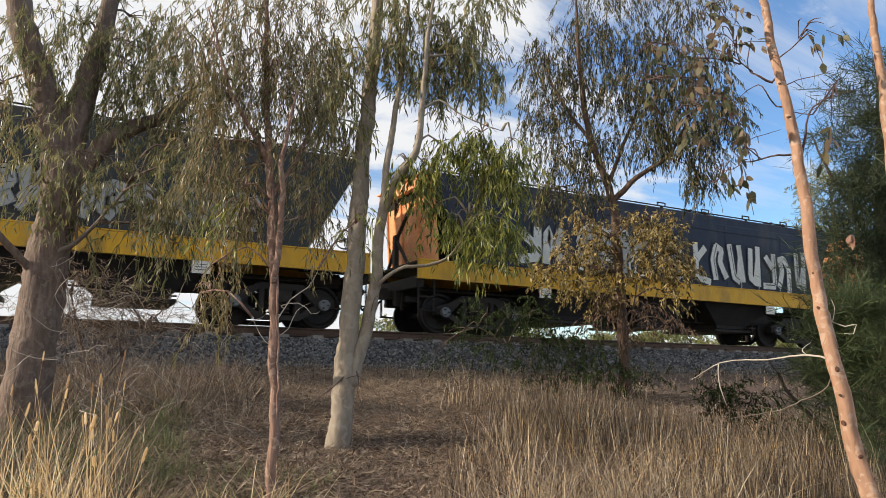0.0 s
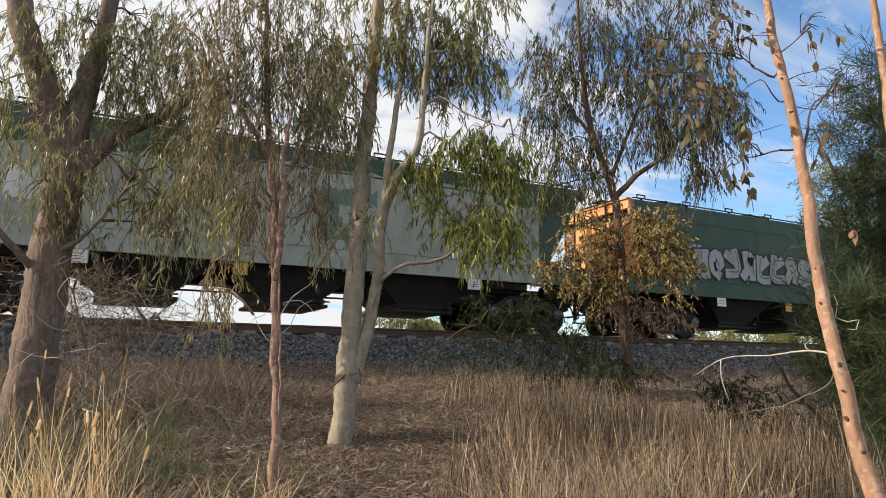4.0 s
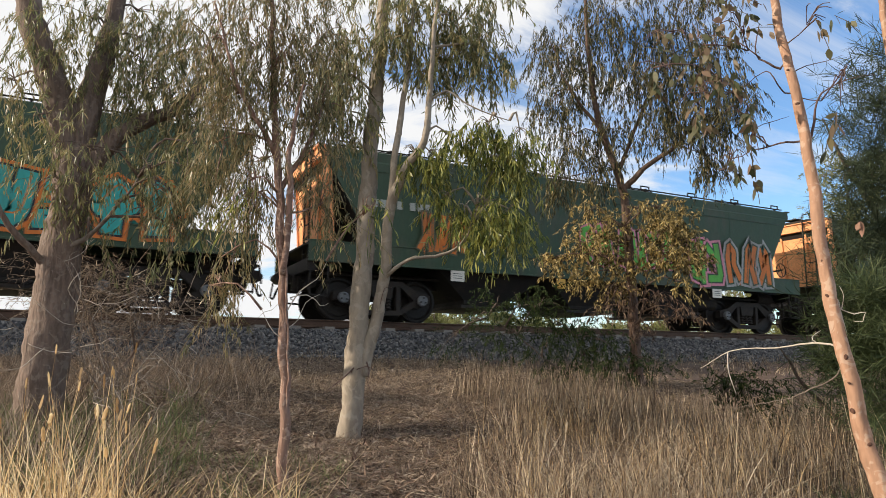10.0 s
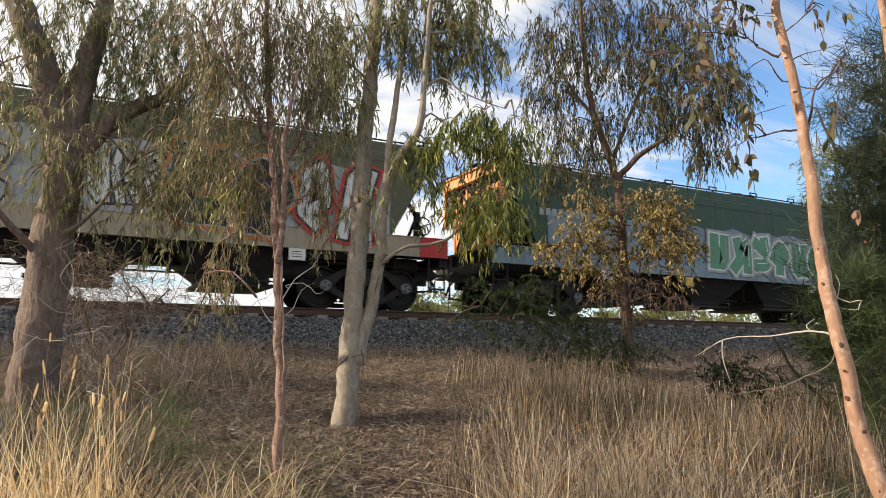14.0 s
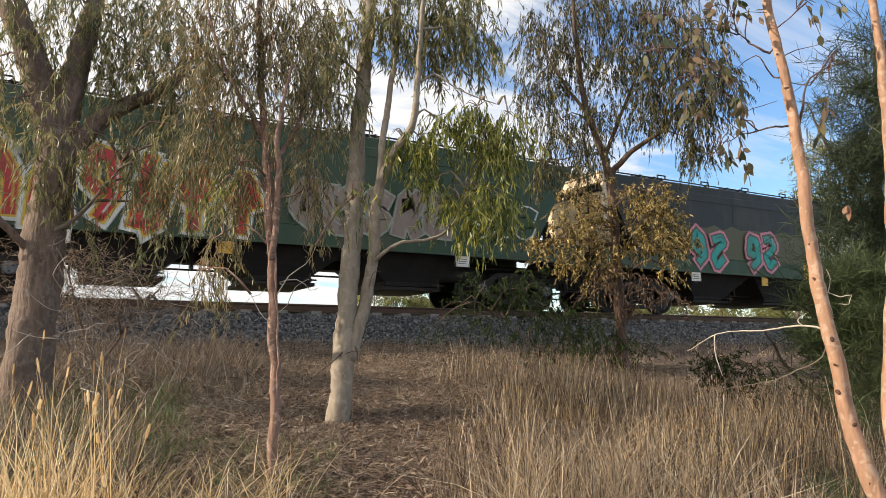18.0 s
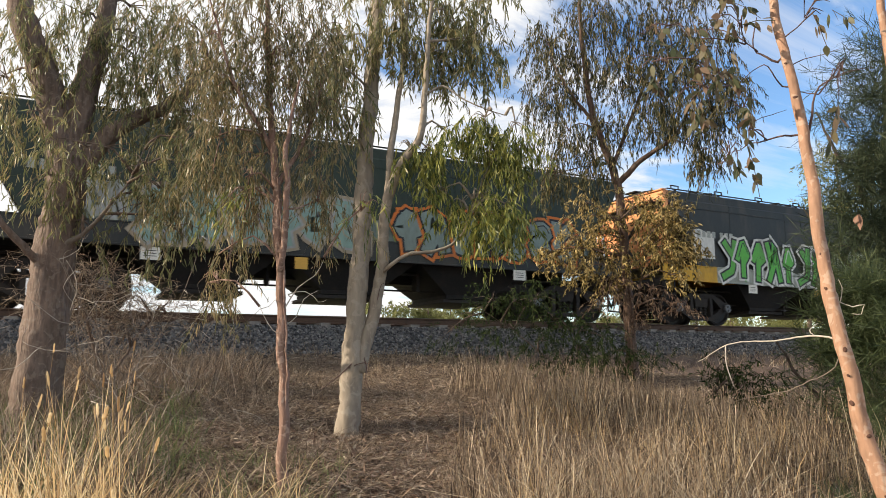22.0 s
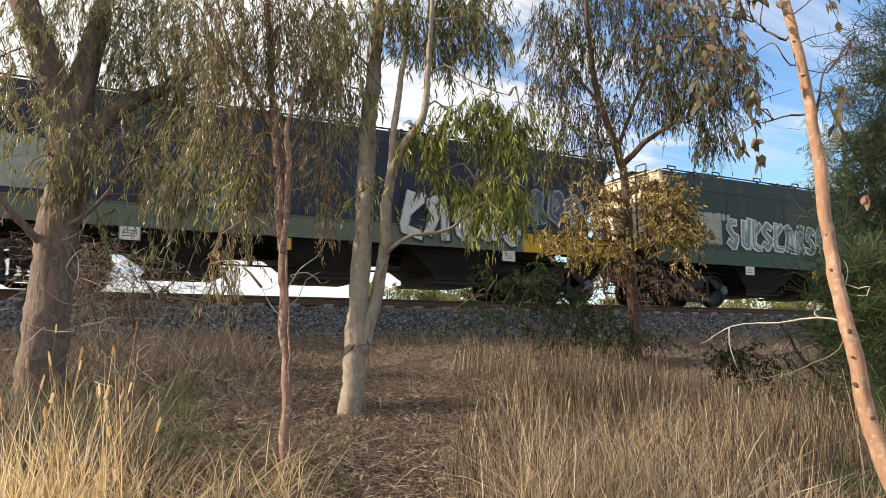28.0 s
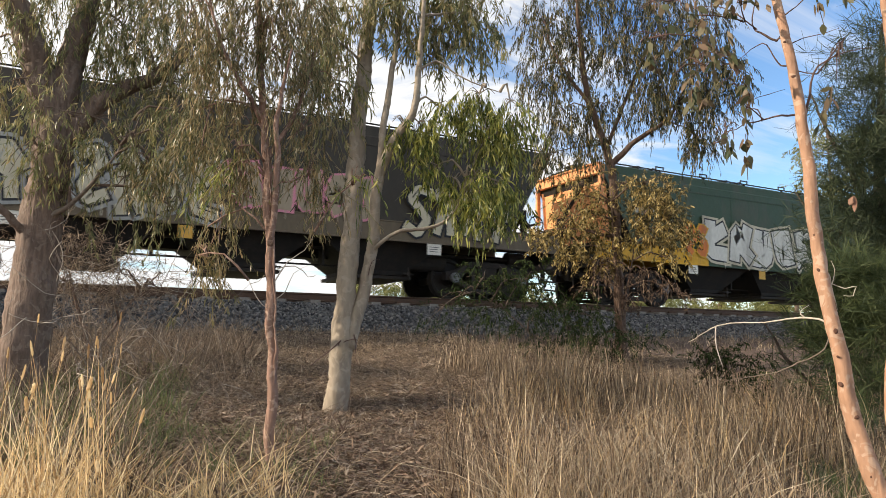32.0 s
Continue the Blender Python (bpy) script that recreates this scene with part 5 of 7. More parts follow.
def spray_mesh(name, centre, radius, tall, sprays, m, leaf, width, per, droop, seed, twig_len=0.32, up=0.0, segs=3):
    """Leaves on hanging twigs within a rounded clump; coordinates from the clump's top."""
    rng = np.random.default_rng(seed)
    p = unit(rng.normal(size=(sprays, 3))) * rng.random((sprays, 1)) ** 0.42
    p = p * np.array([radius, radius, tall]) * rng.uniform(0.7, 1.15, (sprays, 1)) - np.array([0, 0, 0.35 * tall])
    out = unit(p * np.array([1, 1, 0]) + rng.normal(0, 0.25, (sprays, 3)))
    way = unit(out * 0.7 + np.array([0, 0, up - droop * 0.8]) + rng.normal(0, 0.25, (sprays, 3)))
    ln = twig_len * rng.uniform(0.6, 1.3, sprays)
    s = rng.random((sprays, per)) * 1.05
    hang = np.array([0, 0, -0.35 * droop])
    base = p[:, None] + way[:, None] * (ln[:, None] * s)[..., None] + hang * (s ** 2 * ln[:, None])[..., None]
    n = sprays * per
    base = base.reshape(-1, 3) + rng.normal(0, 0.012, (n, 3))
    grow = np.repeat(way, per, 0)
    d = unit(grow * 0.45 + rng.normal(0, 0.55 if droop < 1.2 else 0.42, (n, 3)) + np.array([0, 0, -droop + up]))
    side = unit(np.cross(d, rng.normal(size=(n, 3))))
    L = leaf * rng.uniform(0.55, 1.3, n)
    bend = rng.normal(0, 0.10, (n, 3)) * L[:, None] + np.array([0, 0, -0.12 * droop]) * L[:, None]
    v, q, t = blades(base, d, side, L, width * rng.uniform(0.7, 1.25, n), bend, segs)
    # the twigs themselves, as slim three-sided stems
    tn = unit(np.cross(way, rng.normal(size=(sprays, 3))))
    tb = unit(np.cross(way, tn))
    r = 0.0022
    ends = []
    for f in (0.0, 0.55, 1.05):
        c = p + way * (ln * f)[:, None] + hang * (ln * f * f)[:, None]
        ends.append(np.stack([c + tn * r, c - tn * r * 0.5 + tb * r, c - tn * r * 0.5 - tb * r], 1))
    tv = np.concatenate(ends, 1).reshape(-1, 3)
    tq = np.array([(a + k, a + (k + 1) % 3, a + 3 + (k + 1) % 3, a + 3 + k) for a in (0, 3) for k in range(3)])
    tq = ((np.arange(sprays) * 9)[:, None, None] + tq[None]).reshape(-1, 4) + len(v)
    return fast_mesh(name, np.vstack([v, tv]), np.vstack([q, tq]), t, m)


def plant(name, label, category, base, limbs, bark, clusters, leaf_m, leaf=0.12, width=0.016, per=15, droop=0.9, seed=1, group="",
          twig_len=0.32, up=0.0, sway=1.6, segs=3, reach=1.2, sides=12, thick_leaf=2.4, more=()):
    """A tree or shrub: limbs (part name, points, radii) in world metres, and clumps of leaves (x, y, z, radius, half height, sprays)."""
    t = new(name)
    t.empty_display_size = 0.3
    t.matrix_basis = pose(*base)
    tagged(t, label, category, group)
    b = np.array(base)
    line, thick = [], []
    for i, (pn, pts, rad) in enumerate(limbs):
        pts = np.array(pts, float) - b
        if pn in ("twig", "dead_twig") and line:                # rooted in the nearest limb
            near = np.vstack(line)
            pts = np.vstack([near[np.argmin(((near - pts[0]) ** 2).sum(1))], pts])
            rad = (rad[0], *rad)
        v, f = tube(pts, rad, sides if i == 0 else 8, 0.06, 0.07, seed + i, 0.006)
        part(pn, mesh_of(pn, v, f, {"twig": M["twig"], "dead_twig": M["dead_wood"], "dead_limb": M["grey_wood"]}.get(pn, bark), smooth=True), t)
        c, r = resample(pts, rad, 0.1)
        line.append(c)
        thick.append(r)
    line = np.vstack(line) if line else np.zeros((1, 3))
    rng = np.random.default_rng(seed + 77)
    specs = []
    kinds = [(clusters, leaf_m, leaf, width, per, droop)] + list(more)
    for i, (x, y, z, r, h, n, leaf_m, leaf, width, per, droop) in enumerate((*c6, *k[1:]) for k in kinds for c6 in k[0]):
        c = np.array([x, y, z]) - b
        near = line[np.argmin(((line - c) ** 2).sum(1) + 0.6 * np.clip(line[:, 2] - c[2] + 0.15, 0, None) ** 2)]
        if limbs:
            mid = (near + c) / 2 + np.array([0, 0, 0.10 * reach]) + rng.normal(0, 0.04, 3)
            specs.append(([near, mid, c + np.array([0, 0, 0.1 * h])], (0.014 * reach, 0.009 * reach, 0.005), 5, 0.12, 0.012, i + seed))
            for k in range(5):
                tip = c + unit(rng.normal(size=3)) * np.array([r, r, h]) * 0.8
                start = mid * 0.4 + c * 0.6
                specs.append(([start, (start + tip) / 2 + np.array([0, 0, 0.05]), tip], (0.006 * reach, 0.004, 0.002), 4, 0.12, 0.01, 9 * i + k))
        me = spray_mesh("bough", c, r, h, int(n * thick_leaf), leaf_m, leaf, width, per, droop, seed * 100 + i, twig_len, up, segs)
        top = c + np.array([0, 0, 0.35 * h])
        ob = tagged(part("bough", me, t, "", pose(*top)), kind="stuff")
        if sway:
            SWAY.append((ob, tuple(top), sway * rng.uniform(0.6, 1.3), rng.uniform(0, 6.28), rng.uniform(0.22, 0.5)))
    if specs:
        v, f = tubes(specs)
        tagged(part("branchwork", mesh_of("branchwork", v, f, M["twig"] if bark == M["bark_pink"] else bark, smooth=True), t), kind="stuff")
    return t


def sway():
    """Leaf clumps stir in a light wind."""
    for ob, at, amount, phase, beat in SWAY:
        rows = []
        for i in range(41):
            t = i * 0.8
            a = amount * (math.sin(6.28 * beat * t + phase) + 0.5 * math.sin(6.28 * beat * 1.7 * t + 2 * phase))
            c = amount * 0.8 * math.sin(6.28 * beat * 0.8 * t + 1.3 * phase)
            rows.append((t, pose(*at, a, c, 0)))
        walk(ob, rows)


GUM = "gum trees on the bank"
plant("gum_tree", "old forked gum tree with rough grey-brown bark and drooping leaves", "tree", (-0.36, 7.58, 0.98),
    [("trunk", [(-0.36, 7.58, 0.85), (-0.36, 7.58, 1.48), (-0.34, 7.59, 1.9), (-0.31, 7.59, 2.65), (-0.27, 7.6, 3.33), (-0.45, 7.58, 4.14), (-0.73, 7.56, 4.84), (-0.95, 7.5, 5.8)], (0.225, 0.205, 0.20, 0.185, 0.175, 0.14, 0.12, 0.09)),
     ("limb", [(-0.28, 7.6, 3.2), (-0.18, 7.6, 4.2), (-0.07, 7.6, 4.76), (0.02, 7.6, 5.6)], (0.16, 0.13, 0.11, 0.07)),
     ("limb", [(-0.27, 7.6, 3.25), (0.02, 7.58, 3.74), (0.32, 7.55, 4.02), (0.68, 7.5, 4.25), (1.0, 7.4, 4.7)], (0.11, 0.095, 0.08, 0.06, 0.03)),
     ("dead_limb", [(-0.28, 7.47, 2.60), (0.0, 7.32, 2.83), (0.15, 7.25, 3.07), (0.27, 7.2, 3.25), (0.40, 7.15, 3.6)], (0.030, 0.020, 0.014, 0.010, 0.004)),
     ("limb", [(-0.4, 7.5, 2.45), (-0.7, 7.3, 2.75), (-1.0, 7.2, 3.25)], (0.042, 0.030, 0.018))],
    M["bark_grey"], [(-0.66, 7.47, 4.64, 0.45, 0.51, 30), (-0.26, 7.5, 4.98, 0.51, 0.45, 34), (0.26, 7.5, 4.86, 0.51, 0.51, 40), (0.74, 7.46, 5.14, 0.45, 0.45, 34), (-0.07, 7.5, 4.37, 0.38, 0.32, 20), (0.45, 7.49, 4.4, 0.45, 0.38, 24), (0.74, 7.46, 4.02, 0.38, 0.51, 24), (-0.2, 7, 3.51, 0.36, 0.36, 9), (0.42, 6.99, 3.38, 0.42, 0.36, 15), (0.8, 6.95, 3.65, 0.30, 0.36, 16), (-0.65, 7.47, 3.85, 0.32, 0.45, 16), (0.13, 7.5, 3.64, 0.45, 0.45, 18), (-0.41, 7.29, 3.24, 0.37, 0.44, 10), (0.86, 6.85, 3.29, 0.35, 0.41, 14), (0.42, 7.49, 3.04, 0.45, 0.38, 8), (-0.07, 7.5, 2.88, 0.32, 0.32, 4), (0.75, 6.96, 2.75, 0.30, 0.30, 5)], M["leaf_olive"], 0.078, 0.0115, 22, 1.12, 11, GUM, thick_leaf=1.75, more=[([(-0.95, 7.9, 4.3, 0.40, 0.45, 12), (0.35, 7.9, 4.75, 0.40, 0.4, 16), (0.95, 7.6, 4.75, 0.42, 0.42, 26), (0.9, 7.4, 4.3, 0.35, 0.42, 20), (0.25, 7.8, 5.3, 0.4, 0.35, 16), (0.62, 6.95, 3.1, 0.34, 0.36, 14)], M["leaf_brown"], 0.075, 0.011, 24, 1.12)])
plant("gum_tree", "slender young gum with reddish-brown bark and hanging leaves", "tree", (1.22, 4.85, 0.62),
    [("trunk", [(1.265, 4.83, 0.5), (1.25, 4.84, 1.28), (1.22, 4.9, 2.06), (1.17, 4.97, 2.89), (1.13, 5.07, 3.57), (1.11, 5.18, 4.3), (1.1, 5.29, 5.07)], (0.040, 0.034, 0.031, 0.029, 0.025, 0.019, 0.01)),
     ("limb", [(1.215, 4.88, 2.2), (1.235, 4.84, 2.75), (1.2, 4.80, 3.1), (1.28, 4.75, 3.6)], (0.024, 0.022, 0.018, 0.008)),
     ("limb", [(1.17, 4.97, 2.8), (1.4, 5.0, 3.25), (1.55, 5.05, 3.8)], (0.02, 0.015, 0.007)),
     ("limb", [(1.15, 5.0, 3.1), (0.85, 5.0, 3.6), (0.65, 5.0, 4.2)], (0.02, 0.014, 0.006)),
     ("limb", [(1.262, 4.80, 0.8), (1.262, 4.803, 1.28), (1.25, 4.825, 1.7), (1.238, 4.862, 2.06), (1.212, 4.895, 2.5), (1.172, 4.936, 2.89)], (0.007, 0.008, 0.007, 0.008, 0.006, 0.004)),
     ("dead_twig", [(1.26, 4.87, 1.95), (1.34, 4.84, 2.08), (1.44, 4.80, 2.17), (1.50, 4.78, 2.30)], (0.005, 0.004, 0.003, 0.0015)),
     ("dead_twig", [(1.27, 4.87, 2.03), (1.38, 4.83, 2.05), (1.47, 4.80, 1.98), (1.53, 4.78, 2.0)], (0.004, 0.003, 0.0025, 0.0012)),
     ("dead_twig", [(1.26, 4.87, 1.82), (1.33, 4.84, 1.88), (1.37, 4.82, 2.0), (1.46, 4.79, 2.06)], (0.004, 0.003, 0.002, 0.0012)),
     ("dead_twig", [(1.20, 4.86, 1.75), (1.12, 4.84, 1.82), (1.06, 4.82, 1.94)], (0.004, 0.003, 0.0014))],
    M["bark_red"], [(0.67, 5.16, 3.95, 0.31, 0.36, 36), (1.07, 5.09, 4.1, 0.31, 0.36, 40), (1.44, 5, 4.1, 0.27, 0.31, 34), (0.85, 5.13, 3.54, 0.27, 0.36, 34), (1.29, 5.04, 3.59, 0.27, 0.31, 24), (1.53, 4.97, 3.52, 0.22, 0.31, 15), (0.71, 5.15, 3.13, 0.22, 0.36, 24), (1.07, 5.09, 3.04, 0.22, 0.36, 24), (1.46, 4.99, 3.07, 0.20, 0.31, 16), (1, 5.1, 2.69, 0.22, 0.27, 18), (1.55, 4.96, 2.76, 0.18, 0.27, 14), (0.82, 5.13, 2.31, 0.13, 0.22, 8), (0.76, 5.14, 2.1, 0.09, 0.18, 5), (1.2, 5.06, 3.85, 0.31, 0.31, 30), (0.85, 5.13, 4.48, 0.40, 0.36, 30), (1.34, 5.02, 4.56, 0.40, 0.36, 30)], M["leaf_brown"], 0.060, 0.0085, 22, 1.12, 22, GUM, reach=0.7, thick_leaf=1.5, more=[([(0.9, 4.92, 2.73, 0.11, 0.09, 5), (1.8, 4.67, 2.71, 0.09, 0.12, 5), (0.95, 4.91, 2.85, 0.09, 0.08, 3)], M["leaf_green"], 0.065, 0.012, 9, 1.0)])
plant("gum_tree", "smooth pale grey gum tree with a forked second stem", "tree", (2.33, 6.6, 0.88),
    [("trunk", [(2.31, 6.6, 0.72), (2.33, 6.6, 0.95), (2.38, 6.58, 1.69), (2.45, 6.61, 2.72), (2.5, 6.64, 3.75), (2.59, 6.72, 4.73), (2.67, 6.79, 5.84), (2.72, 6.88, 7.24)], (0.132, 0.116, 0.102, 0.094, 0.085, 0.075, 0.06, 0.03)),
     ("limb", [(2.42, 6.55, 1.45), (2.49, 6.54, 1.75), (2.56, 6.52, 2.0), (2.60, 6.46, 2.36), (2.60, 6.32, 3.08), (2.7, 6.24, 3.45), (2.84, 6.07, 3.75), (2.9, 6.04, 4.23), (2.93, 6.02, 4.89), (3.0, 6.0, 5.6)], (0.082, 0.070, 0.064, 0.058, 0.052, 0.046, 0.035, 0.03, 0.022, 0.01)),
     ("limb", [(2.60, 6.32, 3.08), (2.66, 6.34, 3.7), (2.78, 6.38, 4.47), (2.90, 6.44, 5.61)], (0.04, 0.034, 0.028, 0.012)),
     ("limb", [(2.89, 6.05, 4.2), (3.05, 5.97, 4.30), (3.17, 5.91, 4.22), (3.36, 5.79, 4.08), (3.6, 5.65, 3.98)], (0.014, 0.011, 0.009, 0.007, 0.004)),
     ("limb", [(2.60, 6.45, 2.40), (2.76, 6.21, 2.58), (3.06, 6.07, 2.63), (3.26, 5.97, 2.8), (3.41, 5.88, 3.21), (3.5, 5.8, 3.5)], (0.022, 0.018, 0.016, 0.013, 0.010, 0.005)),
     ("twig", [(2.44, 6.49, 1.62), (2.47, 6.46, 1.50), (2.45, 6.44, 1.38), (2.50, 6.42, 1.26)], (0.007, 0.006, 0.004, 0.002)),
     ("twig", [(2.56, 6.45, 2.1), (2.60, 6.40, 2.3), (2.66, 6.36, 2.32)], (0.004, 0.003, 0.0015)),
     ("twig", [(2.37, 6.5, 1.57), (2.21, 6.48, 1.42), (2.02, 6.49, 1.28)], (0.008, 0.006, 0.003)),
     ("twig", [(2.31, 6.52, 1.47), (2.36, 6.46, 1.52), (2.43, 6.41, 1.54), (2.49, 6.39, 1.5)], (0.005, 0.004, 0.004, 0.002))],
    M["bark_pale"], [(2.27, 6.62, 4.88, 0.30, 0.48, 28), (2.82, 6.41, 5.1, 0.36, 0.42, 34), (3.31, 6.17, 5.11, 0.36, 0.42, 34), (3.52, 6.05, 4.85, 0.30, 0.36, 26), (3.09, 6.28, 4.73, 0.30, 0.36, 16), (2.23, 6.64, 4.13, 0.24, 0.42, 18), (3.47, 6.08, 5.62, 0.48, 0.36, 26), (2.7, 6.46, 5.61, 0.48, 0.36, 26), (2.06, 6.69, 4.49, 0.24, 0.36, 20)], M["leaf_olive"], 0.092, 0.0145, 21, 1.15, 33, GUM, thick_leaf=2.0, more=[([(3.16, 6.02, 3.82, 0.23, 0.12, 14), (3.46, 5.85, 3.94, 0.26, 0.12, 19), (3.75, 5.67, 3.81, 0.20, 0.15, 16), (2.98, 6.11, 3.64, 0.20, 0.13, 12), (3.51, 5.82, 3.64, 0.26, 0.13, 13), (3.75, 5.67, 3.58, 0.17, 0.13, 10), (2.8, 6.2, 3.67, 0.15, 0.13, 7), (3.48, 5.84, 3.12, 0.26, 0.13, 17), (3.7, 5.71, 3.03, 0.20, 0.12, 13), (3.26, 5.97, 3.12, 0.15, 0.13, 7), (3.5, 5.83, 2.92, 0.23, 0.09, 12), (3.06, 6.07, 3.21, 0.12, 0.10, 4)], M["leaf_green"], 0.085, 0.0150, 21, 1.15)])
plant("gum_tree", "dark-barked gum by the ballast with fine dense leaves", "tree", (8.04, 8.91, 1.2),
    [("trunk", [(8.05, 8.9, 1.05), (8.04, 8.91, 1.76), (8.02, 8.93, 2.89), (7.99, 8.95, 3.86), (7.94, 9.0, 4.6), (7.69, 9.21, 5.69), (7.59, 9.3, 6.75), (7.55, 9.33, 7.83), (7.53, 9.34, 9.15)], (0.13, 0.09, 0.08, 0.075, 0.068, 0.055, 0.045, 0.03, 0.012)),
     ("limb", [(7.95, 8.99, 4.5), (8.28, 8.69, 4.92), (8.55, 8.42, 5.14), (8.72, 8.25, 5.41), (8.9, 8.1, 5.9)], (0.055, 0.042, 0.033, 0.025, 0.01)),
     ("limb", [(7.9, 9.03, 4.8), (8.2, 8.9, 5.6), (8.5, 8.8, 6.3), (8.8, 8.6, 7.1)], (0.04, 0.032, 0.024, 0.01)),
     ("limb", [(7.7, 9.2, 5.6), (7.3, 9.3, 6.1), (6.95, 9.4, 6.7)], (0.035, 0.025, 0.01)),
     ("limb", [(8.0, 8.93, 3.5), (7.7, 8.8, 3.8), (7.3, 8.9, 3.9)], (0.03, 0.02, 0.008)),
     ("limb", [(8.02, 8.92, 3.0), (8.3, 8.6, 3.3), (8.6, 8.3, 3.4)], (0.03, 0.02, 0.008))],
    M["bark_brown"], [(7.06, 9.71, 7.23, 0.51, 0.61, 30), (7.77, 9.14, 7.58, 0.61, 0.61, 34), (8.41, 8.56, 7.26, 0.61, 0.61, 36), (8.98, 7.96, 6.82, 0.61, 0.61, 36), (9.24, 7.66, 5.96, 0.46, 0.56, 30), (7.04, 9.72, 6.27, 0.46, 0.56, 26), (7.45, 9.41, 6.66, 0.51, 0.61, 28), (8.11, 8.84, 6.58, 0.61, 0.61, 36), (8.65, 8.32, 6.28, 0.61, 0.61, 34), (8.94, 8.01, 5.63, 0.51, 0.51, 30), (8.5, 8.47, 5.6, 0.51, 0.41, 26), (7.27, 9.55, 5.42, 0.46, 0.51, 24), (7.1, 9.68, 4.71, 0.36, 0.41, 14), (8.98, 7.96, 4.93, 0.36, 0.41, 18), (7.87, 9.05, 5.57, 0.41, 0.51, 20), (7.64, 9.25, 4.88, 0.41, 0.41, 16), (7.94, 9, 8.42, 1.02, 0.61, 34), (8.89, 8.06, 7.98, 0.82, 0.61, 30)], M["leaf_dark"], 0.080, 0.0125, 22, 1.25, 55, GUM, thick_leaf=4.1)
plant("gum_regrowth", "low olive-gold regrowth leaves round the dark gum's trunk", "shrub", (7.95, 8.75, 1.2),
    [("trunk", [(7.95, 8.75, 1.1), (7.85, 8.7, 2.0), (7.75, 8.7, 3.0), (7.7, 8.7, 3.8)], (0.03, 0.025, 0.018, 0.006)),
     ("limb", [(7.87, 8.7, 2.0), (7.97, 8.6, 2.6), (8.05, 8.5, 3.3)], (0.016, 0.012, 0.006))],
    M["bark_brown"], [(7.29, 9.15, 4.12, 0.38, 0.32, 12), (7.57, 8.92, 3.77, 0.38, 0.38, 24), (8.23, 8.31, 3.73, 0.45, 0.35, 26), (8.44, 8.1, 3.52, 0.32, 0.35, 20), (8.1, 8.44, 3.41, 0.32, 0.36, 20), (7.16, 9.25, 3.5, 0.38, 0.36, 20), (7.52, 8.96, 3.25, 0.38, 0.32, 20), (8.31, 8.23, 3.16, 0.36, 0.26, 12), (6.94, 9.42, 3.22, 0.34, 0.24, 12), (7.79, 8.73, 3.09, 0.28, 0.32, 10), (7.92, 8.61, 4.08, 0.30, 0.28, 8), (7.26, 9.17, 2.97, 0.40, 0.22, 14), (7.61, 8.88, 2.77, 0.30, 0.22, 10), (6.71, 9.59, 3.27, 0.25, 0.18, 6), (8.39, 8.15, 2.83, 0.30, 0.20, 6)], M["leaf_gold"], 0.068, 0.020, 18, 0.6, 66, sway=1.2, thick_leaf=2.5, twig_len=0.22, more=[([(8.35, 8.2, 3.85, 0.36, 0.26, 16), (8.5, 8.05, 3.25, 0.30, 0.24, 12), (8.2, 8.3, 4.1, 0.34, 0.24, 10)], M["leaf_gold"], 0.068, 0.020, 18, 0.6),
        ([(7.7, 8.75, 2.75, 0.34, 0.24, 9), (8.15, 8.4, 2.6, 0.36, 0.22, 10), (8.4, 8.15, 2.35, 0.30, 0.2, 7), (7.45, 8.95, 2.45, 0.34, 0.22, 6), (7.95, 8.6, 2.2, 0.30, 0.2, 6)], M["leaf_rust"], 0.07, 0.016, 13, 0.7)])
PINK_STEM = [(3.76, 1.94, 0.15), (3.695, 2.025, 0.5), (3.618, 2.138, 0.89), (3.572, 2.22, 1.25), (3.545, 2.26, 1.59), (3.55, 2.34, 2.14), (3.57, 2.39, 2.72), (3.58, 2.47, 3.25), (3.59, 2.55, 3.75), (3.6, 2.62, 4.2), (3.6, 2.7, 4.9)]
PINK_GIRTH = (0.0837, 0.0587, 0.0454, 0.0401, 0.0365, 0.0329, 0.0303, 0.0267, 0.0240, 0.0196, 0.0142)
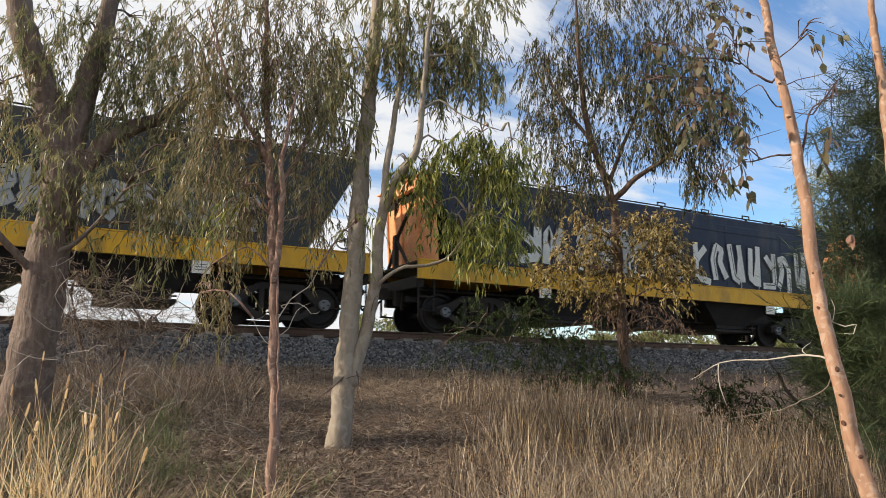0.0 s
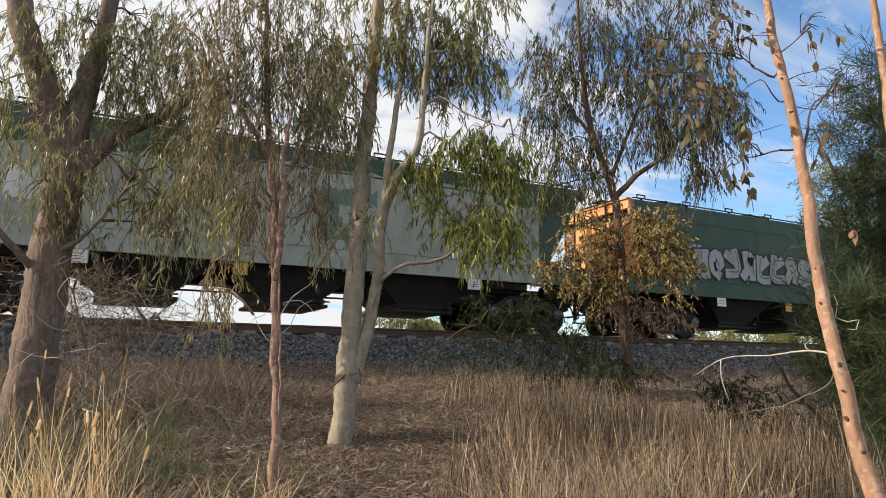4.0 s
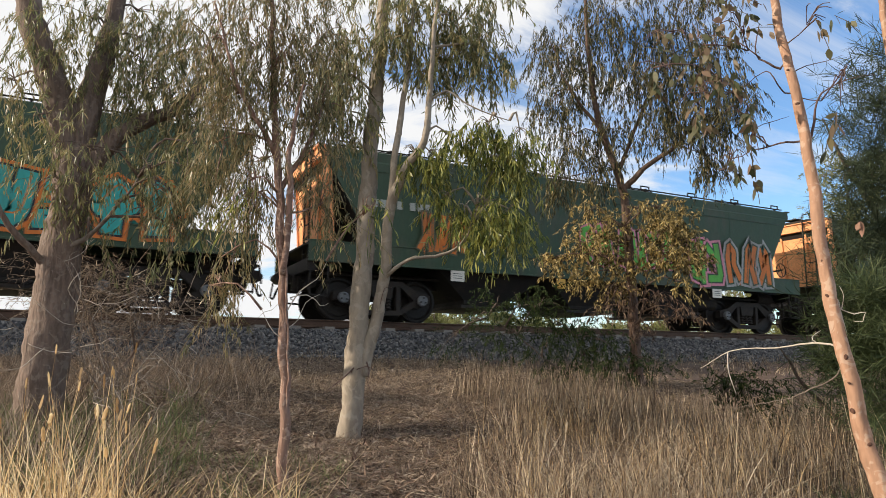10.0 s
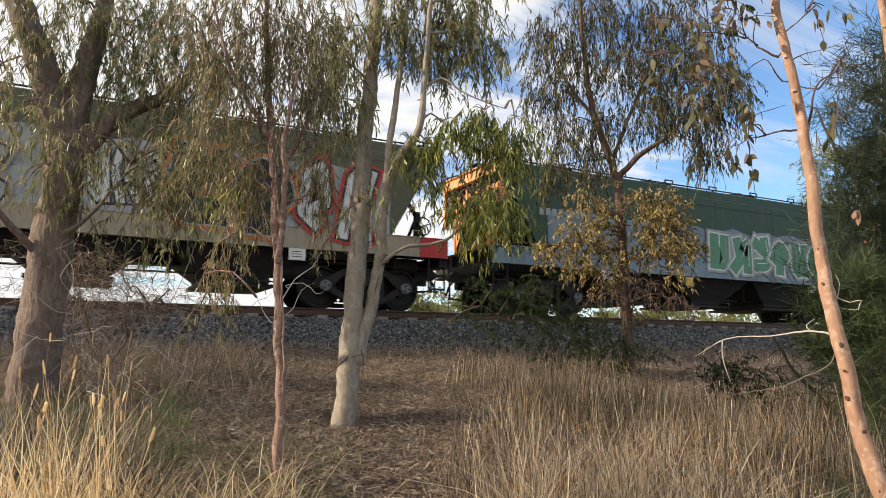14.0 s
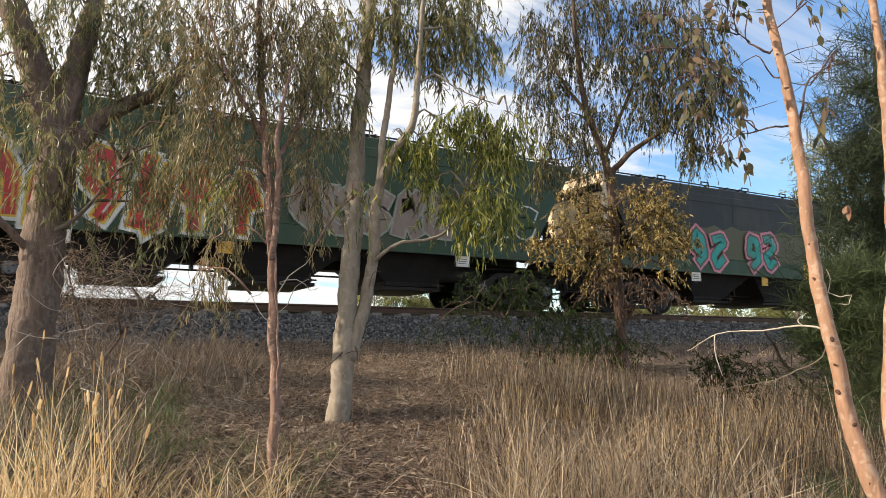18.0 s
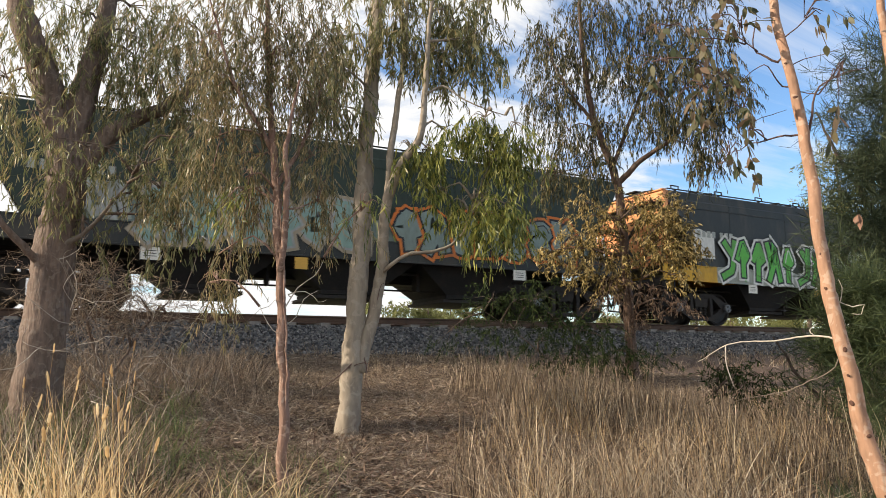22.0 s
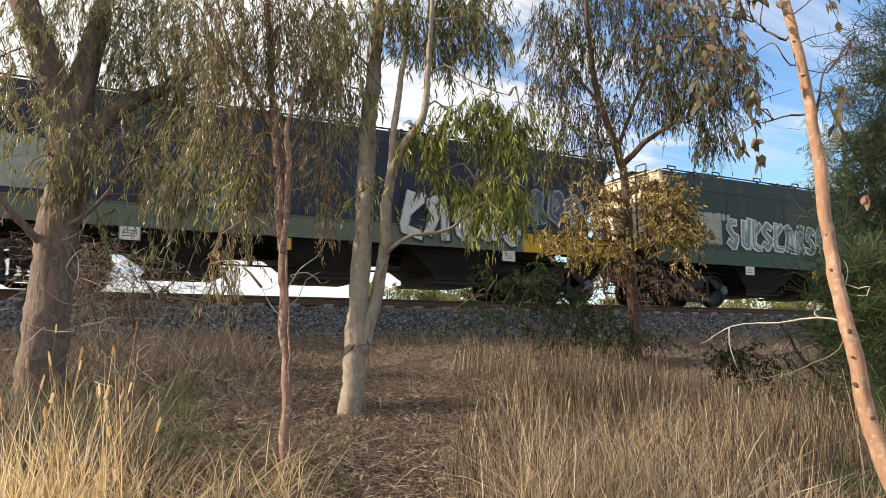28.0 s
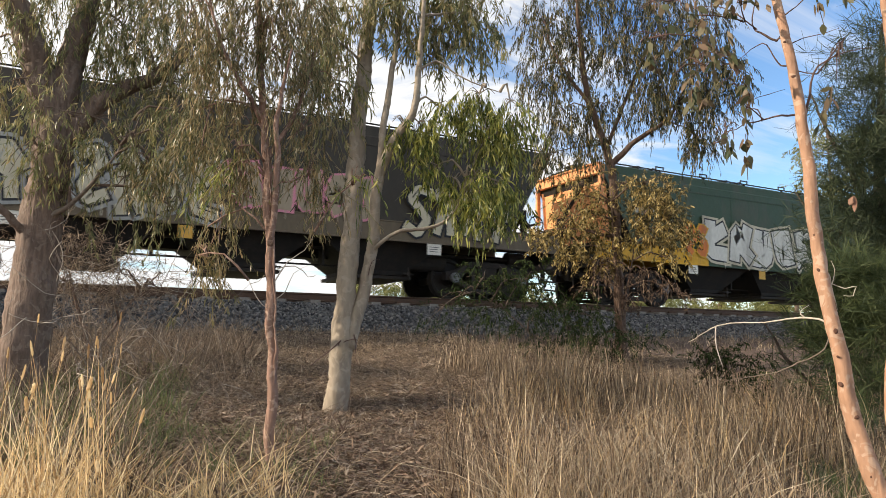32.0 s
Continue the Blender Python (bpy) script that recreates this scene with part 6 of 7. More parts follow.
pink_gum = plant("gum_tree", "leaning sun-lit pink-barked gum with dark knots and a second stem", "tree", (3.68, 2.05, 0.28),
    [("trunk", PINK_STEM, PINK_GIRTH),
     ("limb", [(3.70, 2.03, 0.50), (3.745, 2.09, 0.9), (3.755, 2.11, 1.3), (3.79, 2.08, 1.77), (3.845, 2.06, 2.31), (3.895, 2.075, 2.88), (3.885, 2.09, 3.35), (3.88, 2.10, 3.9)], (0.047, 0.041, 0.037, 0.034, 0.031, 0.027, 0.022, 0.015)),
     ("twig", [(3.6, 2.54, 3.33), (3.56, 2.6, 3.37), (3.55, 2.65, 3.42), (3.56, 2.67, 3.51), (3.57, 2.65, 3.65)], (0.0075, 0.0061, 0.0048, 0.0041, 0.0027)),
     ("twig", [(3.55, 2.65, 3.42), (3.49, 2.76, 3.57), (3.44, 2.85, 3.65), (3.39, 2.95, 3.66), (3.29, 3.06, 3.74)], (0.0041, 0.0034, 0.0027, 0.0020, 0.0010)),
     ("twig", [(3.6, 2.53, 3.17), (3.57, 2.56, 3.22), (3.57, 2.59, 3.31), (3.55, 2.64, 3.32), (3.52, 2.71, 3.29), (3.49, 2.76, 3.23)], (0.0048, 0.0041, 0.0034, 0.0027, 0.0020, 0.0010)),
     ("twig", [(3.57, 2.48, 2.85), (3.54, 2.56, 2.86), (3.51, 2.65, 2.85), (3.5, 2.72, 2.89), (3.47, 2.78, 2.96)], (0.0061, 0.0048, 0.0041, 0.0027, 0.0014)),
     ("twig", [(3.5, 2.7, 2.87), (3.47, 2.75, 2.82), (3.45, 2.81, 2.82), (3.4, 2.87, 2.75)], (0.0034, 0.0027, 0.0020, 0.0010)),
     ("twig", [(3.5, 2.72, 2.89), (3.52, 2.69, 2.99), (3.58, 2.6, 3.02), (3.63, 2.54, 3.03)], (0.0027, 0.0020, 0.0020, 0.0010)),
     ("twig", [(3.62, 2.41, 2.84), (3.64, 2.38, 2.96), (3.65, 2.36, 3.07), (3.68, 2.32, 3.13), (3.73, 2.23, 3.17), (3.8, 2.12, 3.17)], (0.0082, 0.0068, 0.0054, 0.0041, 0.0027, 0.0014)),
     ("twig", [(3.65, 2.36, 3.07), (3.6, 2.44, 3.12), (3.57, 2.48, 3.15)], (0.0034, 0.0027, 0.0020)),
     ("twig", [(3.62, 2.51, 3.27), (3.68, 2.43, 3.32), (3.73, 2.35, 3.33), (3.77, 2.28, 3.34)], (0.0041, 0.0027, 0.0020, 0.0010)),
     ("dead_twig", [(3.562, 2.296, 1.927), (3.571, 2.281, 1.882), (3.576, 2.274, 1.817), (3.582, 2.264, 1.743)], (0.003, 0.0026, 0.0024, 0.0012)),
     ("dead_twig", [(3.573, 2.279, 1.882), (3.602, 2.233, 1.860), (3.628, 2.190, 1.861), (3.620, 2.203, 1.818), (3.598, 2.239, 1.822)], (0.003, 0.0026, 0.0024, 0.002, 0.0012)),
     ("dead_twig", [(3.574, 2.277, 1.885), (3.584, 2.260, 1.950), (3.575, 2.275, 2.004)], (0.0026, 0.002, 0.0012))],
    M["bark_pink"], [(3.09, 2.91, 3.58, 0.22, 0.15, 9), (3.22, 2.77, 3.47, 0.18, 0.15, 9), (3.28, 2.71, 3.28, 0.18, 0.18, 10), (3.19, 2.81, 3.2, 0.18, 0.18, 9), (3.33, 2.65, 3.03, 0.15, 0.15, 6), (3.36, 2.6, 3.54, 0.18, 0.15, 6), (3.3, 2.68, 2.76, 0.11, 0.11, 4), (3.58, 2.29, 3.52, 0.15, 0.11, 5), (3.38, 2.58, 2.88, 0.11, 0.11, 3), (3.63, 2.22, 3.1, 0.09, 0.15, 3), (3.02, 2.99, 3.37, 0.15, 0.15, 6), (3.27, 2.71, 3.82, 0.22, 0.15, 8)], M["leaf_big"], 0.07, 0.034, 8, 0.9, 77, GUM, twig_len=0.20, sway=3.0, reach=0.35, sides=16, thick_leaf=0.5)
pink_gum.matrix_basis = pose(3.658, 2.084, 0.28)
_bulge = bmesh.new()
bmesh.ops.create_icosphere(_bulge, subdivisions=2, radius=1.0)
for _v in _bulge.verts:
    _v.co = Vector((_v.co.x * 0.007, _v.co.y * 0.015, _v.co.z * (0.009 if _v.co.z > 0 else 0.013)))
_knot_me = from_bm("knot", _bulge, M["knot"], True)
_stem, _girth = resample(PINK_STEM, PINK_GIRTH, 0.05)
for _z, _turn, _size in ((0.92, -15, 0.7), (1.20, 25, 0.9), (1.36, -28, 1.1), (1.50, -5, 0.6), (1.63, 12, 1.0), (1.95, -30, 0.8), (2.14, -12, 0.6), (2.40, 30, 0.9), (2.71, -30, 0.7), (3.06, 0, 0.9), (3.28, -25, 0.6)):
    _c, _r = [np.interp(_z, _stem[:, 2], _stem[:, a]) for a in (0, 1)], np.interp(_z, _stem[:, 2], _girth)
    _a = math.atan2(-_c[1], -_c[0]) + radians(_turn)
    _at = pose(_c[0] - 3.68 + 0.97 * _r * math.cos(_a), _c[1] - 2.05 + 0.97 * _r * math.sin(_a), _z - 0.28, 8 * _turn, 0, math.degrees(_a))
    part("knot", _knot_me, pink_gum, "dark knot in the bark", _at @ Matrix.Diagonal((_size, _size, _size, 1)))
_v, _q, _t = blades(np.zeros((3, 3)), unit(np.array([(0.1, 0, -1), (-0.2, 0.1, -1), (0.05, -0.1, -1)])), unit(np.array([(1, 0.4, 0), (0.6, -1, 0), (-0.3, 1, 0)])),
                    np.array([0.10, 0.07, 0.12]), np.array([0.05, 0.04, 0.03]), np.array([(0.02, 0, 0), (-0.02, 0.01, 0), (-0.03, 0, 0)]), 4)
part("dead_leaf", fast_mesh("dead_leaf", _v, _q, _t, M["dry_leaf"]), pink_gum, "curled dead brown leaf", pose(-0.001, 0.153, 2.066))
plant("she_oak", "dark green she-oak with fine drooping needles", "tree", (9.6, 5.5, 0.75),
    [("trunk", [(9.6, 5.5, 0.6), (9.55, 5.55, 2.0), (9.6, 5.5, 3.5), (9.7, 5.45, 4.8), (9.75, 5.4, 6.0)], (0.12, 0.10, 0.08, 0.05, 0.015)),
     ("limb", [(9.57, 5.53, 2.4), (9.0, 5.9, 3.0), (8.7, 6.1, 3.6)], (0.04, 0.03, 0.01)),
     ("limb", [(9.6, 5.5, 3.2), (9.2, 5.8, 4.2), (9.0, 6.0, 5.0)], (0.04, 0.025, 0.01))],
    M["bark_dark"], [(9.23, 5, 5.4, 0.42, 0.42, 22), (9.07, 5.3, 5.0, 0.36, 0.40, 20), (9.2, 5.06, 4.81, 0.54, 0.54, 36), (8.99, 5.43, 4.19, 0.25, 0.40, 8), (9.08, 5.26, 4.16, 0.54, 0.54, 40), (9.26, 4.95, 4.03, 0.54, 0.54, 36), (9.01, 5.39, 3.46, 0.45, 0.45, 30), (9.18, 5.1, 3.31, 0.54, 0.54, 40), (8.91, 5.56, 2.91, 0.45, 0.45, 30), (9.12, 5.2, 2.58, 0.54, 0.54, 36)], M["needle"], 0.26, 0.009, 36, 0.15, 88, up=0.25, twig_len=0.5, segs=2, thick_leaf=1.7)
plant("she_oak_shrub", "low feathery green she-oak shrub with soft needles", "shrub", (7.2, 4.6, 0.62),
    [("trunk", [(7.2, 4.6, 0.5), (7.15, 4.65, 1.2), (7.1, 4.7, 1.9)], (0.05, 0.035, 0.012)),
     ("limb", [(7.18, 4.62, 0.8), (6.8, 4.9, 1.3), (6.6, 5.1, 1.8)], (0.03, 0.02, 0.008))],
    M["bark_dark"], [(6.83, 4.54, 2.19, 0.24, 0.24, 9), (6.99, 4.29, 2.15, 0.35, 0.35, 24), (7.14, 4.02, 2.03, 0.42, 0.42, 30), (6.79, 4.6, 1.87, 0.21, 0.24, 8), (6.95, 4.35, 1.75, 0.35, 0.35, 24), (7.12, 4.07, 1.58, 0.42, 0.42, 30), (6.8, 4.58, 1.47, 0.24, 0.24, 9), (7, 4.26, 1.19, 0.42, 0.28, 24)], M["needle_light"], 0.22, 0.007, 34, 0.15, 99, up=0.25, twig_len=0.42, segs=2, thick_leaf=2.6)
plant("bush", "small dark green bush at the foot of the ballast", "shrub", (7.05, 8.85, 1.2),
    [("stem", [(7.05, 8.85, 1.15), (6.95, 8.85, 1.5), (6.85, 8.9, 1.95)], (0.014, 0.01, 0.004)),
     ("stem", [(7.02, 8.87, 1.15), (6.5, 9.2, 1.6), (6.1, 9.45, 2.0), (5.7, 9.7, 2.3)], (0.014, 0.01, 0.007, 0.003)),
     ("stem", [(7.08, 8.85, 1.15), (7.4, 8.85, 1.35), (7.75, 8.8, 1.65)], (0.014, 0.01, 0.004))],
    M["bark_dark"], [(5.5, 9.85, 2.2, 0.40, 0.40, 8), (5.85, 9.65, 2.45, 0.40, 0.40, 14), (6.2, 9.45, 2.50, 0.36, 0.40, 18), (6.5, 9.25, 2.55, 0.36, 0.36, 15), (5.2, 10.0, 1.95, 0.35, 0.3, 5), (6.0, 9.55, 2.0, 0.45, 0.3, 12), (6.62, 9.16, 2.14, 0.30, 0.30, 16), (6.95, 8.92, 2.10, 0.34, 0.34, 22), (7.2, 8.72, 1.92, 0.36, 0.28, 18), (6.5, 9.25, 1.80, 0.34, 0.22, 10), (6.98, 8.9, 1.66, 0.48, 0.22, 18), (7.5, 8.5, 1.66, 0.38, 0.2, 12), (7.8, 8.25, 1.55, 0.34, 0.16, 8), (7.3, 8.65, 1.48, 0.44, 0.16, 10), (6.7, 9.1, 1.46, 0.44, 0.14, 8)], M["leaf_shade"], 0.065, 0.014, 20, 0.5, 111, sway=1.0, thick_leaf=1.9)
plant("bush", "low dull green bush among dry grass", "shrub", (6.3, 5.6, 0.78),
    [("trunk", [(6.3, 5.6, 0.7), (6.35, 5.6, 0.95), (6.3, 5.65, 1.2)], (0.02, 0.015, 0.006))],
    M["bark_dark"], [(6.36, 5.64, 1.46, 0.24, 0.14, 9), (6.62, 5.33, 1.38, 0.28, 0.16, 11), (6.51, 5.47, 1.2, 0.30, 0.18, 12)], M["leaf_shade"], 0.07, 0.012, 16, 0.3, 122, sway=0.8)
plant("twiggy_shrub", "grey leafless twiggy shrub before the rails", "shrub", (0.3, 9.0, 1.2),
    [("trunk", [(0.3, 9.0, 1.1), (0.1, 9.0, 1.7), (-0.1, 9.0, 2.4)], (0.03, 0.02, 0.008)),
     ("limb", [(0.25, 9.0, 1.3), (0.6, 9.0, 1.9), (0.9, 9.0, 2.3)], (0.02, 0.014, 0.006))],
    M["bark_grey"], [(0.08, 9, 2.49, 0.46, 0.31, 34), (-0.13, 9, 2.15, 0.46, 0.31, 38), (0.45, 8.99, 2.24, 0.42, 0.36, 34), (-0.43, 8.99, 2.52, 0.38, 0.46, 24), (0.3, 8.95, 1.85, 0.5, 0.3, 30), (0.85, 8.95, 2.1, 0.36, 0.34, 18)], M["litter"], 0.09, 0.006, 11, 0.15, 133, sway=0.8)


def far_trees():
    rng = np.random.default_rng(9)
    spots = [(40, 62, 5.5), (50, 60, 5), (62, 66, 6), (75, 70, 7), (22, 70, 4.2), (30, 75, 5), (14, 80, 3.4), (92, 72, 7), (56, 48, 9.5), (110, 80, 8), (62, 44, 11), (26, 64, 6.6), (30, 62, 6.4), (33, 63, 6.9), (37, 64, 6.5), (45, 64, 6.9), (56, 65, 6.1), (68, 68, 6.4), (82, 70, 6.6), (98, 74, 7.0), (36, 70, 6.0), (88, 66, 6.5), (104, 70, 7.0), (116, 74, 7.4)]
    for i, (x, y, h) in enumerate(spots):
        cl = []
        for k in range(12):
            a, r = rng.uniform(0, 6.28), h * 0.32 * rng.random() ** 0.5
            cl.append((x + r * math.cos(a), y + r * math.sin(a), 0.9 + h * rng.uniform(0.35, 0.95), h * rng.uniform(0.10, 0.17), h * rng.uniform(0.09, 0.14), 26))
        plant("distant_tree", "distant sun-lit olive-green tree beyond the railway", "tree", (x, y, 0.9),
              [("trunk", [(x, y, 0.7), (x + 0.1, y, 0.9 + h * 0.4), (x, y + 0.1, 0.9 + h * 0.85)], (h * 0.025, h * 0.018, h * 0.005))],
              M["bark_grey"], cl, M["leaf_far"], 0.30, 0.10, 12, 0.5, 500 + i * 31, "distant trees", thick_leaf=1.3, twig_len=0.7, sway=0, segs=2, reach=2.5)

    x, y, tip = 37.9, 24.3, 15.2
    cl = []
    for k in range(26):
        a, r = rng.uniform(0, 6.28), 1.9 * rng.random() ** 0.5
        cl.append((x + r * math.cos(a), y + r * math.sin(a), rng.uniform(6, tip - 0.7 * r), 0.9, 0.8, 34))
    plant("distant_tree", "tall pale olive gum beyond the railway, lit by the sun", "tree", (x, y, 0.9),
          [("trunk", [(x, y, 0.7), (x + 0.1, y, 7), (x, y + 0.1, 13.5)], (0.22, 0.15, 0.04))],
          M["bark_grey"], cl, M["leaf_far"], 0.16, 0.045, 14, 0.5, 990, "distant trees", thick_leaf=1.3, twig_len=0.5, sway=0, segs=2, reach=2.0)


far_trees()

# ---- grasses, straw and dead twigs ----
def straw_litter():
    """Flattened dead grass and bark strips over the bank."""
    rng = np.random.default_rng(21)
    n = 215000
    r = 2.6 + 10.5 * rng.random(n) ** 0.8
    a = np.radians(rng.uniform(-12, 66, n))
    x, y = r * np.sin(a), r * np.cos(a)
    far = rng.random(n) < 0.25                   # a thinner spread all round
    x, y = np.where(far, rng.uniform(-16, 28, n), x), np.where(far, rng.uniform(-9, 12.2, n), y)
    keep = y < 12.2
    x, y = x[keep], y[keep]
    n = len(x)
    base = np.stack([x, y, ground_z(x, y) + rng.uniform(0.0, 0.03, n)], -1)
    d = unit(np.stack([rng.normal(0, 1, n), rng.normal(0, 1, n), np.abs(rng.normal(0.1, 0.28, n))], -1))
    side = unit(np.cross(d, rng.normal(size=(n, 3))))
    L = rng.uniform(0.05, 0.30, n) * rng.uniform(0.6, 1.1, n)
    bend = np.stack([rng.normal(0, 0.03, n), rng.normal(0, 0.03, n), -0.35 * L], -1)
    v, q, t = blades(base, d, side, L, rng.uniform(0.002, 0.0065, n), bend, 3)
    tagged(new("straw_litter", fast_mesh("straw_litter", v, q, t, M["litter"])), "flattened dead brown grass and bark strips covering the bank", "dry grass", kind="stuff")


def tufts(name, label, m, seed, count, where, height, lean=0.22, width=0.005, blades_per=9, spread=0.05, category="dry grass", curl=0.22):
    """Standing grass in tufts; where(rng, n) gives their places."""
    rng = np.random.default_rng(seed)
    x, y = where(rng, count)
    n = len(x) * blades_per
    bx, by = np.repeat(x, blades_per) + rng.normal(0, spread, n), np.repeat(y, blades_per) + rng.normal(0, spread, n)
    base = np.stack([bx, by, ground_z(bx, by) - 0.01], -1)
    d = unit(np.stack([rng.normal(0, lean, n), rng.normal(0, lean, n), np.ones(n)], -1))
    side = unit(np.cross(d, rng.normal(size=(n, 3))))
    L = height * rng.uniform(0.45, 1.15, n) * np.repeat(rng.uniform(0.55, 1.25, len(x)), blades_per)
    bend = np.stack([rng.normal(0, curl, n) * L, rng.normal(0, curl, n) * L, -0.12 * np.abs(rng.normal(0, 1, n)) * L], -1)
    v, q, t = blades(base, d, side, L, width * rng.uniform(0.6, 1.3, n), bend, 3)
    tagged(new(name, fast_mesh(name, v, q, t, m)), label, category, kind="stuff")


def seed_heads(name, label, seed, count, where, height, m, plump=1.0):
    """Bare stalks topped by a furry seed head."""
    rng = np.random.default_rng(seed)
    x, y = where(rng, count)
    vs, fs, n = [], [], 0
    for i in range(count):
        h = height * rng.uniform(0.6, 1.15)
        p = np.array([x[i], y[i], float(ground_z(x[i], y[i])) - 0.01])
        lean = np.array([rng.normal(0, 0.12), rng.normal(0, 0.12), 1.0])
        mid, tip = p + lean * h * 0.55, p + lean * h + np.array([rng.normal(0, 0.05), rng.normal(0, 0.05), 0])
        girth = rng.uniform(0.6, 1.2)
        head = tip + unit(tip - mid) * rng.uniform(0.045, 0.075)
        for pts, rad, sides, step in (([p, mid, tip], (0.0022, 0.0018, 0.0013), 3, 0.2), ([tip, tip * 0.85 + head * 0.15, tip * 0.2 + head * 0.8, head], tuple(r * plump * girth for r in (0.0025, 0.0072, 0.0062, 0.0018)), 6, 0.008)):
            v, f = tube(pts, rad, sides, step, 0.22, i)
            vs.append(v)
            fs += [tuple(j + n for j in q) for q in f]
            n += len(v)
    tagged(new(name, mesh_of(name, np.vstack(vs), fs, m)), label, "dry grass", kind="stuff")


def fan(h0, h1, r0, r1, power=1.0):
    def place(rng, n):
        a, r = np.radians(rng.uniform(h0, h1, n)), r0 + (r1 - r0) * rng.random(n) ** power
        return r * np.sin(a), r * np.cos(a)
    return place


def patchy(place):
    """Thins a stand into drifts with gaps between them."""
    def pick(rng, n):
        x, y = place(rng, 2 * n)
        drift = np.sin(1.9 * x + 0.7 * y) + np.sin(3.1 * y - 1.3 * x + 1.0) + np.sin(5.3 * x + 2.0) * 0.7 + rng.normal(0, 0.8, 2 * n)
        head = np.degrees(np.arctan2(x, y))
        drift -= 2.6 * np.clip((35 - head) / 10, 0, 1) * (head > 16)      # the stand thins out towards its edge
        keep = np.argsort(-drift)[:n]
        return x[keep], y[keep]
    return pick


def far_verge(rng, n):
    return rng.uniform(-3, 24, n), rng.uniform(9.5, 12.3, n)


def fallen_leaves():
    """Curled reddish gum leaves strewn under the trees."""
    rng = np.random.default_rng(23)
    n = 17000
    pick = rng.integers(0, 4, n)
    cx, cy, sp = np.array([2.4, 1.6, 2.6, 4.0])[pick], np.array([6.2, 5.0, 4.6, 6.2])[pick], np.array([1.3, 1.1, 1.2, 1.6])[pick]
    x, y = cx + rng.normal(0, 1, n) * sp, np.clip(cy + rng.normal(0, 1, n) * sp * 0.8, 2.5, 11.5)
    base = np.stack([x, y, ground_z(x, y) + rng.uniform(0.01, 0.045, n)], -1)
    d = unit(np.stack([rng.normal(0, 1, n), rng.normal(0, 1, n), rng.normal(0.05, 0.25, n)], -1))
    side = unit(np.cross(d, rng.normal(0, 0.4, (n, 3)) + np.array([0, 0, 1])))
    L = rng.uniform(0.04, 0.11, n)
    v, q, t = blades(base, d, side, L, rng.uniform(0.006, 0.018, n), np.stack([rng.normal(0, 0.015, n), rng.normal(0, 0.015, n), rng.normal(0.0, 0.012, n)], -1), 3)
    tagged(new("leaf_litter", fast_mesh("leaf_litter", v, q, t, M["fallen"])), "fallen reddish-brown curled gum leaves on the bank", "leaf litter", kind="stuff")


straw_litter()
fallen_leaves()
tufts("tall_grass", "tall golden straw grass standing in the sun", M["straw_gold_lit"], 31, 150, patchy(fan(-9, 4.5, 2.7, 4.9, 0.9)), 0.56, 0.26, width=0.006, blades_per=5, spread=0.06)
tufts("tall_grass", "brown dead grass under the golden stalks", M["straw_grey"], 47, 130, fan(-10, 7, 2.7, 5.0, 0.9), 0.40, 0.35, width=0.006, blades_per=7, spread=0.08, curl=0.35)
tufts("bent_grass", "bent golden straw sprawling over the path's edge", M["straw_gold_lit"], 45, 290, fan(-10, 5, 2.7, 4.1, 0.8), 0.36, 0.55, width=0.0065, blades_per=5, spread=0.09, curl=0.75)
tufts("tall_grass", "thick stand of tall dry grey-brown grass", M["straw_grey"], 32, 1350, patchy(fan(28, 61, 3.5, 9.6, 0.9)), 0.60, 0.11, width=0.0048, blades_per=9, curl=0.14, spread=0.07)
tufts("bent_grass", "bent and broken straw between the standing stalks", M["straw"], 40, 420, patchy(fan(27, 60, 3.5, 8.2, 0.8)), 0.36, 0.55, width=0.005, blades_per=5, curl=0.5, spread=0.08)
tufts("pale_weeds", "pale dead weeds at the foot of the old gum", M["litter"], 44, 230, fan(-9, 5, 4.8, 7.3), 0.42, 0.35, width=0.006, blades_per=8, spread=0.07)
# brighter straw colour paints these stalks as lit above the dark stand
tufts("tall_grass", "sparse sun-lit stalks standing above the dry grass", M["straw"], 37, 260, patchy(fan(29, 59, 3.4, 8.0, 0.8)), 0.68, 0.12, width=0.0046, blades_per=3, spread=0.05, curl=0.16)
tufts("tall_grass", "clump of golden stalks at the slender gum's foot", M["straw_gold_lit"], 46, 26, fan(10.5, 16.5, 3.7, 4.7), 0.50, 0.26, width=0.006, blades_per=6, spread=0.05, curl=0.4)
tufts("bent_grass", "low golden straw running on from the path clump", M["straw_gold_lit"], 50, 75, fan(3, 11, 3.4, 4.5), 0.42, 0.45, width=0.006, blades_per=5, spread=0.07, curl=0.55)
tufts("tall_grass", "bright dry clumps at the near edge of the stand", M["straw_pale"], 53, 110, patchy(fan(33, 50, 3.6, 5.2)), 0.52, 0.14, width=0.0055, blades_per=7, spread=0.05, curl=0.32)
tufts("pale_blades", "pale drooping blades on top of the dry stand", M["straw_pale"], 51, 330, patchy(fan(32, 57, 3.3, 6.0, 1.1)), 0.56, 0.16, width=0.0065, blades_per=4, spread=0.04, curl=0.6)
tufts("matted_straw", "matted straw lying over the open bank", M["litter"], 48, 1500, fan(4, 34, 3.6, 10.5, 0.8), 0.20, 1.3, width=0.0045, blades_per=8, spread=0.10, curl=0.6)
tufts("tall_grass", "dense golden clumps beside the path", M["straw_gold_lit"], 49, 95, fan(-10, 6.5, 2.8, 3.8), 0.48, 0.28, width=0.006, blades_per=6, spread=0.045, curl=0.35)
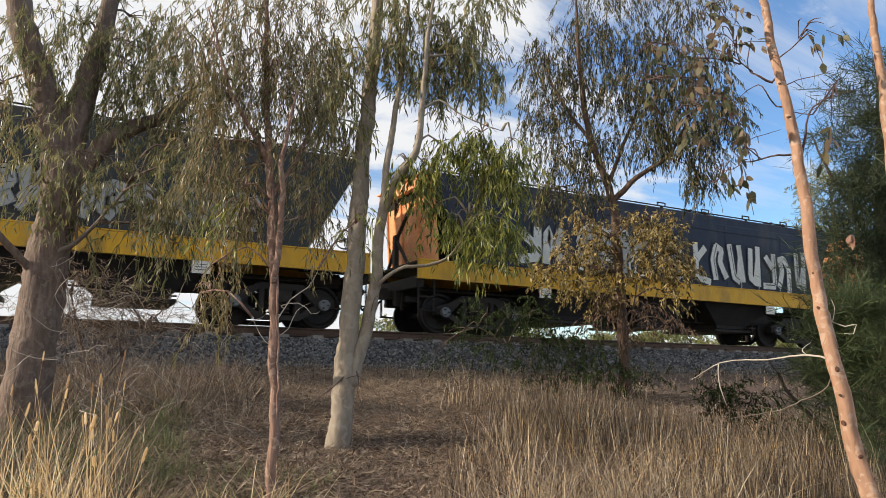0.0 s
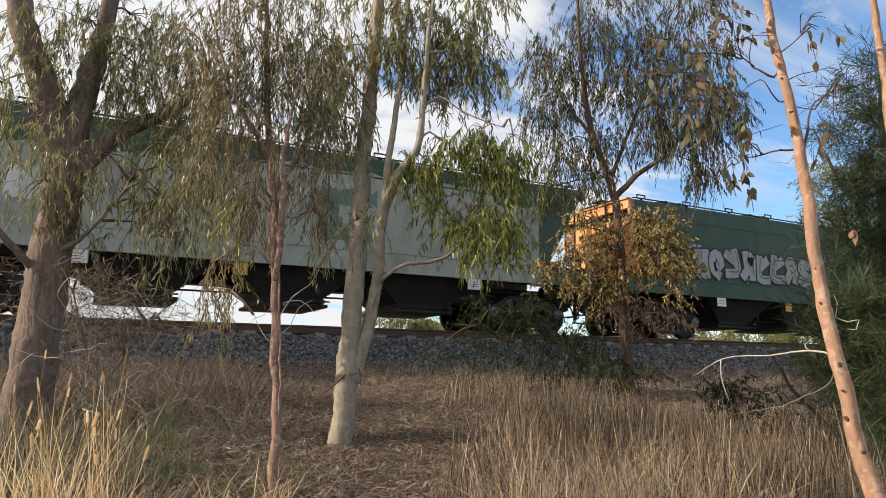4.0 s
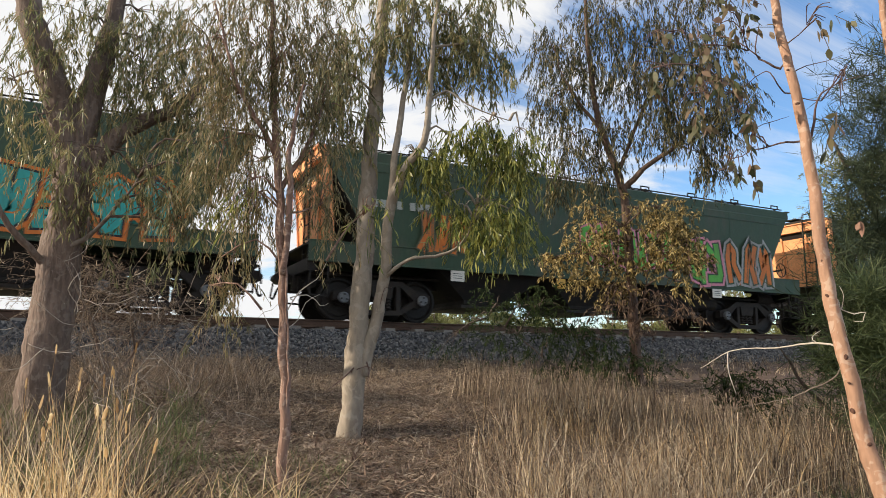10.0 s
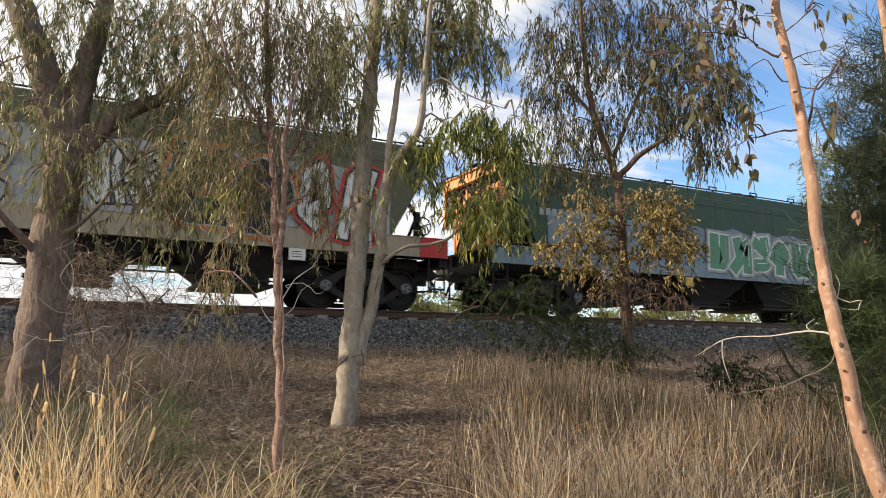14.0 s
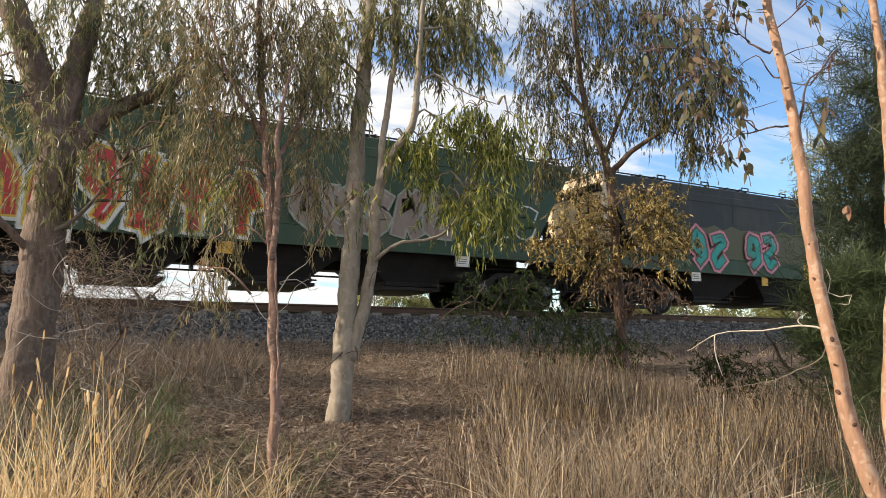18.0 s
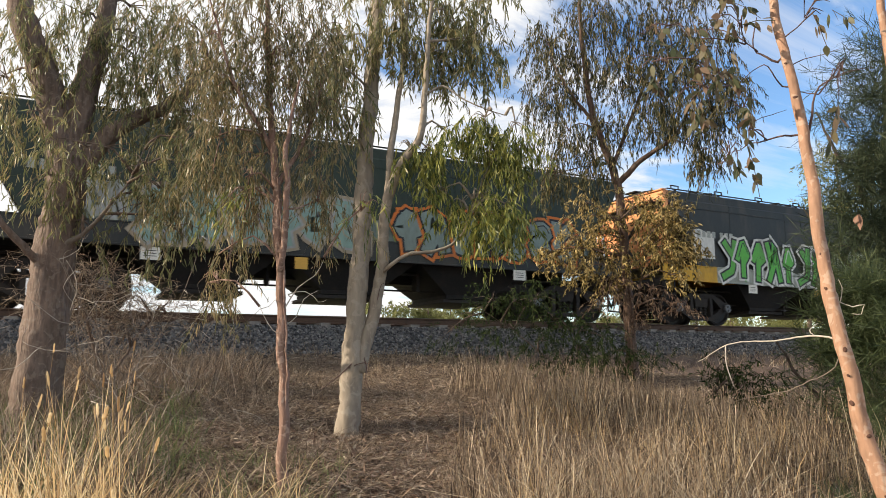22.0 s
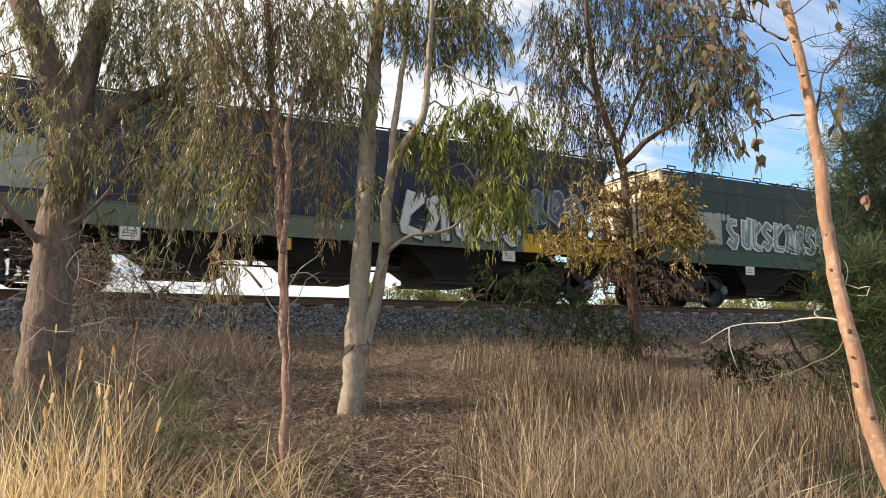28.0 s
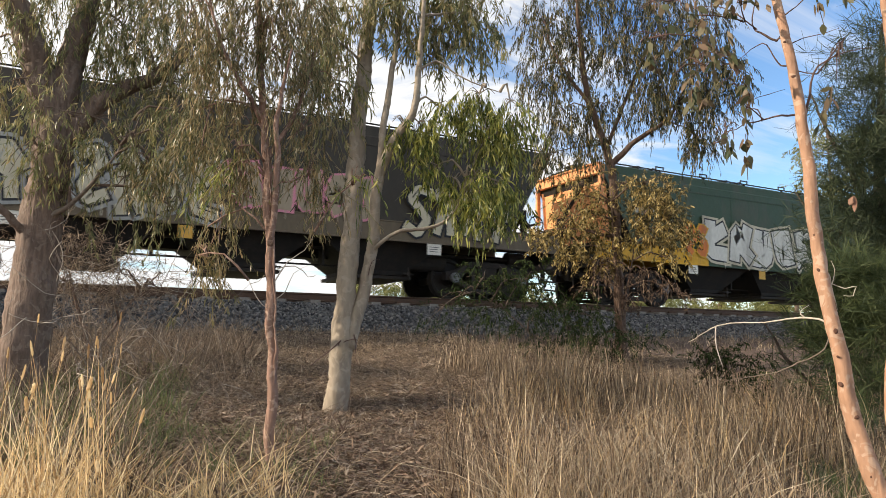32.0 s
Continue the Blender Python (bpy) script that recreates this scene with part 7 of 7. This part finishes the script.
# the corner's shade is in the colour: darker needle material replaces green_grass
tufts("green_grass", "dark green grass shaded by the she-oak shrub", M["needle_light"], 39, 300, fan(55, 65, 3.6, 6.5), 0.30, 0.35, category="grass")
tufts("dead_stalks", "grey-brown dead weed stalks before the ballast", M["litter"], 38, 330, fan(-8, 13, 7.6, 10.6), 0.62, 0.45, width=0.0055, blades_per=7, spread=0.09, curl=0.35)
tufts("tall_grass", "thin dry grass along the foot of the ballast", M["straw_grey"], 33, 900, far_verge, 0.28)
tufts("tall_grass", "scattered short dry grass over the bank", M["litter"], 34, 2600, fan(-10, 64, 3.5, 11.5, 0.7), 0.17, 0.6, curl=0.45)
tufts("green_grass", "tufts of fresh green grass among the straw", M["green_grass"], 35, 300, fan(-6, 20, 3.2, 6.0), 0.17, 0.4, category="grass")
tufts("green_grass", "dull green weeds before the ballast", M["green_grass"], 36, 300, fan(-6, 8, 5.0, 8.5), 0.30, 0.35, category="grass")
tufts("tall_grass", "tall upright golden stalks beside the path", M["straw_gold_lit"], 52, 74, patchy(fan(-7.5, 4.5, 3.3, 4.7)), 0.80, 0.10, width=0.0055, blades_per=4, spread=0.05, curl=0.12)
seed_heads("seed_stalks", "straw stalks with furry seed heads by the path", 41, 40, fan(-8.0, 4.5, 3.1, 4.7), 0.90, M["straw_gold_lit"])
seed_heads("seed_stalks", "straw stalks with furry seed heads on the bank", 42, 34, fan(29, 58, 3.6, 7.5), 0.74, M["straw_pale"], 0.62)


def dead_branch(label, specs):
    b = new("dead_branch")
    root = np.array(specs[0][0][0])
    b.matrix_basis = pose(*root)
    tagged(b, label, "branch")
    for i, (pts, rad, wood) in enumerate(specs):
        v, f = tube(np.array(pts) - root, rad, 6, 0.05, 0.1, i, 0.006)
        part("twig", mesh_of("twig", v, f, M[wood], smooth=True), b)


dead_branch("bleached dead branch lying across the grass", [
    ([(4.2, 2.72, 1.67), (4.19, 2.9, 1.73), (4.2, 3.23, 1.7), (4.17, 3.59, 1.67), (4.1, 3.82, 1.55)], (0.007, 0.006, 0.005, 0.004, 0.002), "dead_wood"),
    ([(4.16, 3.6, 1.67), (4.16, 3.6, 1.51), (4.18, 3.57, 1.38)], (0.005, 0.004, 0.002), "dead_wood"),
    ([(4.2, 2.74, 1.67), (4.2, 2.8, 1.53), (4.19, 3.08, 1.39), (4.16, 3.3, 1.33), (4.13, 3.55, 1.27)], (0.005, 0.004, 0.004, 0.003, 0.0015), "grey_wood"),
    ([(4.18, 2.92, 1.73), (4.21, 2.97, 1.77), (4.28, 2.96, 1.81)], (0.004, 0.003, 0.002), "dead_wood")])

def dead_brush(label, root, stems, reach, seed):
    """A tangle of fine bare twigs that rises from one root and forks."""
    rng = np.random.default_rng(seed)
    b = new("dead_brush")
    b.matrix_basis = pose(*root)
    tagged(b, label, "branch")
    for i in range(stems):
        way = unit(np.array([rng.normal(0, 0.55), rng.normal(0, 0.35), 1.0]))
        pts = [np.zeros(3)]
        for _ in range(4):
            way = unit(way + rng.normal(0, 0.25, 3) + np.array([0, 0, -0.07]))
            pts.append(pts[-1] + way * reach * rng.uniform(0.18, 0.30))
        v, f = tube(pts, (0.007, 0.005, 0.004, 0.003, 0.0016), 5, 0.06, 0.1, i, 0.008)
        stem = part("stem", mesh_of("stem", v, f, M["grey_wood"], smooth=True), b)
        for k in range(7):
            q = pts[1 + k % 4]
            d = unit(way * 0.4 + rng.normal(0, 0.7, 3))
            e = q + d * rng.uniform(0.15, 0.4)
            v, f = tube([q, (q + e) / 2 + rng.normal(0, 0.03, 3), e, e + unit(d + rng.normal(0, 0.6, 3)) * 0.12], (0.003, 0.0025, 0.002, 0.001), 4, 0.05, 0.1, k, 0.005)
            part("twig", mesh_of("twig", v, f, M["dead_wood"] if k % 3 == 0 else M["grey_wood"], smooth=True), stem)


dead_brush("tangle of bleached bare twigs beside the old gum", (0.32, 7.0, float(ground_z(0.32, 7.0)) - 0.03), 9, 1.75, 61)
dead_brush("tangle of bare grey twigs under the gums", (1.0, 7.9, float(ground_z(1.0, 7.9)) - 0.03), 8, 1.4, 62)
dead_brush("grey bare twigs standing before the rails", (0.25, 8.3, float(ground_z(0.25, 8.3)) - 0.03), 8, 1.7, 63)

# ---- what moves ----
SPEEDS = ((0, 14.34), (4, 14.52), (8, 14.67), (12, 14.82), (16, 15.06), (20, 15.43), (24, 15.86), (28, 16.24), (32, 16.54))   # seconds, metres a second
FIRST = 13.85                                                    # the middle of wagon 0 at the start
SLACK = {11: -0.2, 12: -0.1, 5: 0.15, 6: 0.1, 7: -0.1, 8: -0.15, 9: -0.25, 10: 0.1, 13: -0.05, 15: 0.5, 16: 0.55, 18: 0.15, 19: -0.3, 26: -0.1, 28: -0.3, 30: 0.25, 31: 0.3}   # stretch of the couplings


def run(t):
    """How far the train has gone at t."""
    n = 200
    ts = np.linspace(0, t, n + 1)
    v = np.interp(ts, [a for a, _ in SPEEDS], [b for _, b in SPEEDS])
    return float(((v[1:] + v[:-1]) / 2).sum() * t / n)


def motions():
    times = [i * 1.0 for i in range(33)]
    gone = [run(t) for t in times]
    for k, w in TRAIN:
        walk(w, [(t, pose(FIRST + k * PITCH + SLACK.get(k, 0) - d, TRACK_Y, RAIL_TOP)) for t, d in zip(times, gone)])
    # wheels turn as they roll, while their wagon is near
    beat = [i / FPS for i in range(int(32 * FPS) + 1)]
    rolled = np.interp(beat, times, gone)
    for k, wheel, x in SPIN:
        at = [(t, d) for t, d in zip(beat, rolled) if -14 < FIRST + k * PITCH - d < 42]
        if len(at) > 1:
            rows = [(t, pose(x, 0, 0.455, 0, -math.degrees(d / 0.455), 0)) for t, d in at]
            walk(wheel, [(0.0, rows[0][1])] * (rows[0][0] > 0.05) + rows + [(32.0, rows[-1][1])] * (rows[-1][0] < 31.95))
    sway()


motions()
